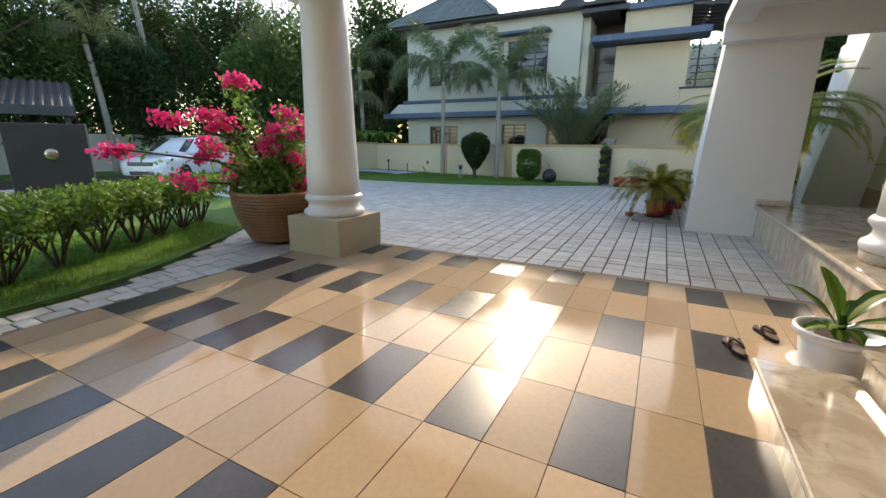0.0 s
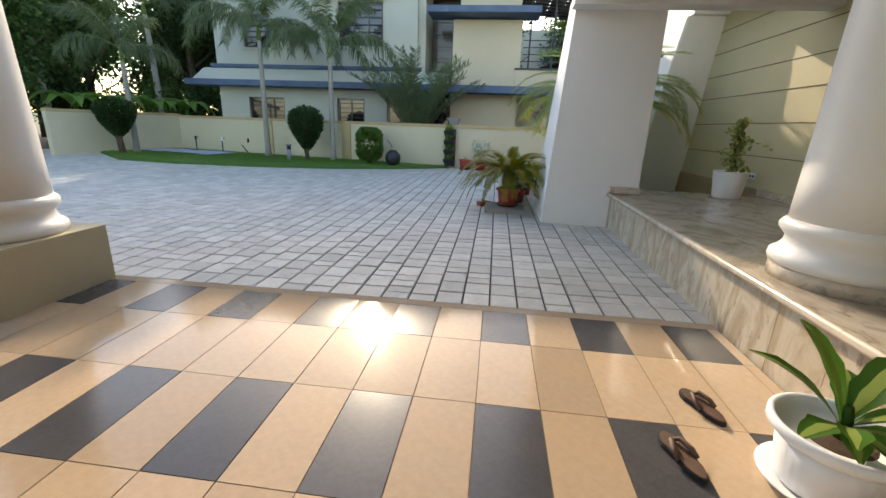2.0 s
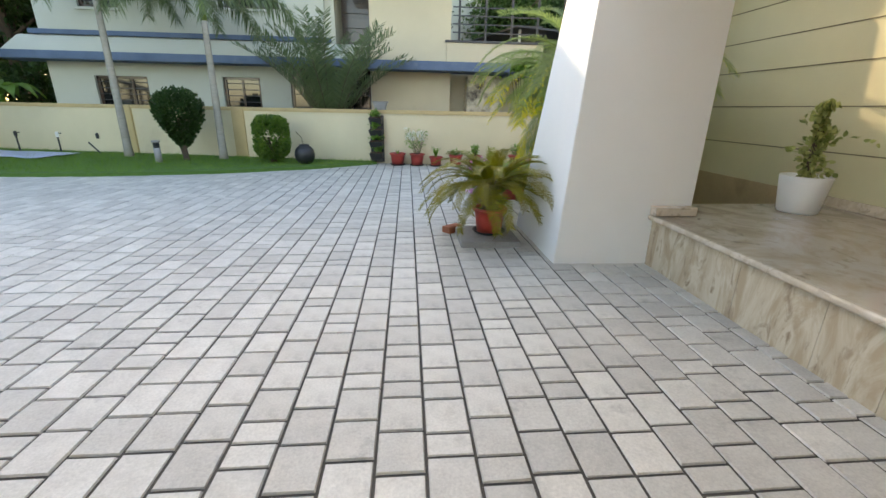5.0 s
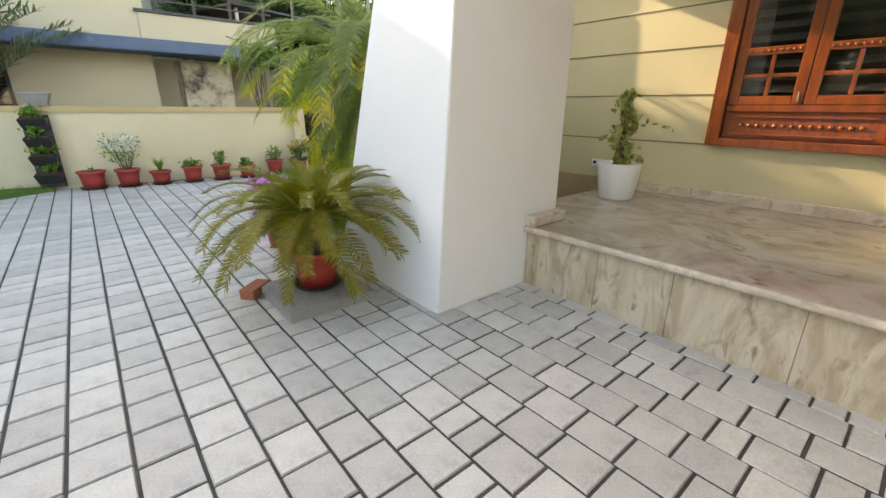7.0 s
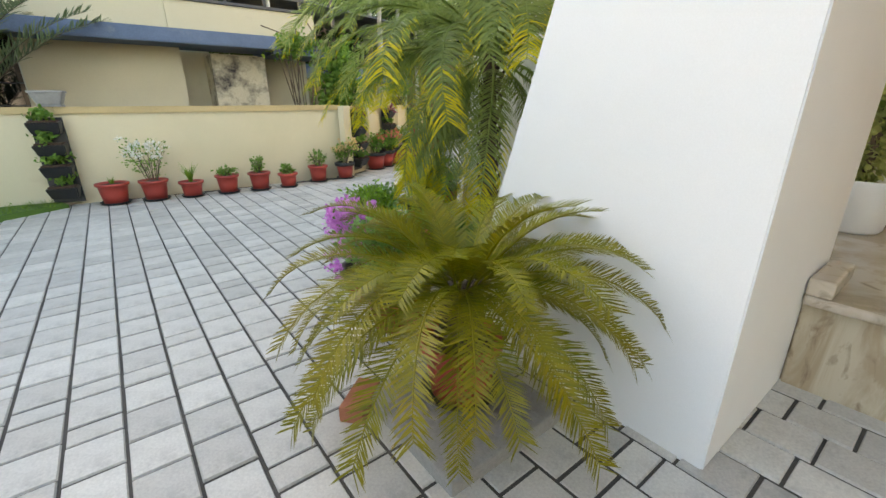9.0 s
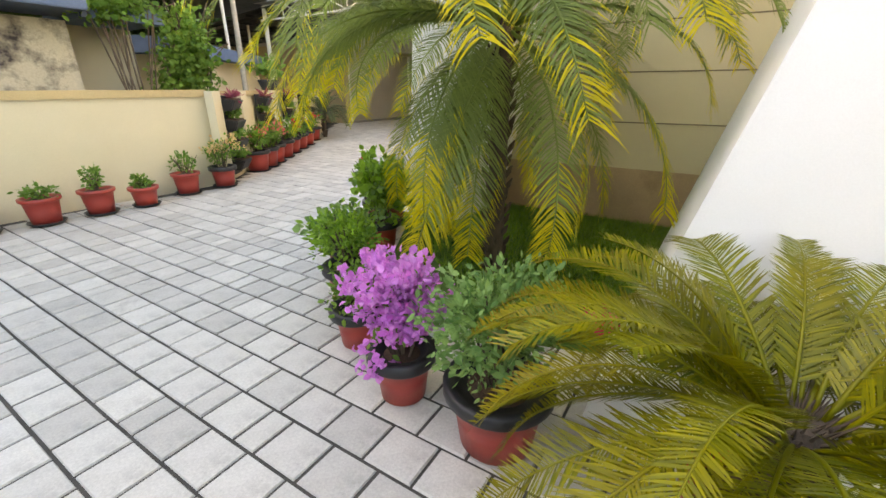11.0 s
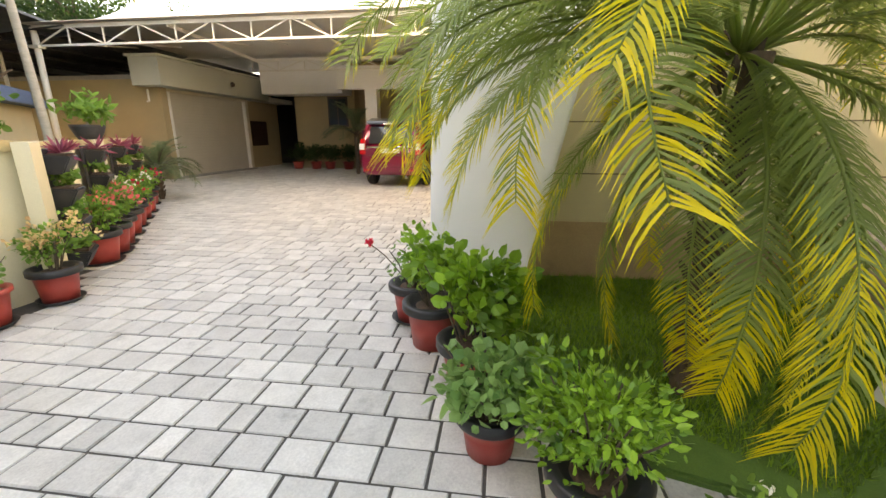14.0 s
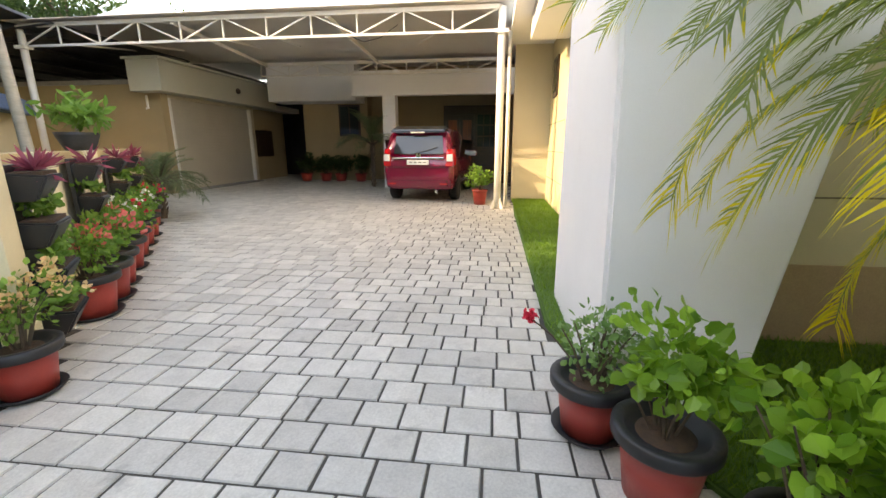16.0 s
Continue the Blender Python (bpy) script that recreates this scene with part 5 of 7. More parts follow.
for t in tips:
    for u in np.linspace(0.25, 1, 7):
        c = np.array(t) * (u, u, 1) * (1, 1, 1)
        c[2] = 0.62 + (t.z - 0.62) * u
        lp += (c + rng.normal(size=(40 if math.hypot(c[0], c[1]) < 0.45 else 7, 3)) * 0.085).tolist()
    for _ in range(2):
        c = np.array(t) + rng.normal(size=3) * (0.07, 0.07, 0.04)
        fp += (c + rng.normal(size=(80, 3)) * (0.065, 0.065, 0.04)).tolist()
lp += (rng.normal(size=(500, 3)) * (0.25, 0.25, 0.07) + (0, 0, 0.76)).tolist()
part("foliage", leaves(lp, rng.uniform(0.6, 1.1, len(lp)) * 0.075, rng, 0.6, 0.3), L_SHRUB, bp, "green bougainvillea leaves")
tagged(part("blossom", leaves(fp, rng.uniform(0.7, 1.1, len(fp)) * 0.06, rng, 0.9, 0.4), P_PINK, bp, "hot pink bracts in clusters"), kind="stuff")


def sheet_roof_shed():
    p = thing("shed", "open shed with a dark corrugated sheet roof", "shed", at=(-17.5, 4.6, 0), turn=68)
    bits = []
    part("roof_sheet", hexa([(-4.1, -1.6, 2.18), (2.5, -1.6, 2.18), (2.5, 1.8, 3.18), (-4.1, 1.8, 3.18)], [(-4.1, -1.6, 2.2), (2.5, -1.6, 2.2), (2.5, 1.8, 3.2), (-4.1, 1.8, 3.2)]), M_TIN, p, "dark metal sheet")
    for k in range(33):
        x = -4 + k * 0.2
        bits.append(tube([(x, -1.6, 2.2), (x, 1.8, 3.2)], 0.06, 6))
    part("roof", merge(*bits), M_TIN, p, "corrugated dark metal roof")
    for x in (-3.8, -0.7, 2.3):
        for y, z in ((-1.4, 2.2), (1.6, 3.1)):
            part("post", box(x - 0.06, x + 0.06, y - 0.06, y + 0.06, -0.1, z), M_TIN, p)
    part("fascia", box(-4.1, 2.5, -1.7, -1.62, 2.0, 2.25), M_TIN, p)
    return p


sheet_roof_shed()
# Trees at (-2.0, 26.6) and (3.6, 25.5) are added to block the sun.
TREES = ((-22, 6, 9, 3.4), (-24, 11, 10, 3.8), (-20.5, 15.5, 8.5, 3.2), (-17.5, 18.5, 8, 2.8), (-15, 21.5, 9, 3.0), (-27, 2, 10, 4.0), (-26, -5, 9, 3.8), (-13.3, 24, 8.5, 2.6), (-30, 8, 11, 4), (-23, 21, 10, 3.5), (-6, 33, 9, 4.0), (4.5, 27, 9, 3.5), (8.5, 31, 10, 4.0), (14, 33, 10, 4.5), (-21.3, 11.0, 5.6, 2.2), (-22.3, 8.0, 6, 2.3), (-25, 15, 9, 3.6), (-24.6, 0, 7, 2.6), (-22, -2.5, 8, 3.0), (6.6, 25.8, 8, 2.6), (19, 31, 10, 4), (-17, 14.4, 6.0, 2.2), (-2.0, 26.6, 12.2, 4.8), (11.5, 32.5, 10, 3.5), (3.6, 25.5, 9, 2.6), (17, 34.5, 11, 4), (24, 30, 10, 4), (6.2, 29, 9, 3.2))
FAR_TREES = ((-17.5, 25.5, 9, 3.4), (-12, 27.5, 9, 3.2), (-33, 14, 12, 5), (-34, 4, 12, 5), (-30, 20, 12, 5), (-26, 26, 11, 4.5), (-20, 28, 11, 4.5), (-33, -6, 11, 5), (-14.5, 29, 10, 4.0), (23, 36, 12, 5), (9, 37, 12, 5))
for i, (x, y, h, r) in enumerate(FAR_TREES):
    tree((x, y, 0), h, r, 260 + i, L_TREE, 8000, 0.27, base=0.1, crown_h=h * 0.48)
for i, (x, y, h, r) in enumerate(TREES):
    h *= 1.22 if x < -14 else 1.0
    tree((x, y, 0), h, r, 200 + i, L_TREE if i % 3 else L_TREE_LIGHT, 12000, 0.18, base=0.15, crown_h=h * 0.45)


def thicket(at, spread, seed, n=1700):
    rng = np.random.default_rng(seed)
    p = thing("shrub", "dense dark green shrub behind the boundary wall", "shrub", "boundary shrubs", at)
    part("stem", merge(*[tube([(0, 0, -0.1), (rng.uniform(-1, 1) * spread[0] * 0.6, rng.uniform(-1, 1) * spread[1] * 0.6, spread[2])], [0.04, 0.015], 5) for _ in range(7)]), M_BARK, p)
    pts = cloud(n, (0, 0, spread[2]), spread, rng, 0.3, 14, 0.5)
    part("foliage", leaves(pts[pts[:, 2] > 0.05], rng.uniform(0.6, 1.2, int((pts[:, 2] > 0.05).sum())) * 0.2, rng, 0.5, 0.2), L_TREE if seed % 2 else L_TREE_LIGHT, p, "dense leaves")


for i, (x, y) in enumerate(((-24.8, 3.5), (-23.8, 6.5), (-22.8, 9.5), (-21.9, 12.5), (-20.6, 15.2), (-17.6, 17.4), (-26.5, -1.0), (-27, -4.5), (-15.2, 19.6), (-12.9, 20.5), (-28, 1), (-27.5, 5.5), (-26.5, 9), (-25.5, 13), (-23.5, 17), (-20, 19.5), (-17.5, 22), (-29, -4))):
    thicket((x, y, 0), (2.0, 2.0, 1.7 if i < 10 else 2.6), 600 + i, 2600)
for i, (x, y, h, l) in enumerate(((-16.5, 15.8, 6.0, 2.6), (-14.5, 18.8, 5.2, 2.6), (-21, 12, 7.5, 2.8), (-21.5, 4.2, 6.0, 2.5), (-20.4, 9.6, 5.0, 2.2), (10.5, 28, 8.5, 2.8), (13, 29.5, 8, 2.8))):
    feather_palm((x, y, 0), h, l, "tall coconut palm behind the boundary", 300 + i, 15, 0.13, 0.5, 34, 0.4, 0.4)


def banana(at, seed):
    rng = np.random.default_rng(seed)
    p = thing("banana_plant", "banana plant with broad pale green leaves", "banana plant", "banana plants", at)
    part("stem", tube([(0, 0, -0.1), (0, 0, 0.9), (0.05, 0, 1.5)], [0.13, 0.1, 0.06], 10), L_BANANA, p, "", True)
    for k in range(8):
        a, L = k * 2.4, rng.uniform(1.2, 1.8)
        verts, faces = [], []
        for i in range(9):
            u = i / 8
            c = Vector((math.cos(a) * L * u * 0.75, math.sin(a) * L * u * 0.75, 1.4 + L * (0.95 * u - 0.95 * u * u) * 1.2))
            s = Vector((-math.sin(a), math.cos(a), 0)) * 0.24 * math.sin(math.pi * min(1, u * 0.9 + 0.08))
            verts += [tuple(c - s + Vector((0, 0, 0.07))), tuple(c), tuple(c + s + Vector((0, 0, 0.07)))]
        for i in range(8):
            faces += [(3 * i, 3 * i + 1, 3 * i + 4, 3 * i + 3), (3 * i + 1, 3 * i + 2, 3 * i + 5, 3 * i + 4)]
        part("leaf", (verts, faces), L_BANANA, p, "", True)


for i, (x, y) in enumerate(((-13.6, 17.3), (-14.3, 16.3), (-12.9, 18.2), (-15.2, 15.6))):
    banana((x, y, 0), 400 + i)

# ---------------------------------------------------------------- carved window of the verandah
def bar(p, name, x0, x1, y0, y1, z0, z1, label="", bevel=0.006, material=None, parent=None):
    return part(name, box(x0, x1, y0, y1, z0, z1, bevel), material or M_WOOD, parent or p, label)


win = tagged(new("window_1"), "carved red teak window with paned casements", "window", kind="structure")
X0, X1 = 3.455, 3.56
bar(win, "window_frame", X0 - 0.02, X1, WY1 - 0.11, WY1, WZ0, WZ1, "polished red teak frame post")
bar(win, "window_frame", X0 - 0.02, X1, WY0, WY0 + 0.11, WZ0, WZ1)
bar(win, "window_frame", X0 - 0.02, X1, WY0 + 0.112, WY1 - 0.112, WZ1 - 0.11, WZ1)
bar(win, "window_frame", X0 - 0.03, X1, WY0 + 0.112, WY1 - 0.112, WZ0, WZ0 + 0.07)
bar(win, "window_frame", X0 - 0.02, X1, 5.83, 5.93, WZ0 + 0.072, WZ1 - 0.112)
for y0, y1 in ((5.935, 7.015), (4.615, 5.825)):
    base = bar(win, "lower_panel", X0 + 0.03, X1 - 0.01, y0, y1, WZ0 + 0.075, WZ0 + 0.3, "carved lower panel")
    bar(win, "panel_moulding", X0 + 0.012, X0 + 0.032, y0 + 0.06, y1 - 0.06, WZ0 + 0.1, WZ0 + 0.118, parent=base)
    bar(win, "panel_moulding", X0 + 0.012, X0 + 0.032, y0 + 0.06, y1 - 0.06, WZ0 + 0.25, WZ0 + 0.268, parent=base)
    n = 14
    for k in range(n):
        y = y0 + 0.14 + (y1 - y0 - 0.28) * k / (n - 1)
        part("carved_knob", lathe([(0, 0), (0.018, 0), (0.02, 0.008), (0.012, 0.018), (0, 0.02)], 8), M_WOOD, base, "", True).matrix_basis = pose(X0 + 0.032, y, WZ0 + 0.185, 0, -90, 0)
    bar(win, "rail", X0 + 0.005, X1, y0, y1, WZ0 + 0.302, WZ0 + 0.355, "window rail with brass bolt")
    mid = (y0 + y1) / 2
    for a, b in ((y0 + 0.003, mid - 0.004), (mid + 0.004, y1 - 0.003)):
        z0, z1 = WZ0 + 0.36, WZ1 - 0.115
        sash = bar(win, "casement", X0 + 0.012, X0 + 0.052, a, a + 0.075, z0, z1, "red teak casement with glass panes")
        bar(win, "stile", X0 + 0.012, X0 + 0.052, b - 0.075, b, z0, z1, parent=sash)
        bar(win, "cross_rail", X0 + 0.012, X0 + 0.052, a + 0.076, b - 0.076, z0, z0 + 0.07, parent=sash)
        bar(win, "cross_rail", X0 + 0.012, X0 + 0.052, a + 0.076, b - 0.076, z1 - 0.07, z1, parent=sash)
        bar(win, "cross_rail", X0 + 0.008, X0 + 0.052, a + 0.076, b - 0.076, z0 + 0.4, z0 + 0.46, "beaded carved rail", parent=sash)
        for k in range(9):
            part("bead", lathe([(0, 0), (0.012, 0), (0.012, 0.006), (0, 0.012)], 7), M_WOOD, sash).matrix_basis = pose(X0 + 0.009, a + 0.095 + (b - a - 0.19) * k / 8, z0 + 0.43, 0, -90, 0)
        m = (a + b) / 2
        bar(win, "glazing_bar", X0 + 0.018, X0 + 0.046, m - 0.014, m + 0.014, z0 + 0.071, z0 + 0.399, parent=sash)
        bar(win, "glazing_bar", X0 + 0.018, X0 + 0.046, a + 0.076, m - 0.0145, z0 + 0.22, z0 + 0.248, parent=sash)
        bar(win, "glazing_bar", X0 + 0.018, X0 + 0.046, m + 0.0145, b - 0.076, z0 + 0.22, z0 + 0.248, parent=sash)
        part("pane", box(X0 + 0.03, X0 + 0.034, a + 0.06, b - 0.06, z0 + 0.05, z0 + 0.41), M_CLEAR, sash, "clear glass pane").visible_shadow = False
        part("pane", box(X0 + 0.03, X0 + 0.034, a + 0.06, b - 0.06, z0 + 0.45, z1 - 0.05), M_CLEAR, sash, "clear glass pane").visible_shadow = False
        for k in range(11):
            part("louvre_slat", hexa([(X0 + 0.06, a + 0.06, z0 + 0.1 + 0.1 * k), (X0 + 0.064, a + 0.06, z0 + 0.1 + 0.1 * k), (X0 + 0.064, b - 0.06, z0 + 0.1 + 0.1 * k), (X0 + 0.06, b - 0.06, z0 + 0.1 + 0.1 * k)], [(X0 + 0.085, a + 0.06, z0 + 0.155 + 0.1 * k), (X0 + 0.089, a + 0.06, z0 + 0.155 + 0.1 * k), (X0 + 0.089, b - 0.06, z0 + 0.155 + 0.1 * k), (X0 + 0.085, b - 0.06, z0 + 0.155 + 0.1 * k)]), M_DARK_STONE, sash, "dark grey slat behind the glass")
        part("latch", box(X0 + 0.002, X0 + 0.013, a + 0.03, a + 0.042, z0 + 0.02, z0 + 0.1, 0.003), M_BRASS, sash, "small brass latch")
# Only a dark board behind the panes; its colour gives the unlit interior.
structure("room_behind", box(3.75, 3.8, WY0 - 0.3, WY1 + 0.3, 0.6, 3.0), M_WOOD_DARK, "dark board standing for the unlit room", "wall")

socket = thing("wall_socket", "small white double power socket on the wall", "socket", at=(3.5, 8.24, 0.72))
part("plate", box(-0.012, 0, -0.07, 0.07, -0.04, 0.04, 0.004), M_POT_WHITE, socket)
for y in (-0.033, 0.033):
    part("outlet", lathe([(0, 0), (0.02, 0), (0.02, 0.004), (0, 0.004)], 14), M_POT_BLACK, socket, "dark outlet").matrix_basis = pose(-0.012, y, 0, 0, -90, 0)

# white pot with ivy on the verandah
rng = np.random.default_rng(61)
p = thing("potted_plant", "variegated ivy on a pole in a smooth white pot", "plant pot", "potted plants", (2.9, 7.66, VT))
part("pot", lathe([(0, 0), (0.15, 0), (0.165, 0.02), (0.205, 0.34), (0.2, 0.35), (0.19, 0.33), (0, 0.31)], 40), M_POT_WHITE, p, "", True)
part("soil", lathe([(0, 0.3), (0.19, 0.315), (0, 0.325)], 20), M_SOIL, p)
part("moss_pole", tube([(0, 0, 0.3), (0.01, 0, 0.86)], 0.028, 8), M_BARK, p, "brown moss pole")
pts = []
for k in range(620):
    a, z = k * 2.4, rng.uniform(0.32, 0.98)
    q = rng.uniform(0.02, 0.17) * (1.15 - abs(z - 0.5) * 1.2) * (0.6 + 0.5 * math.sin(z * 21 + a))
    pts.append((math.cos(a) * q, math.sin(a) * q, z))
for k in range(10):
    pts.append((0.0 + 0.02 * k, -0.04 * k, 0.66 + 0.05 * math.sin(k * 0.35)))
part("foliage", leaves(pts, rng.uniform(0.6, 1.1, len(pts)) * 0.062, rng, 0.8, 0.3, 0.9, (0, 0, 0.6)), L_VARIEGATED, p, "cream-splashed ivy leaves")

# white fluted pot with a broad-leaved plant by the steps
p = thing("potted_plant", "dumb cane with long leaves in a white fluted pot", "plant pot", "potted plants", (1.1, 3.1, 0.0))
part("saucer", lathe([(0, 0), (0.16, 0), (0.21, 0.03), (0.2, 0.034), (0.15, 0.012), (0, 0.012)], 32), M_POT_WHITE, p, "white saucer", True)
part("pot", lathe([(0, 0.013), (0.14, 0.013), (0.15, 0.03), (0.175, 0.22)], 64, (0, 0, 0), 0.035, 28), M_POT_WHITE, p, "", True)
part("rim", lathe([(0.17, 0.215), (0.195, 0.215), (0.215, 0.235), (0.215, 0.265), (0.2, 0.272), (0.185, 0.26), (0.18, 0.225)], 48), M_POT_WHITE, p, "rolled white rim", True)
part("soil", lathe([(0, 0.2), (0.178, 0.218), (0.1, 0.226), (0, 0.232)], 20), M_SOIL, p)
L_CANE = leaf("dumb_cane_leaf", (0.035, 0.11, 0.015), (0.08, 0.18, 0.025), rough=0.3)
L_CANE_MID = leaf("dumb_cane_midrib", (0.32, 0.42, 0.1), (0.38, 0.46, 0.12), rough=0.3)
part("stem", tube([(0, 0, 0.22), (0.01, 0, 0.3), (0, 0, 0.36)], [0.02, 0.018, 0.014], 8), L_CANE, p, "", True)
for k, (az, L, el, w) in enumerate(((115, 0.4, 76, 0.042), (150, 0.38, 52, 0.034), (20, 0.36, 66, 0.055), (-15, 0.32, 40, 0.04), (-40, 0.33, 22, 0.045), (60, 0.25, 55, 0.04), (200, 0.2, 15, 0.04), (-80, 0.22, 20, 0.04), (-120, 0.24, 35, 0.04), (255, 0.16, 8, 0.035))):
    verts, faces, mid = [], [], []
    d = Vector((math.cos(radians(az)), math.sin(radians(az)), 0))
    s = Vector((-d.y, d.x, 0))
    pt, e = Vector((0, 0, 0.27)), radians(el)
    for i in range(9):
        u = i / 8
        ww = w * 1.2 * max(0.12, math.sin(math.pi * min(0.985, u ** 1.25))) ** 0.9 * (1 + 0.14 * math.sin(i * 2.1 + k))
        up = Vector((0, 0, 1)) * ww * 0.45
        verts += [tuple(pt - s * ww + up), tuple(pt), tuple(pt + s * ww + up)]
        mid += [tuple(pt - s * ww * 0.36 + up * 0.36 + Vector((0, 0, 0.002))), tuple(pt + s * ww * 0.36 + up * 0.36 + Vector((0, 0, 0.002)))]
        pt = pt + (d * math.cos(e) + Vector((0, 0, 1)) * math.sin(e)) * L / 8
        e -= 0.1
    for i in range(8):
        faces += [(3 * i, 3 * i + 1, 3 * i + 4, 3 * i + 3), (3 * i + 1, 3 * i + 2, 3 * i + 5, 3 * i + 4)]
    lf = part("leaf", (verts, faces), L_CANE, p, "", True)
    part("midrib", (mid, [(2 * i, 2 * i + 1, 2 * i + 3, 2 * i + 2) for i in range(8)]), L_CANE_MID, lf, "pale green stripe along the leaf", True)


def sandal(at, turn):
    p = thing("sandal", "worn brown leather thong sandal on the tiles", "sandal", "pair of sandals", at, turn)
    out = []
    for i in range(24):
        a = 2 * math.pi * i / 24
        y = math.sin(a) * 0.135
        w = 0.048 + 0.008 * math.sin(a) - (0.012 if abs(y) < 0.04 else 0)
        out.append((math.cos(a) * w, y))
    part("sole", prism(out, 0.001, 0.02, 0.004), M_RUBBER, p, "dark rubber sole")
    part("footbed", prism([(x * 0.93, y * 0.96) for x, y in out], 0.02, 0.027, 0.002), M_LEATHER, p, "worn leather footbed")
    for s in (-1, 1):
        part("strap", tube([(0, 0.075, 0.028), (s * 0.02, 0.05, 0.052), (s * 0.04, 0.0, 0.04), (s * 0.044, -0.03, 0.024)], [0.006, 0.011, 0.012, 0.01], 6), M_LEATHER, p, "", True)
    return p


sandal((0.632, 3.17, 0.0), 15)
sandal((0.865, 3.525, 0.0), 19)
bulb = thing("wall_lamp", "small round lamp on a pipe bracket", "wall lamp", at=(2.75, 10.2, 2.62))
part("bracket", tube([(0.12, 0, 0), (-0.1, 0, 0)], 0.014, 8), M_STEEL_WHITE, bulb)
part("globe", lathe([(0, -0.06), (0.04, -0.05), (0.06, 0), (0.04, 0.05), (0, 0.06)], 16, (-0.14, 0, 0)), M_BRASS, bulb, "", True)

# ---------------------------------------------------------------- planters on the slanting wall
d = math.degrees(math.atan2(4.68, 6.2))
for i, s in enumerate((0.045, 0.245, 0.46, 0.66)):
    tier_planter((2.5 + 6.2 * s - 0.0, 14.66 + 4.68 * s, 0.08), d, 4, "black tiered wall planter with bromeliads and herbs", 500 + i, 0.36, 1.14, True, True)
wp = thing("bonsai_pot", "potted bonsai tree on the wall coping", "plant pot", "potted plants", (4.95, 16.68, 1.28))
part("pot", lathe([(0, 0), (0.13, 0), (0.16, 0.06), (0.2, 0.16), (0.21, 0.2), (0.18, 0.2), (0, 0.18)], 24), M_TIN, wp, "grey bowl pot", True)
part("stem", tube([(0, 0, 0.16), (0.03, 0, 0.3), (-0.02, 0.02, 0.48)], [0.026, 0.02, 0.012], 7), M_BARK_PALE, wp)
rng = np.random.default_rng(62)
pts = cloud(210, (0, 0, 0.42), (0.38, 0.38, 0.26), rng, 0.3, 9, 0.5)
part("foliage", leaves(pts, rng.uniform(0.7, 1.1, len(pts)) * 0.16, rng, 0.36, -0.4), L_BANANA, wp, "bright green drooping leaves")
ck = thing("palm_tree", "slim leaning coconut trunk behind the wall", "palm", "palms", (4.35, 16.55, 0))
part("trunk", tube([(0, 0, -0.1), (0.1, 0.2, 1.3), (0.6, 0.9, 3.1), (1.1, 1.5, 5.2), (1.4, 1.8, 7.5)], [0.068, 0.054, 0.05, 0.048, 0.046], 12), M_BARK_PALE, ck, "pale ringed leaning trunk", True)
rng = np.random.default_rng(63)
crown(ck, 7.5, {"arch": frond_mesh(2.6, 2.0, 0.5, 36, rng, rise=0.8, width=0.035, hang=0.6)}, ((12, "arch", 0),), {"arch": L_PALM}, rng, L_PALM)
for f in [o for o in ck.children if o.name.startswith("frond")]:
    f.location.x += 1.4
    f.location.y += 1.8
date_palm((7.75, 18.2, 0.0), 0.62, 0.95, "small feathery palm in a pot by the garage", 64, ((12, "up", 10), (14, "arch", 0), (8, "bow_two", 0)), yellow=False, leaflet=0.24, count=44, trunk_r=0.05, far=True, name="potted_palm")

# ---------------------------------------------------------------- garage
gar = thing("garage", "cream garage with a roller shutter and deep fascia", "garage", at=(0, 0, 0))
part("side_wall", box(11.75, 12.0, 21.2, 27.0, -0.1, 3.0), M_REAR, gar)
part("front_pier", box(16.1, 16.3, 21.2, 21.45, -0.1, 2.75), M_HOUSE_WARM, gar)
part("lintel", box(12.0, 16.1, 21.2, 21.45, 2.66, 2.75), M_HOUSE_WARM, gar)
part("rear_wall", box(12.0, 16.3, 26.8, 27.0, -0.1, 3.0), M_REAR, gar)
sh = part("shutter", box(12.02, 16.08, 21.3, 21.33, 0.02, 2.66), M_SHUTTER, gar, "cream roller shutter")
for k in range(26):
    part("slat", box(12.03, 16.07, 21.285, 21.3, 0.06 + 0.1 * k, 0.15 + 0.1 * k, 0.006), M_SHUTTER, sh)
part("shutter_guide", box(12.0, 12.08, 21.17, 21.28, -0.02, 2.66), M_STEEL_WHITE, gar)
part("shutter_guide", box(16.02, 16.1, 21.17, 21.28, -0.02, 2.66), M_STEEL_WHITE, gar)
part("threshold", box(11.9, 16.2, 21.0, 21.3, -0.05, 0.05, 0.01), M_CONCRETE, gar, "pale concrete threshold")
part("fascia", box(11.3, 17.2, 20.75, 21.7, 2.76, 3.55, 0.02), M_HOUSE, gar, "deep plain fascia box")
part("fascia_cap", box(11.24, 17.26, 20.69, 21.76, 3.552, 3.62, 0.01), M_HOUSE, gar)
part("roof_slab", box(11.7, 16.4, 21.7, 27.05, 3.0, 3.12), M_CONCRETE, gar)
part("camera_dome", lathe([(0, 0), (0.08, 0), (0.09, 0.05), (0.05, 0.1), (0, 0.11)], 14), M_BARK, gar, "small round vent").matrix_basis = pose(14.7, 20.75, 3.15, 90, 0, 0)
part("pipe", tube([(11.72, 21.6, 2.7), (11.72, 21.6, 2.35), (11.66, 21.6, 2.35)], 0.03, 8), M_STEEL_WHITE, gar)
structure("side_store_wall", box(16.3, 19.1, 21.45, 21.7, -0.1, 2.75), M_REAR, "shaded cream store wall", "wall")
st = tagged(new("window_2"), "dark brown shuttered store window", "window", kind="structure")
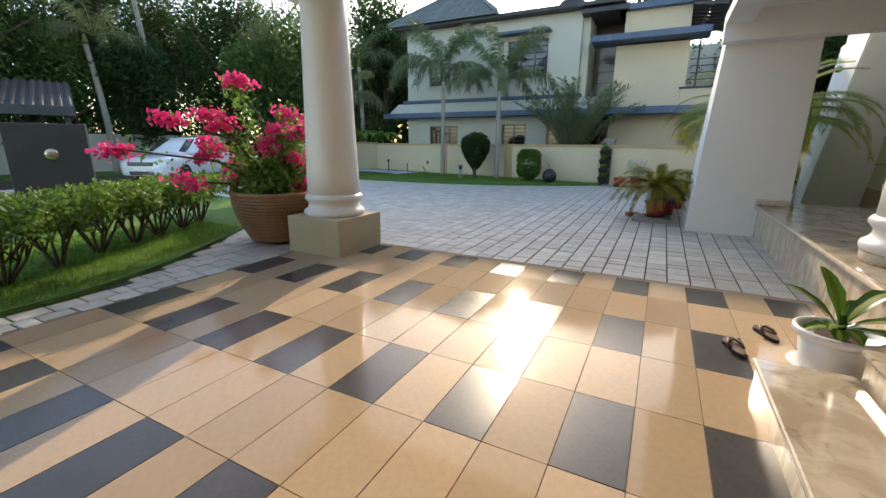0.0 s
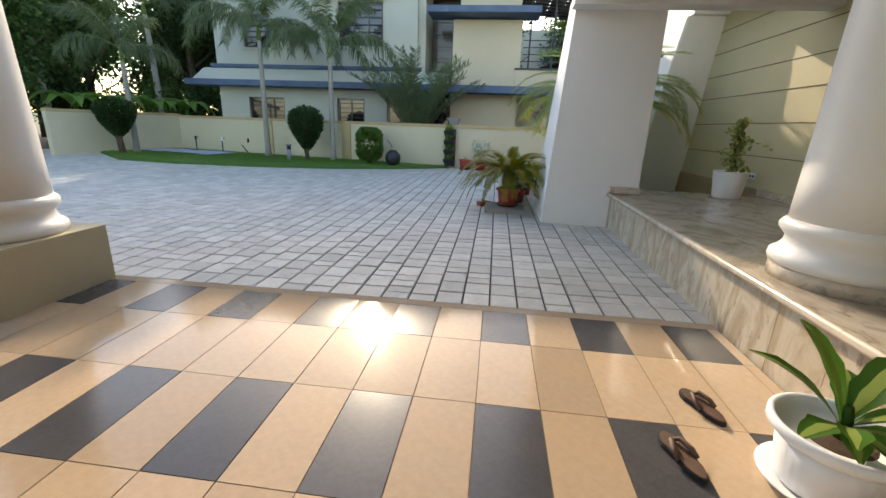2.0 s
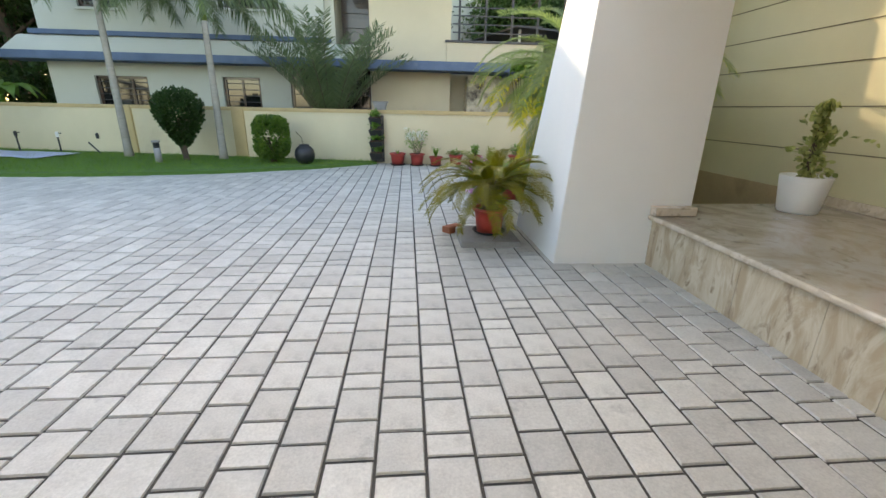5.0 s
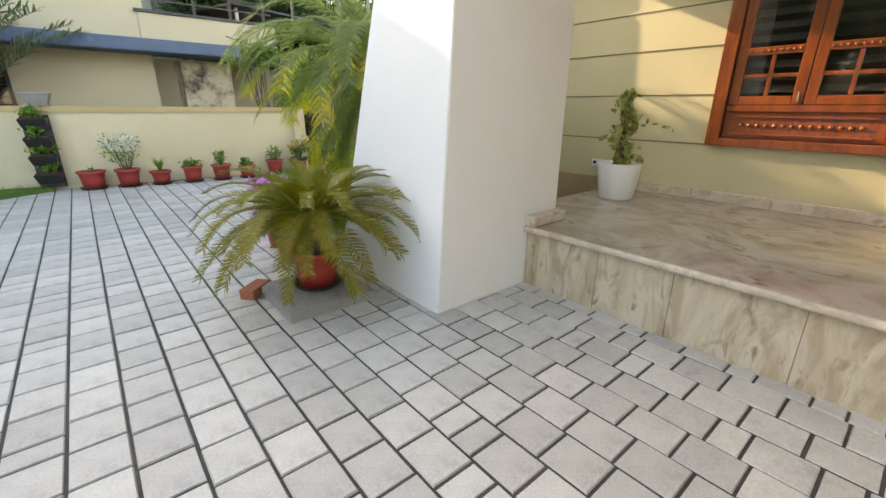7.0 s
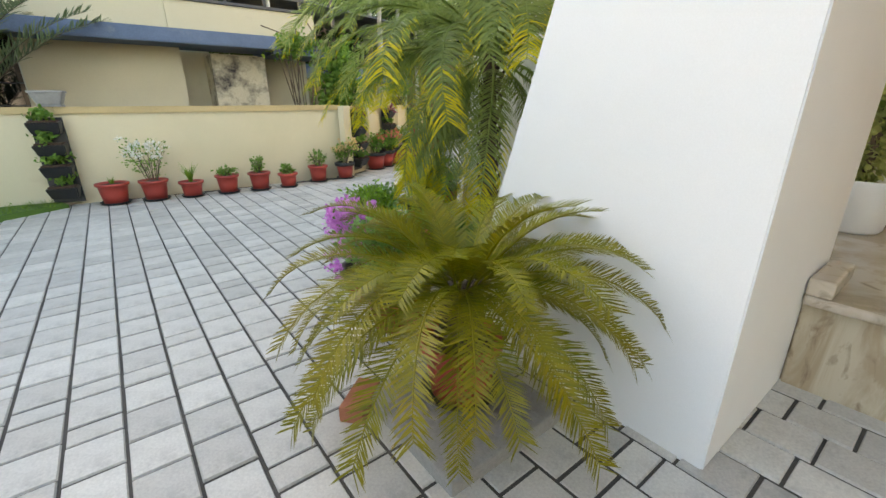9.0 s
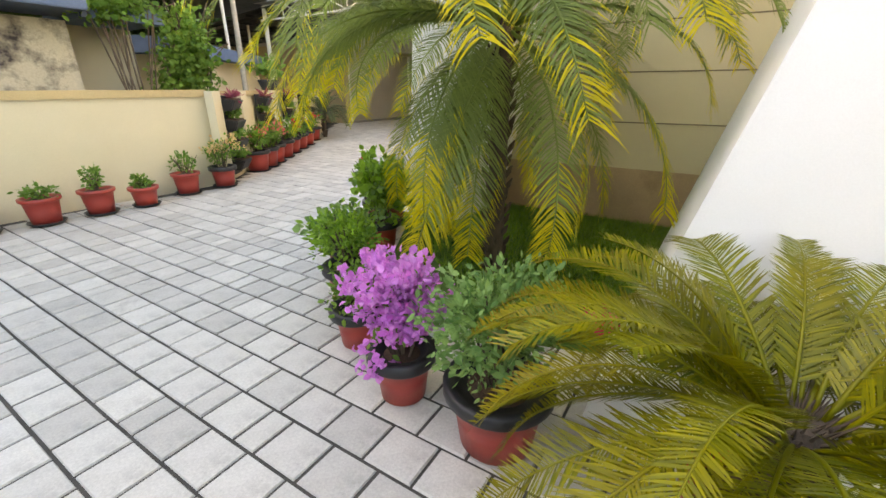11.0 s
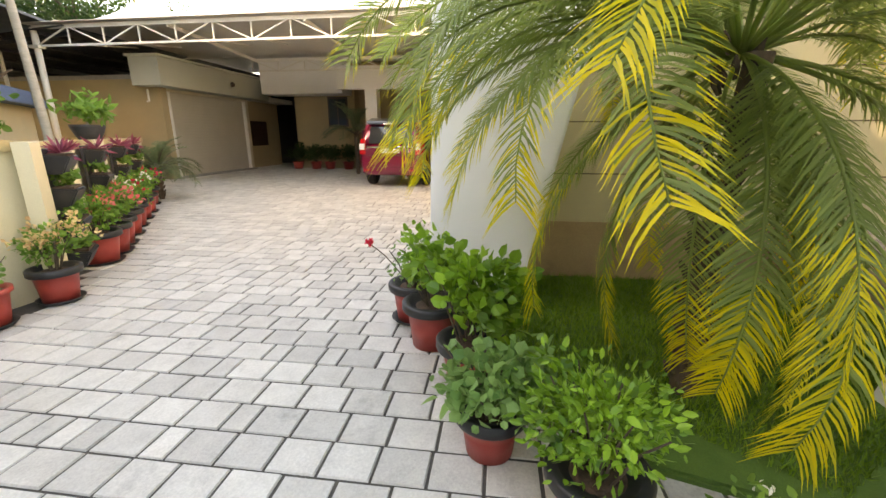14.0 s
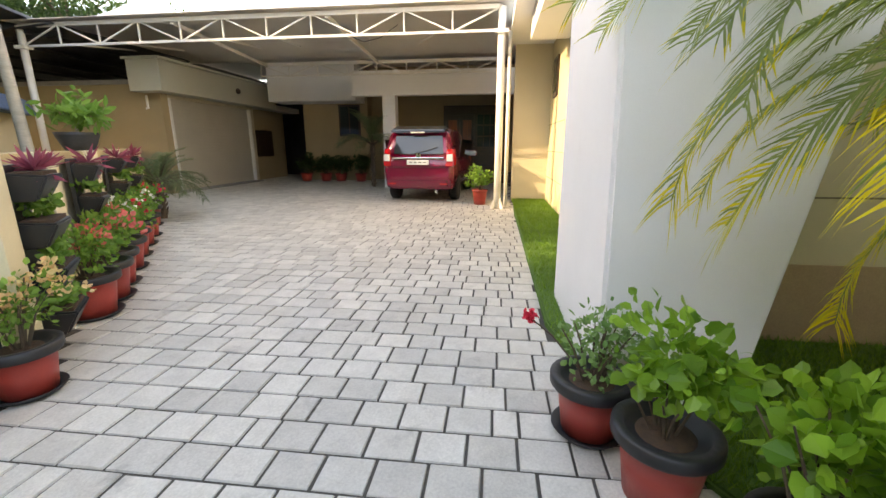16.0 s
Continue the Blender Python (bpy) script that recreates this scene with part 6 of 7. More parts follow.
part("window_frame", box(16.75, 17.95, 21.4, 21.46, 0.92, 1.95, 0.01), M_WOOD_DARK, st)
part("pane", box(16.85, 17.85, 21.385, 21.4, 1.0, 1.87), M_WOOD_DARK, st, "dark louvred panel")
structure("store_roof", box(16.3, 19.6, 20.9, 23.5, 2.76, 2.95), M_STEEL_WHITE, "pale thin store roof", "roof")
lean = thing("lean_to", "open lean-to with a dark sheet roof beside the garage", "shelter", at=(0, 0, 0))
part("roof", hexa([(9.6, 21.8, 3.98), (21.0, 21.8, 3.98), (21.0, 30.0, 3.3), (9.6, 30.0, 3.3)], [(9.6, 21.8, 4.0), (21.0, 21.8, 4.0), (21.0, 30.0, 3.32), (9.6, 30.0, 3.32)]), M_TIN, lean, "dark sheet metal roof")
for k in range(7):
    part("purlin", beam((9.7, 22.6 + 1.15 * k, 3.86 - 0.0954 * k), (20.9, 22.6 + 1.15 * k, 3.86 - 0.0954 * k), 0.06, 0.08), M_TIN, lean)
for x in (9.9, 15.0, 20.5):
    part("post", box(x - 0.05, x + 0.05, 29.6, 29.7, -0.1, 3.34), M_TIN, lean)
    part("rafter", beam((x, 21.9, 3.86), (x, 29.9, 3.2), 0.06, 0.1), M_TIN, lean)
structure("lean_to_wall", box(9.6, 21.0, 29.9, 30.1, -0.1, 3.3), M_HOUSE_WARM, "shaded wall at the back of the lean-to", "wall")
# Added to close the passage; the dark metal colour stands for its shade.
structure("passage_side", box(19.1, 21.4, 23.6, 23.8, -0.1, 3.6), M_TIN, "added passage side wall, coloured dark for shade", "wall")
structure("passage_end", box(21.2, 21.4, 19.5, 23.6, -0.1, 3.6), M_TIN, "added passage end, coloured dark for shade", "wall")
structure("passage_roof", box(17.25, 21.4, 19.5, 23.8, 3.6, 3.7), M_TIN, "added cover that keeps sky out of a passage", "roof")
structure("store_end", box(18.9, 19.1, 21.7, 23.6, -0.1, 3.6), M_REAR, "shaded end wall of the store", "wall")

# ---------------------------------------------------------------- rear house porch behind the car
PX = 17.0
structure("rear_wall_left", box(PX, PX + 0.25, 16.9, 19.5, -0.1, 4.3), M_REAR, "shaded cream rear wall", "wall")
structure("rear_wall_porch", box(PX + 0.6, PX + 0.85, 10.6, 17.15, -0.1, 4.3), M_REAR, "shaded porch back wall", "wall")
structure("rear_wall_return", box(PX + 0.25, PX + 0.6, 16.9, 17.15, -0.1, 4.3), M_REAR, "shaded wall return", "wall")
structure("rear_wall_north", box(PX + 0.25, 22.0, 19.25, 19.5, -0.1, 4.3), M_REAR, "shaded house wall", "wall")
structure("rear_beam_porch", box(14.2, 14.5, 10.6, 16.55, 2.88, 3.62), M_WHITE, "white beam over the car porch", "beam")
structure("rear_beam_wing", box(15.9, 17.0, 17.0, 20.3, 2.92, 4.15), M_WHITE, "white fascia of the rear wing", "beam")
structure("rear_porch_ceiling", box(14.5, PX + 0.6, 10.6, 16.55, 3.3, 3.62), M_WHITE, "white porch ceiling", "ceiling")
structure("rear_pier", box(14.2, 14.62, 15.15, 15.57, -0.1, 2.88, 0.01), M_WHITE, "white square porch pier", "pier")
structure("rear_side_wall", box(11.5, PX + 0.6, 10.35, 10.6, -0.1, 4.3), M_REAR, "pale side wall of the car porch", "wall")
# The next two roofs are added to keep sun and sky off the carport.
structure("rear_roof", box(13.4, 20.0, 10.35, 23.6, 4.3, 4.5), M_WHITE, "added flat roof keeping sun off the rear porch", "roof")
structure("link_roof", box(13.8, 17.2, 16.6, 20.7, 4.16, 4.28), M_CANOPY, "added pale sheet roof shading the gap behind the canopy", "roof")
structure("rear_steps", box(16.2, PX + 0.6, 11.2, 14.2, -0.1, 0.32, 0.01), M_DARK_STONE, "dark stone porch steps", "step")
dr = tagged(new("door_1"), "dark carved teak double door with side glass", "door", kind="structure")
part("door_frame", box(PX + 0.52, PX + 0.6, 11.6, 14.0, 0.32, 2.85, 0.01), M_WOOD_DARK, dr)
for k in range(2):
    lf = part("door_leaf", box(PX + 0.47, PX + 0.52, 12.8 + k * 0.56, 13.34 + k * 0.56, 0.36, 2.5, 0.01), M_WOOD_DARK, dr)
    part("door_panel", box(PX + 0.45, PX + 0.47, 12.9 + k * 0.56, 13.24 + k * 0.56, 0.6, 1.3, 0.01), M_WOOD, lf)
    part("door_panel", box(PX + 0.45, PX + 0.47, 12.9 + k * 0.56, 13.24 + k * 0.56, 1.5, 2.3, 0.01), M_WOOD, lf)
    part("handle", tube([(PX + 0.44, 13.3 + k * 0.1, 1.25), (PX + 0.42, 13.3 + k * 0.1, 1.35), (PX + 0.44, 13.3 + k * 0.1, 1.45)], 0.012, 6), M_BRASS, lf)
for k in range(4):
    for j in range(3):
        part("pane", box(PX + 0.5, PX + 0.515, 11.7 + 0.25 * k, 11.92 + 0.25 * k, 1.3 + 0.42 * j, 1.66 + 0.42 * j), M_GLASS, dr)
w3 = tagged(new("window_3"), "dark brown rear window under the fascia", "window", kind="structure")
part("window_frame", box(PX - 0.05, PX + 0.02, 17.2, 18.05, 1.7, 2.88, 0.01), M_WOOD_DARK, w3)
for k in range(2):
    part("pane", box(PX - 0.065, PX - 0.052, 17.27 + k * 0.38, 17.6 + k * 0.38, 1.78, 2.8), M_GLASS, w3)
for i, y in enumerate((19.3, 18.5, 17.9, 17.1)):
    bush("dark clipped shrub in a terracotta pot by the rear wall", (16.45, y, 0), 520 + i, L_TREE, 0.5, 0.75, 1100, 0.08, r=0.22, h=0.3, saucer=False)
date_palm((14.4, 16.0, 0), 1.35, 1.35, "potted palm by the porch pier", 65, ((5, "up", 15), (4, "up_two", 25), (6, "arch", 0), (8, "arch_three", 0)), yellow=False, leaflet=0.34, count=60, trunk_r=0.05, far=True, name="potted_palm")
bush("leafy plant in a red pot at the canopy post", (10.35, 12.3, 0), 530, L_SHRUB, 0.28, 0.5, 300, 0.1, r=0.17, h=0.34, saucer=False)

# ---------------------------------------------------------------- steel canopy
can = thing("canopy", "white steel truss car canopy with a tent roof", "canopy", at=(0, 0, 0))
CX0, CX1, CY0, CY1, CZ0, CZ1 = 9.72, 13.6, 11.9, 22.75, 3.55, 3.98


def truss(x, y0, y1, z0, z1, n, t=0.05):
    part("top_chord", beam((x, y0, z1), (x, y1, z1), t * 1.5, t * 1.7), M_STEEL_WHITE, can)
    part("bottom_chord", beam((x, y0, z0), (x, y1, z0), t, t), M_STEEL_WHITE, can)
    for i in range(n):
        a, b = y0 + (y1 - y0) * i / n, y0 + (y1 - y0) * (i + 1) / n
        za, zb = (z0, z1) if i % 2 else (z1, z0)
        part("diagonal", beam((x, a, za), (x, b, zb), t * 0.6, t * 0.6), M_STEEL_WHITE, can)
        part("upright", beam((x, b, z0), (x, b, z1), t * 0.6, t * 0.6), M_STEEL_WHITE, can)


truss(CX0, CY0, CY1, CZ0, CZ1, 11)
truss(CX1, CY0, 19.2, 3.42, 3.75, 8)
for y in (11.92, 15.5, 19.0):
    part("rafter", beam((CX0, y, CZ1 - 0.05), (CX1, y, 3.72), 0.06, 0.08), M_STEEL_WHITE, can)
for y in (13.2, 14.6, 16.6, 17.8, 20.2, 21.4):
    part("brace", beam((CX0, y, CZ0), (CX1 - 0.8, y + 0.9, 4.05), 0.035, 0.035), M_STEEL_WHITE, can)
for x, y in ((CX0, CY0), (CX0, CY1)):
    part("post", tube([(x, y, -0.03), (x, y, CZ1)], 0.075, 14), M_STEEL_WHITE, can, "", True)
    for k in range(4):
        a = k * math.pi / 2 + 0.78
        part("gusset", hexa([(x - 0.004 + 0.05 * math.cos(a), y - 0.004 + 0.05 * math.sin(a), -0.02), (x + 0.2 * math.cos(a), y + 0.2 * math.sin(a), -0.02), (x + 0.2 * math.cos(a) + 0.008, y + 0.2 * math.sin(a) + 0.008, -0.02), (x + 0.008 + 0.05 * math.cos(a), y + 0.008 + 0.05 * math.sin(a), -0.02)], [(x + 0.05 * math.cos(a), y + 0.05 * math.sin(a), 0.25), (x + 0.07 * math.cos(a), y + 0.07 * math.sin(a), 0.25), (x + 0.078 * math.cos(a), y + 0.07 * math.sin(a) + 0.008, 0.25), (x + 0.058 * math.cos(a), y + 0.05 * math.sin(a) + 0.008, 0.25)]), M_STEEL_WHITE, can)
    part("capital", box(x - 0.1, x + 0.1, y - 0.14, y + 0.14, CZ0 - 0.06, CZ0 + 0.02, 0.01), M_STEEL_WHITE, can)
bm = bmesh.new()
NX, NYY = 16, 48
grid = []
for i in range(NX + 1):
    line = []
    for j in range(NYY + 1):
        u, v = i / NX, j / NYY
        y = CY0 - 0.25 + (CY1 + 0.5 - CY0) * v
        cell = (v * 3) % 1.0
        peak = max(0.0, 1 - math.hypot((u - 0.5) * 2, (cell - 0.5) * 2)) ** 1.6
        line.append(bm.verts.new((CX0 - 0.2 + (CX1 + 0.8 - CX0) * u, y, 4.05 + 0.1 * math.sin(math.pi * u) + 1.15 * peak - (0.25 * max(0, u - 0.6)))))
    grid.append(line)
for i in range(NX):
    for j in range(NYY):
        bm.faces.new((grid[i][j], grid[i + 1][j], grid[i + 1][j + 1], grid[i][j + 1]))
r = bmesh.ops.extrude_face_region(bm, geom=bm.faces[:])
for v in [g for g in r["geom"] if isinstance(g, bmesh.types.BMVert)]:
    v.co.z += 0.012
part("tent_roof", bm, M_CANOPY, can, "white peaked fabric roof", True)
part("downpipe", tube([(9.98, 11.72, -0.03), (9.98, 11.72, 3.6)], 0.04, 10), M_STEEL_WHITE, can, "white drain pipe", True)
part("cable", tube([(10.6, 14.2, 3.95), (10.6, 14.6, 3.7), (10.6, 15.0, 3.62), (10.6, 15.4, 3.8)], 0.008, 5), M_POT_BLACK, can, "loose black cable")

# windows high on the flank wall
for i, (x0, x1, z0, z1) in enumerate(((10.0, 10.6, 2.35, 3.15), (7.0, 7.7, 2.9, 3.4))):
    w = tagged(new(f"window_{4 + i}"), "small dark brown flank window", "window", kind="structure")
    part("window_frame", box(x0, x1, 10.7, 10.74, z0, z1, 0.01), M_WOOD_DARK, w)
    part("pane", box(x0 + 0.08, x1 - 0.08, 10.74, 10.75, z0 + 0.08, z1 - 0.08), M_GLASS_DARK, w)
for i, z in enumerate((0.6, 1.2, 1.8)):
    structure(f"flank_groove_{i + 1}", box(4.25, 11.19, 10.698, 10.706, z - 0.006, z + 0.006), M_GROOVE_SHADE, "narrow shadow groove in the plaster", "groove")

# ---------------------------------------------------------------- cars
def loft(sections):
    """A closed body from cross-sections, each a list of points."""
    n = len(sections[0])
    verts = [p for s in sections for p in s]
    faces = [tuple(range(n))[::-1], tuple(range((len(sections) - 1) * n, len(sections) * n))]
    for k in range(len(sections) - 1):
        for i in range(n):
            j = (i + 1) % n
            faces.append((k * n + i, k * n + j, (k + 1) * n + j, (k + 1) * n + i))
    return verts, faces


def ring(x, hw, z0, z1, crown=0.04, tuck=0.06):
    """A rounded body section at x, of half width hw."""
    h = z1 - z0
    half = [(hw - tuck - 0.1, z0), (hw - tuck, z0 + 0.03), (hw - 0.02, z0 + h * 0.3), (hw, z0 + h * 0.55), (hw - 0.02, z0 + h * 0.85), (hw - 0.08, z1 - 0.01), (hw * 0.55, z1 + crown * 0.7), (0.0, z1 + crown)]
    left = [(-y, z) for y, z in half[:-1]]
    return [(x, y, z) for y, z in half] + [(x, y, z) for y, z in left[::-1]]


def cabin(x, hwb, hwt, z0, z1):
    half = [(hwb, z0), (hwb - 0.01, z0 + 0.02), (hwt + 0.03, z1 - 0.08), (hwt - 0.05, z1 - 0.01), (hwt * 0.5, z1 + 0.025), (0, z1 + 0.035)]
    left = [(-y, z) for y, z in half[:-1]]
    return [(x, y, z) for y, z in half] + [(x, y, z) for y, z in left[::-1]]


def wheel(car, x, y, r, w):
    p = part("wheel", lathe([(r * 0.62, -w / 2), (r * 0.9, -w / 2), (r, -w / 2 + 0.03), (r, w / 2 - 0.03), (r * 0.9, w / 2), (r * 0.62, w / 2)], 28), M_RUBBER, car, "black tyre", True)
    p.matrix_basis = pose(x, y, r, 90, 0, 0)
    q = part("rim", lathe([(0, -w * 0.35), (r * 0.62, -w * 0.45), (r * 0.64, w * 0.45), (r * 0.5, w * 0.3), (0.08, w * 0.42), (0, w * 0.42)], 20), M_CHROME, p, "silver wheel rim", True)
    for k in range(5):
        a = k * 1.2566
        part("spoke", beam((0, 0, w * 0.4), (r * 0.58 * math.cos(a), r * 0.58 * math.sin(a), w * 0.42), 0.05, 0.03), M_CHROME, p)
        part("spoke", beam((0, 0, -w * 0.4), (r * 0.58 * math.cos(a), r * 0.58 * math.sin(a), -w * 0.42), 0.05, 0.03), M_CHROME, p)
    return q


# red people carrier, its tail at local x = 0, nose towards +x
van = thing("people_carrier", "deep red people carrier parked tail outwards", "car", at=(10.45, 13.77, -0.004), turn=-3)
part("body", loft([ring(0.02, 0.72, 0.42, 0.98), ring(0.06, 0.83, 0.34, 1.06), ring(0.25, 0.87, 0.3, 1.1), ring(0.9, 0.885, 0.27, 1.08), ring(2.4, 0.885, 0.27, 1.05), ring(3.3, 0.88, 0.27, 1.04), ring(4.2, 0.84, 0.3, 0.92), ring(4.5, 0.72, 0.36, 0.78), ring(4.58, 0.6, 0.42, 0.68)]), M_CAR_RED, van, "", True)
part("cabin", loft([cabin(0.1, 0.84, 0.7, 1.06, 1.22), cabin(0.22, 0.84, 0.68, 1.06, 1.66), cabin(0.5, 0.85, 0.67, 1.06, 1.74), cabin(1.8, 0.85, 0.68, 1.04, 1.76), cabin(2.7, 0.85, 0.66, 1.04, 1.68), cabin(3.55, 0.83, 0.7, 1.0, 1.1)]), M_CAR_RED, van, "", True)
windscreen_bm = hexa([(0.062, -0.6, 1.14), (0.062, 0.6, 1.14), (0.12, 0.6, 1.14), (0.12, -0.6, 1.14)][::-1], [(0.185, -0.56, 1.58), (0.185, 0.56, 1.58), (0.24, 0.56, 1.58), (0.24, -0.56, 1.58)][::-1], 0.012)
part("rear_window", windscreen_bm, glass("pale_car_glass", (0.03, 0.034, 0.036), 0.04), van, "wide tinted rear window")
part("spoiler", hexa([(0.03, -0.66, 1.63), (0.42, -0.66, 1.66), (0.42, 0.66, 1.66), (0.03, 0.66, 1.63)], [(0.05, -0.64, 1.7), (0.45, -0.64, 1.8), (0.45, 0.64, 1.8), (0.05, 0.64, 1.7)], 0.03), M_GLASS_DARK, van, "dark roof spoiler")
part("brake_light", box(0.025, 0.06, -0.16, 0.16, 1.62, 1.65, 0.006), M_LAMP_CLEAR, van)
part("garnish", box(-0.035, 0.05, -0.62, 0.62, 1.03, 1.075, 0.012), M_CHROME, van, "chrome strip over the number plate")
part("badge", lathe([(0, 0), (0.06, 0), (0.05, 0.012), (0, 0.014)], 16), M_CHROME, van, "plain oval badge").matrix_basis = pose(0.03, 0, 1.115, 0, -90, 0)
pl = part("number_plate", box(-0.02, 0.06, -0.26, 0.26, 0.9, 1.01, 0.006), M_PLATE, van, "white number plate")
for k in range(4):
    part("plate_mark", box(-0.024, -0.02, -0.2 + 0.11 * k, -0.13 + 0.11 * k, 0.945, 0.968), M_DARK_STONE, pl)
for s in (-1, 1):
    part("tail_light", hexa(*( [[(-0.005, s * 0.66, 0.86), (0.0, s * 0.84, 0.86), (0.24, s * 0.885, 0.9), (0.16, s * 0.66, 0.9)], [(0.05, s * 0.68, 1.26), (0.09, s * 0.83, 1.26), (0.3, s * 0.87, 1.26), (0.2, s * 0.68, 1.26)]] if s > 0 else [[(-0.005, -0.66, 0.86), (0.16, -0.66, 0.9), (0.24, -0.885, 0.9), (0.0, -0.84, 0.86)], [(0.05, -0.68, 1.26), (0.2, -0.68, 1.26), (0.3, -0.87, 1.26), (0.09, -0.83, 1.26)]] ), 0.012), M_LAMP_RED, van, "red tail lamp")
    part("reversing_lamp", box(-0.012, 0.05, s * 0.76 - 0.07, s * 0.76 + 0.07, 0.98, 1.14, 0.012), M_LAMP_CLEAR, van, "clear lamp lens")
    part("side_window", box(0.55, 3.0, s * 0.79 - 0.012, s * 0.79 + 0.012, 1.16, 1.58, 0.006), M_GLASS_DARK, van, "dark side window").rotation_euler = (radians(s * -6), 0, 0)
    mr = part("mirror", box(2.95, 3.12, s * 1.0 - 0.11, s * 1.0 + 0.11, 1.04, 1.2, 0.03), M_CAR_RED, van, "wing mirror")
    part("mirror_glass", box(2.93, 2.95, s * 1.0 - 0.09, s * 1.0 + 0.09, 1.06, 1.18), M_CHROME, mr)
    part("reflector", box(-0.06, -0.02, s * 0.62 - 0.09, s * 0.62 + 0.09, 0.44, 0.48, 0.006), M_LAMP_RED, van)
    part("mud_flap", box(0.62, 0.64, s * 0.76 - 0.12, s * 0.76 + 0.12, 0.1, 0.34), M_RUBBER, van)
part("bumper", hexa([(0.0, -0.76, 0.33), (0.3, -0.885, 0.31), (0.3, 0.885, 0.31), (0.0, 0.76, 0.33)], [(-0.06, -0.74, 0.6), (0.32, -0.885, 0.66), (0.32, 0.885, 0.66), (-0.06, 0.74, 0.6)], 0.07), M_CAR_RED, van, "red rear bumper")
part("wiper", tube([(0.05, 0.1, 1.15), (0.07, -0.2, 1.22), (0.1, -0.45, 1.3)], 0.01, 5), M_RUBBER, van)
part("exhaust", tube([(0.1, -0.45, 0.3), (-0.06, -0.45, 0.28)], 0.035, 10), M_CHROME, van)
part("tailgate_seam", box(-0.012, 0.03, -0.66, 0.66, 0.84, 0.846), M_INK, van)
for x in (0.82, 3.55):
    for s in (-1, 1):
        wheel(van, x, s * 0.77, 0.33, 0.21)

# white saloon, its nose at local x = 0 towards -x
sal = thing("saloon_car", "white saloon car parked nose outwards on the drive", "car", at=(-14.4, 7.45, -0.004), turn=113)
part("body", loft([ring(-0.02, 0.6, 0.36, 0.62), ring(0.06, 0.76, 0.26, 0.72), ring(0.4, 0.85, 0.22, 0.82), ring(1.2, 0.87, 0.2, 0.93), ring(2.6, 0.87, 0.2, 0.95), ring(3.9, 0.86, 0.22, 1.0), ring(4.4, 0.78, 0.3, 0.98), ring(4.48, 0.66, 0.4, 0.9)]), M_CAR_WHITE, sal, "", True)
part("cabin", loft([cabin(1.15, 0.8, 0.72, 0.92, 0.96), cabin(1.95, 0.8, 0.6, 0.94, 1.42), cabin(2.6, 0.8, 0.6, 0.95, 1.47), cabin(3.3, 0.8, 0.6, 0.96, 1.42), cabin(4.0, 0.78, 0.7, 0.98, 1.04)]), M_CAR_WHITE, sal, "", True)
part("windscreen", hexa([(1.17, -0.68, 0.985), (1.17, 0.68, 0.985), (1.22, 0.68, 0.965), (1.22, -0.68, 0.965)][::-1], [(1.87, -0.56, 1.4), (1.87, 0.56, 1.4), (1.92, 0.56, 1.38), (1.92, -0.56, 1.38)][::-1], 0.008), M_GLASS, sal, "raked windscreen")
gr = part("grille", box(-0.04, 0.05, -0.42, 0.42, 0.56, 0.68, 0.02), M_TIN, sal, "dark front grille")
for k in range(3):
    part("grille_bar", box(-0.05, -0.038, -0.4, 0.4, 0.585 + 0.03 * k, 0.595 + 0.03 * k), M_CHROME, gr)
part("air_intake", box(-0.03, 0.06, -0.4, 0.4, 0.28, 0.4, 0.02), M_TIN, sal, "dark lower intake")
part("number_plate", box(-0.045, -0.025, -0.24, 0.24, 0.43, 0.53, 0.004), M_PLATE, sal)
for s in (-1, 1):
    part("headlight", hexa(*([[(0.0, s * 0.45, 0.6), (0.1, s * 0.77, 0.6), (0.3, s * 0.83, 0.66), (0.2, s * 0.45, 0.62)], [(0.06, s * 0.46, 0.71), (0.14, s * 0.76, 0.74), (0.5, s * 0.82, 0.8), (0.25, s * 0.46, 0.74)]] if s > 0 else [[(0.0, -0.45, 0.6), (0.2, -0.45, 0.62), (0.3, -0.83, 0.66), (0.1, -0.77, 0.6)], [(0.06, -0.46, 0.71), (0.25, -0.46, 0.74), (0.5, -0.82, 0.8), (0.14, -0.76, 0.74)]]), 0.01), M_LAMP_CLEAR, sal, "swept headlight")
    part("fog_lamp", lathe([(0, 0), (0.05, 0), (0.04, 0.02), (0, 0.02)], 12), M_LAMP_CLEAR, sal).matrix_basis = pose(0.03, s * 0.6, 0.36, 0, -90, 0)
    part("side_window", box(1.75, 3.6, s * 0.71 - 0.01, s * 0.71 + 0.01, 1.02, 1.36, 0.005), M_GLASS_DARK, sal).rotation_euler = (radians(s * -5), 0, 0)
    part("mirror", box(1.5, 1.62, s * 0.93 - 0.09, s * 0.93 + 0.09, 0.95, 1.07, 0.025), M_CAR_WHITE, sal)
for x in (0.85, 3.5):
    for s in (-1, 1):
        wheel(sal, x, s * 0.77, 0.31, 0.2)

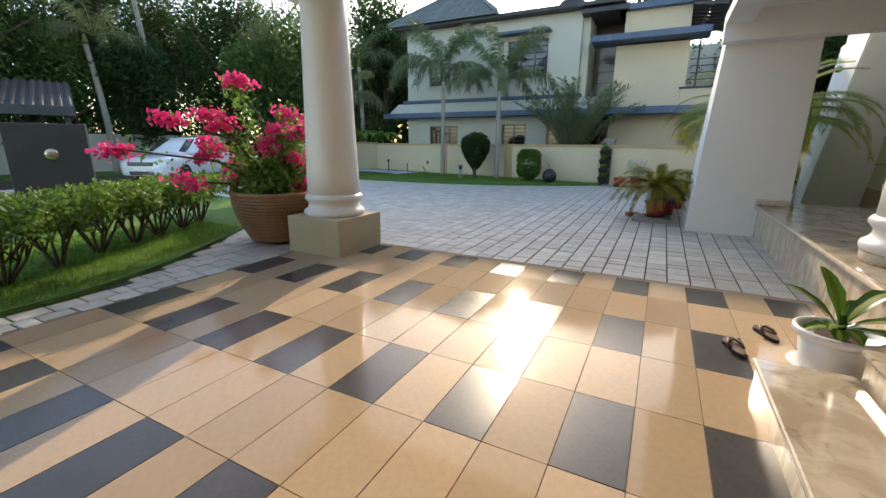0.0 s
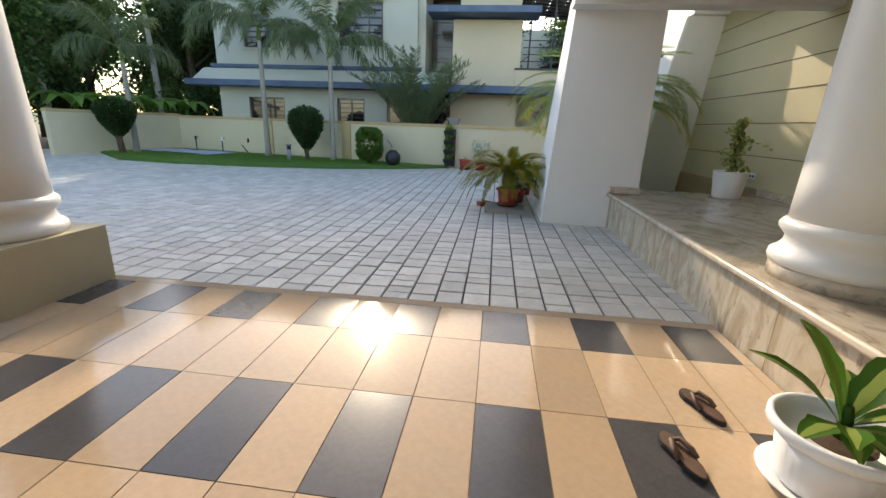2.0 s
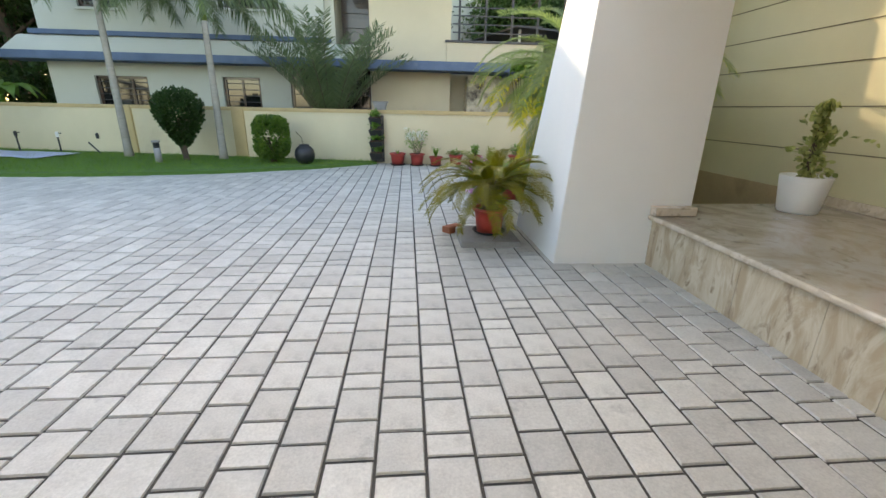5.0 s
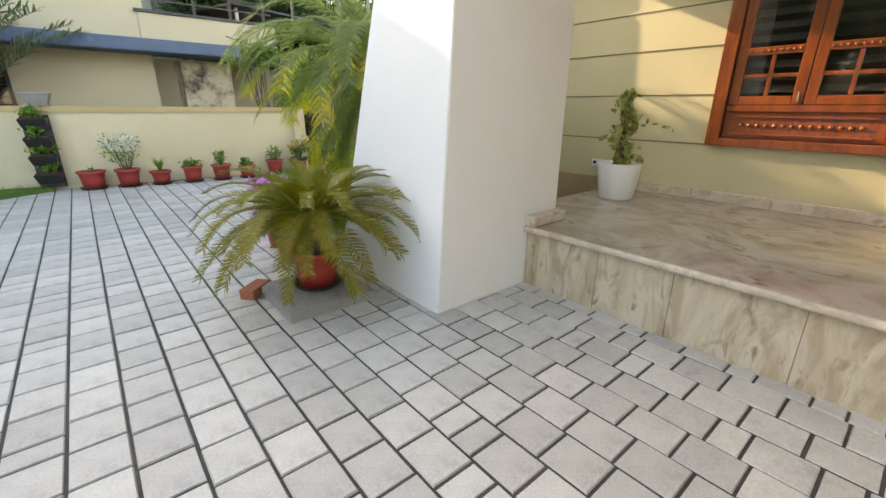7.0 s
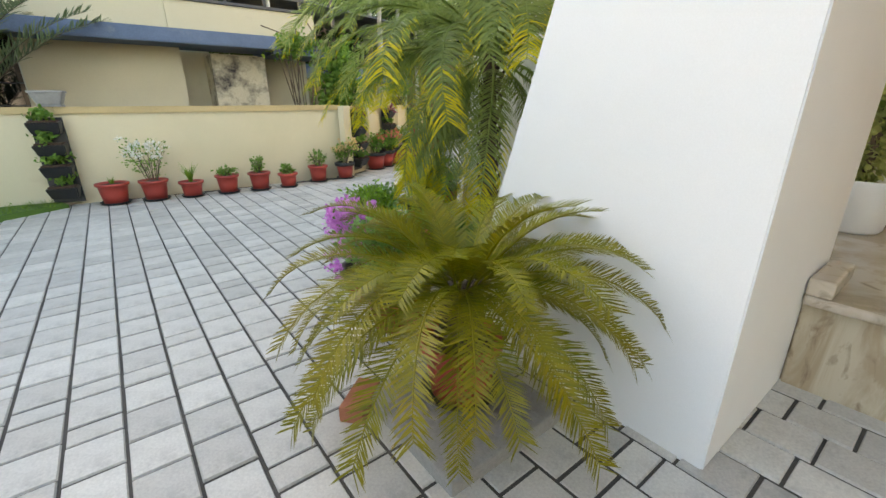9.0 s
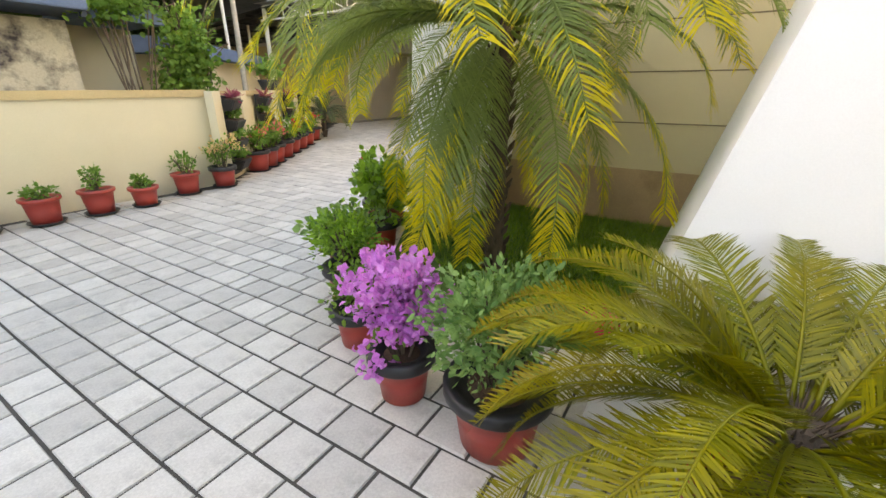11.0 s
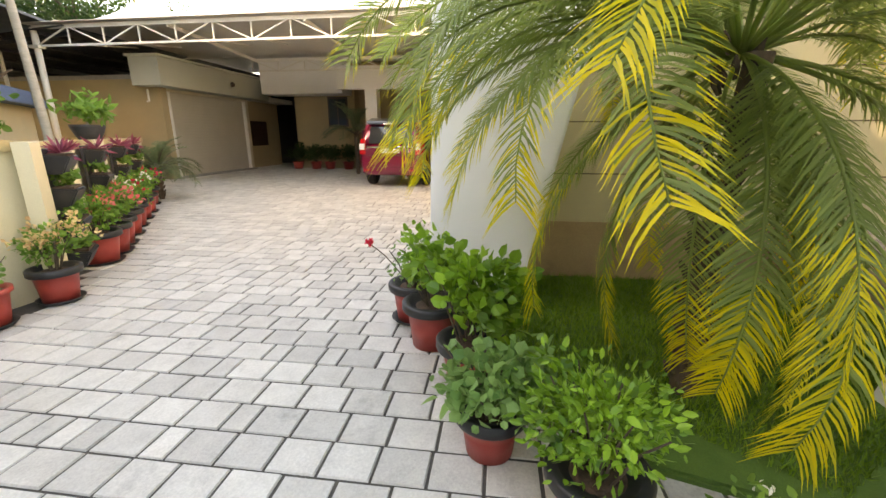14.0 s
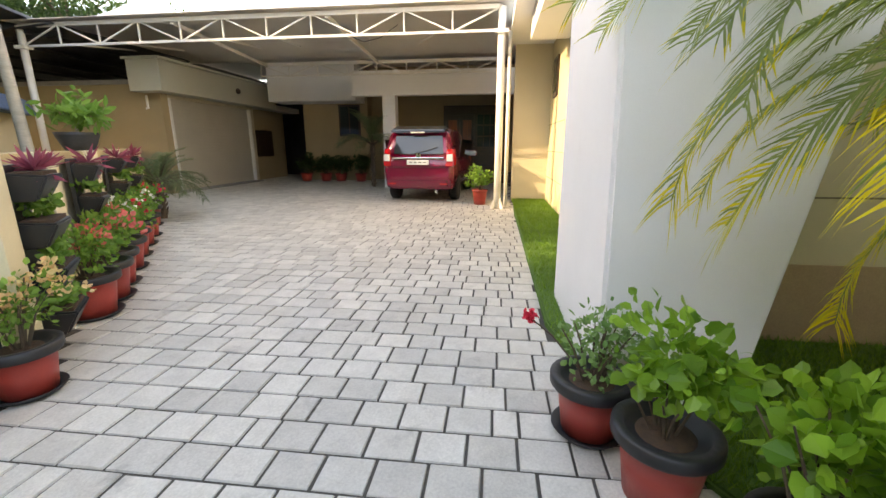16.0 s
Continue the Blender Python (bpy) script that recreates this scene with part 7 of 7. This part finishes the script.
# ---------------------------------------------------------------- floor tiles and paving, piece by piece
def chamfer(w, l, h, c):
    """A low block with a chamfered top, centred on the origin, top at zero."""
    x, y = w / 2, l / 2
    b, c = c, c * 0.55
    v = [(-x, -y, -h), (x, -y, -h), (x, y, -h), (-x, y, -h), (-x, -y, -b), (x, -y, -b), (x, y, -b), (-x, y, -b), (-x + c, -y + c, 0), (x - c, -y + c, 0), (x - c, y - c, 0), (-x + c, y - c, 0)]
    f = []
    for a in (0, 4):
        f += [(a + i, a + (i + 1) % 4, a + 4 + (i + 1) % 4, a + 4 + i) for i in range(4)]
    return v, f + [(8, 9, 10, 11)]


TW, TL = 0.303, 0.606
floor = thing("porch_floor", "glossy beige and slate rectangular floor tiles", "floor", kind="structure")
tile_mesh = {}
trng = np.random.default_rng(3)
for i in range(-13, 5):
    for j in range(-13, 2):
        x0, x1 = 0.09 + TW * i, 0.09 + TW * (i + 1)
        y0, y1 = 3.38 + TL * j, 3.38 + TL * (j + 1)
        x0, x1, y1 = max(x0, -3.9), min(x1, 1.37), min(y1, 4.435)
        if x1 - x0 < 0.05 or y1 - y0 < 0.05 or (y1 < 2.6 and x0 > 0.7):
            continue
        dark = i % 2 == 1 and j % 2 == 1
        key = (round(x1 - x0, 3), round(y1 - y0, 3), dark)
        if key not in tile_mesh:
            me = bpy.data.meshes.new("tile")
            v, f = chamfer(key[0] - 0.004, key[1] - 0.004, 0.012, 0.0012)
            me.from_pydata(v, [], f)
            me.materials.append(M_TILE_DARK if dark else M_TILE)
            tile_mesh[key] = me
        t = new("tile", tile_mesh[key])
        t.parent = floor
        t.matrix_basis = pose((x0 + x1) / 2, (y0 + y1) / 2, 0.0, trng.uniform(-0.12, 0.12), trng.uniform(-0.2, 0.2), 0)

paving = thing("paving", "pale grey concrete block paving with dark joints", "paving", kind="structure")
prng = np.random.default_rng(8)
PW = 0.206
lengths = (0.228, 0.228, 0.13, 0.228, 0.24, 0.228)
paver_mesh = {}


def shut_out(x, y):
    """Whether a spot is under the house, the porch, a lawn or beyond the walls."""
    if -4.28 < x < -3.93 and -2.6 < y < 4.5:
        return False
    if -4.0 < x < 1.5 and y < 4.52:
        return True
    if x > 1.48 and y < 7.6 or 0.72 < x < 1.6 and 7.65 < y < 8.75 or x > 1.48 and y < 8.9:
        return True
    if x > 0.85 + abs(y - 9.5) * 0.9 and y < 10.9 or x > 2.7 and y < 11.48 or y > 10.9 and x > 2.3 and y < 11.3:
        return True
    if x < -4.2 and y < 2.0 or y < 3.6 and x < -4.3 - (y - 1.8) * 0.45 or x < -5.2 and y < 3.7:
        return True
    wall = 17.1 - (x + 12.5) * 0.202 if x < -1.5 else (14.9 - (x + 1.5) * 0.11 if x < 2.45 else 14.6 + (x - 2.45) * 0.755)
    return y > wall + 0.05


single, rest_v, rest_f = 0, [], []
c = int(-16 / PW)
while c * PW < 20:
    x = c * PW + 0.141
    y = 4.525 if -3.9 < x < 1.5 else -3.0 + prng.uniform(0, 0.2)
    while y < 26:
        l = lengths[prng.integers(0, 6)]
        yc = y + l / 2
        y += l
        if shut_out(x, yc) or yc < (-2.6 if x > -4.3 else 0.5):
            continue
        near = single < 300 and -1.9 < x < 0.45 and 5.6 < yc < 11.5
        dz = -0.004 + prng.uniform(-0.003, 0.003)
        if near:
            if l not in paver_mesh:
                me = bpy.data.meshes.new("paver")
                v, f = chamfer(PW - 0.0115, l - 0.012, 0.05, 0.009)
                me.from_pydata(v, [], f)
                me.materials.append(M_PAVER)
                paver_mesh[l] = me
            t = new("paver", paver_mesh[l])
            t.parent = paving
            t.matrix_basis = pose(x, yc, dz, prng.uniform(-0.4, 0.4), prng.uniform(-0.4, 0.4), 0)
            single += 1
        else:
            v, f = chamfer(PW - 0.0115, l - 0.012, 0.05, 0.009)
            o = len(rest_v)
            tx, ty = prng.uniform(-0.007, 0.007, 2)
            rest_v += [(a + x, b + yc, q + dz + a * tx + b * ty) for a, b, q in v]
            rest_f += [tuple(i + o for i in q) for q in f]
    c += 1
tagged(part("pavers", (rest_v, rest_f), M_PAVER, paving, "pale grey paving blocks"), kind="stuff")

# marble facing slabs of the verandah front
facing = bpy.data.objects["verandah_base"]
y, k = 7.54, 0
frng = np.random.default_rng(4)
while y > -4.4:
    l = frng.uniform(0.34, 0.62)
    part("slab", box(1.382, 1.4, y - l + 0.003, y, -0.05, VT - 0.045, 0.002), M_MARBLE_RISER, facing)
    y -= l

# grass blades on the near lawns
def grass(name, n, region, seed, z, h=0.05):
    rng = np.random.default_rng(seed)
    x0, x1, y0, y1, keep = region
    xy = np.stack([rng.uniform(x0, x1, n), rng.uniform(y0, y1, n)], 1)
    xy = xy[np.array([keep(a, b) for a, b in xy])]
    m = len(xy)
    a = rng.uniform(0, 6.28, m)
    L = rng.uniform(0.5, 1.2, m) * h
    w = 0.0035 + 0.002 * rng.uniform(size=m)
    base = np.column_stack([xy, np.full(m, z - 0.004)])
    side = np.column_stack([np.cos(a), np.sin(a), np.zeros(m)]) * w[:, None]
    tip = base + np.column_stack([rng.normal(size=m) * L * 0.45, rng.normal(size=m) * L * 0.45, L])
    v = np.stack([base - side, base + side, tip], 1).reshape(-1, 3)
    f = np.arange(m * 3).reshape(-1, 3)
    tagged(part(name, (v.tolist(), f.tolist()), L_GRASS), "short green grass blades on the lawn", "grass", kind="stuff")


grass("grass", 34000, (0.9, 3.45, 8.05, 11.2, lambda x, y: x > 0.92 + abs(max(y, 9.0) - 9.6) * 0.75 + 0.05 and not (x > 2.55 and y > 10.75) and not (x < 1.78 and y < 9.0)), 41, 0.03)
grass("grass", 34000, (-7.0, -4.3, -1.5, 4.5, lambda x, y: x < -4.36 - max(0, y - 1.8) * 0.47 and y < 4.2), 42, 0.035)
grass("grass", 11000, (3.2, 11.1, 10.75, 11.54, lambda x, y: x > 4.25 or y > 11.43), 43, 0.04)
grass("grass", 22000, (-13, -1.7, 12.3, 17, lambda x, y: y < 14.85 - (x + 1.6) * 0.2 and y > 12.55 + max(0, (x + 6.5) * 0.42) + max(0, -(x + 10.9) * 0.8)), 44, 0.06, 0.07)
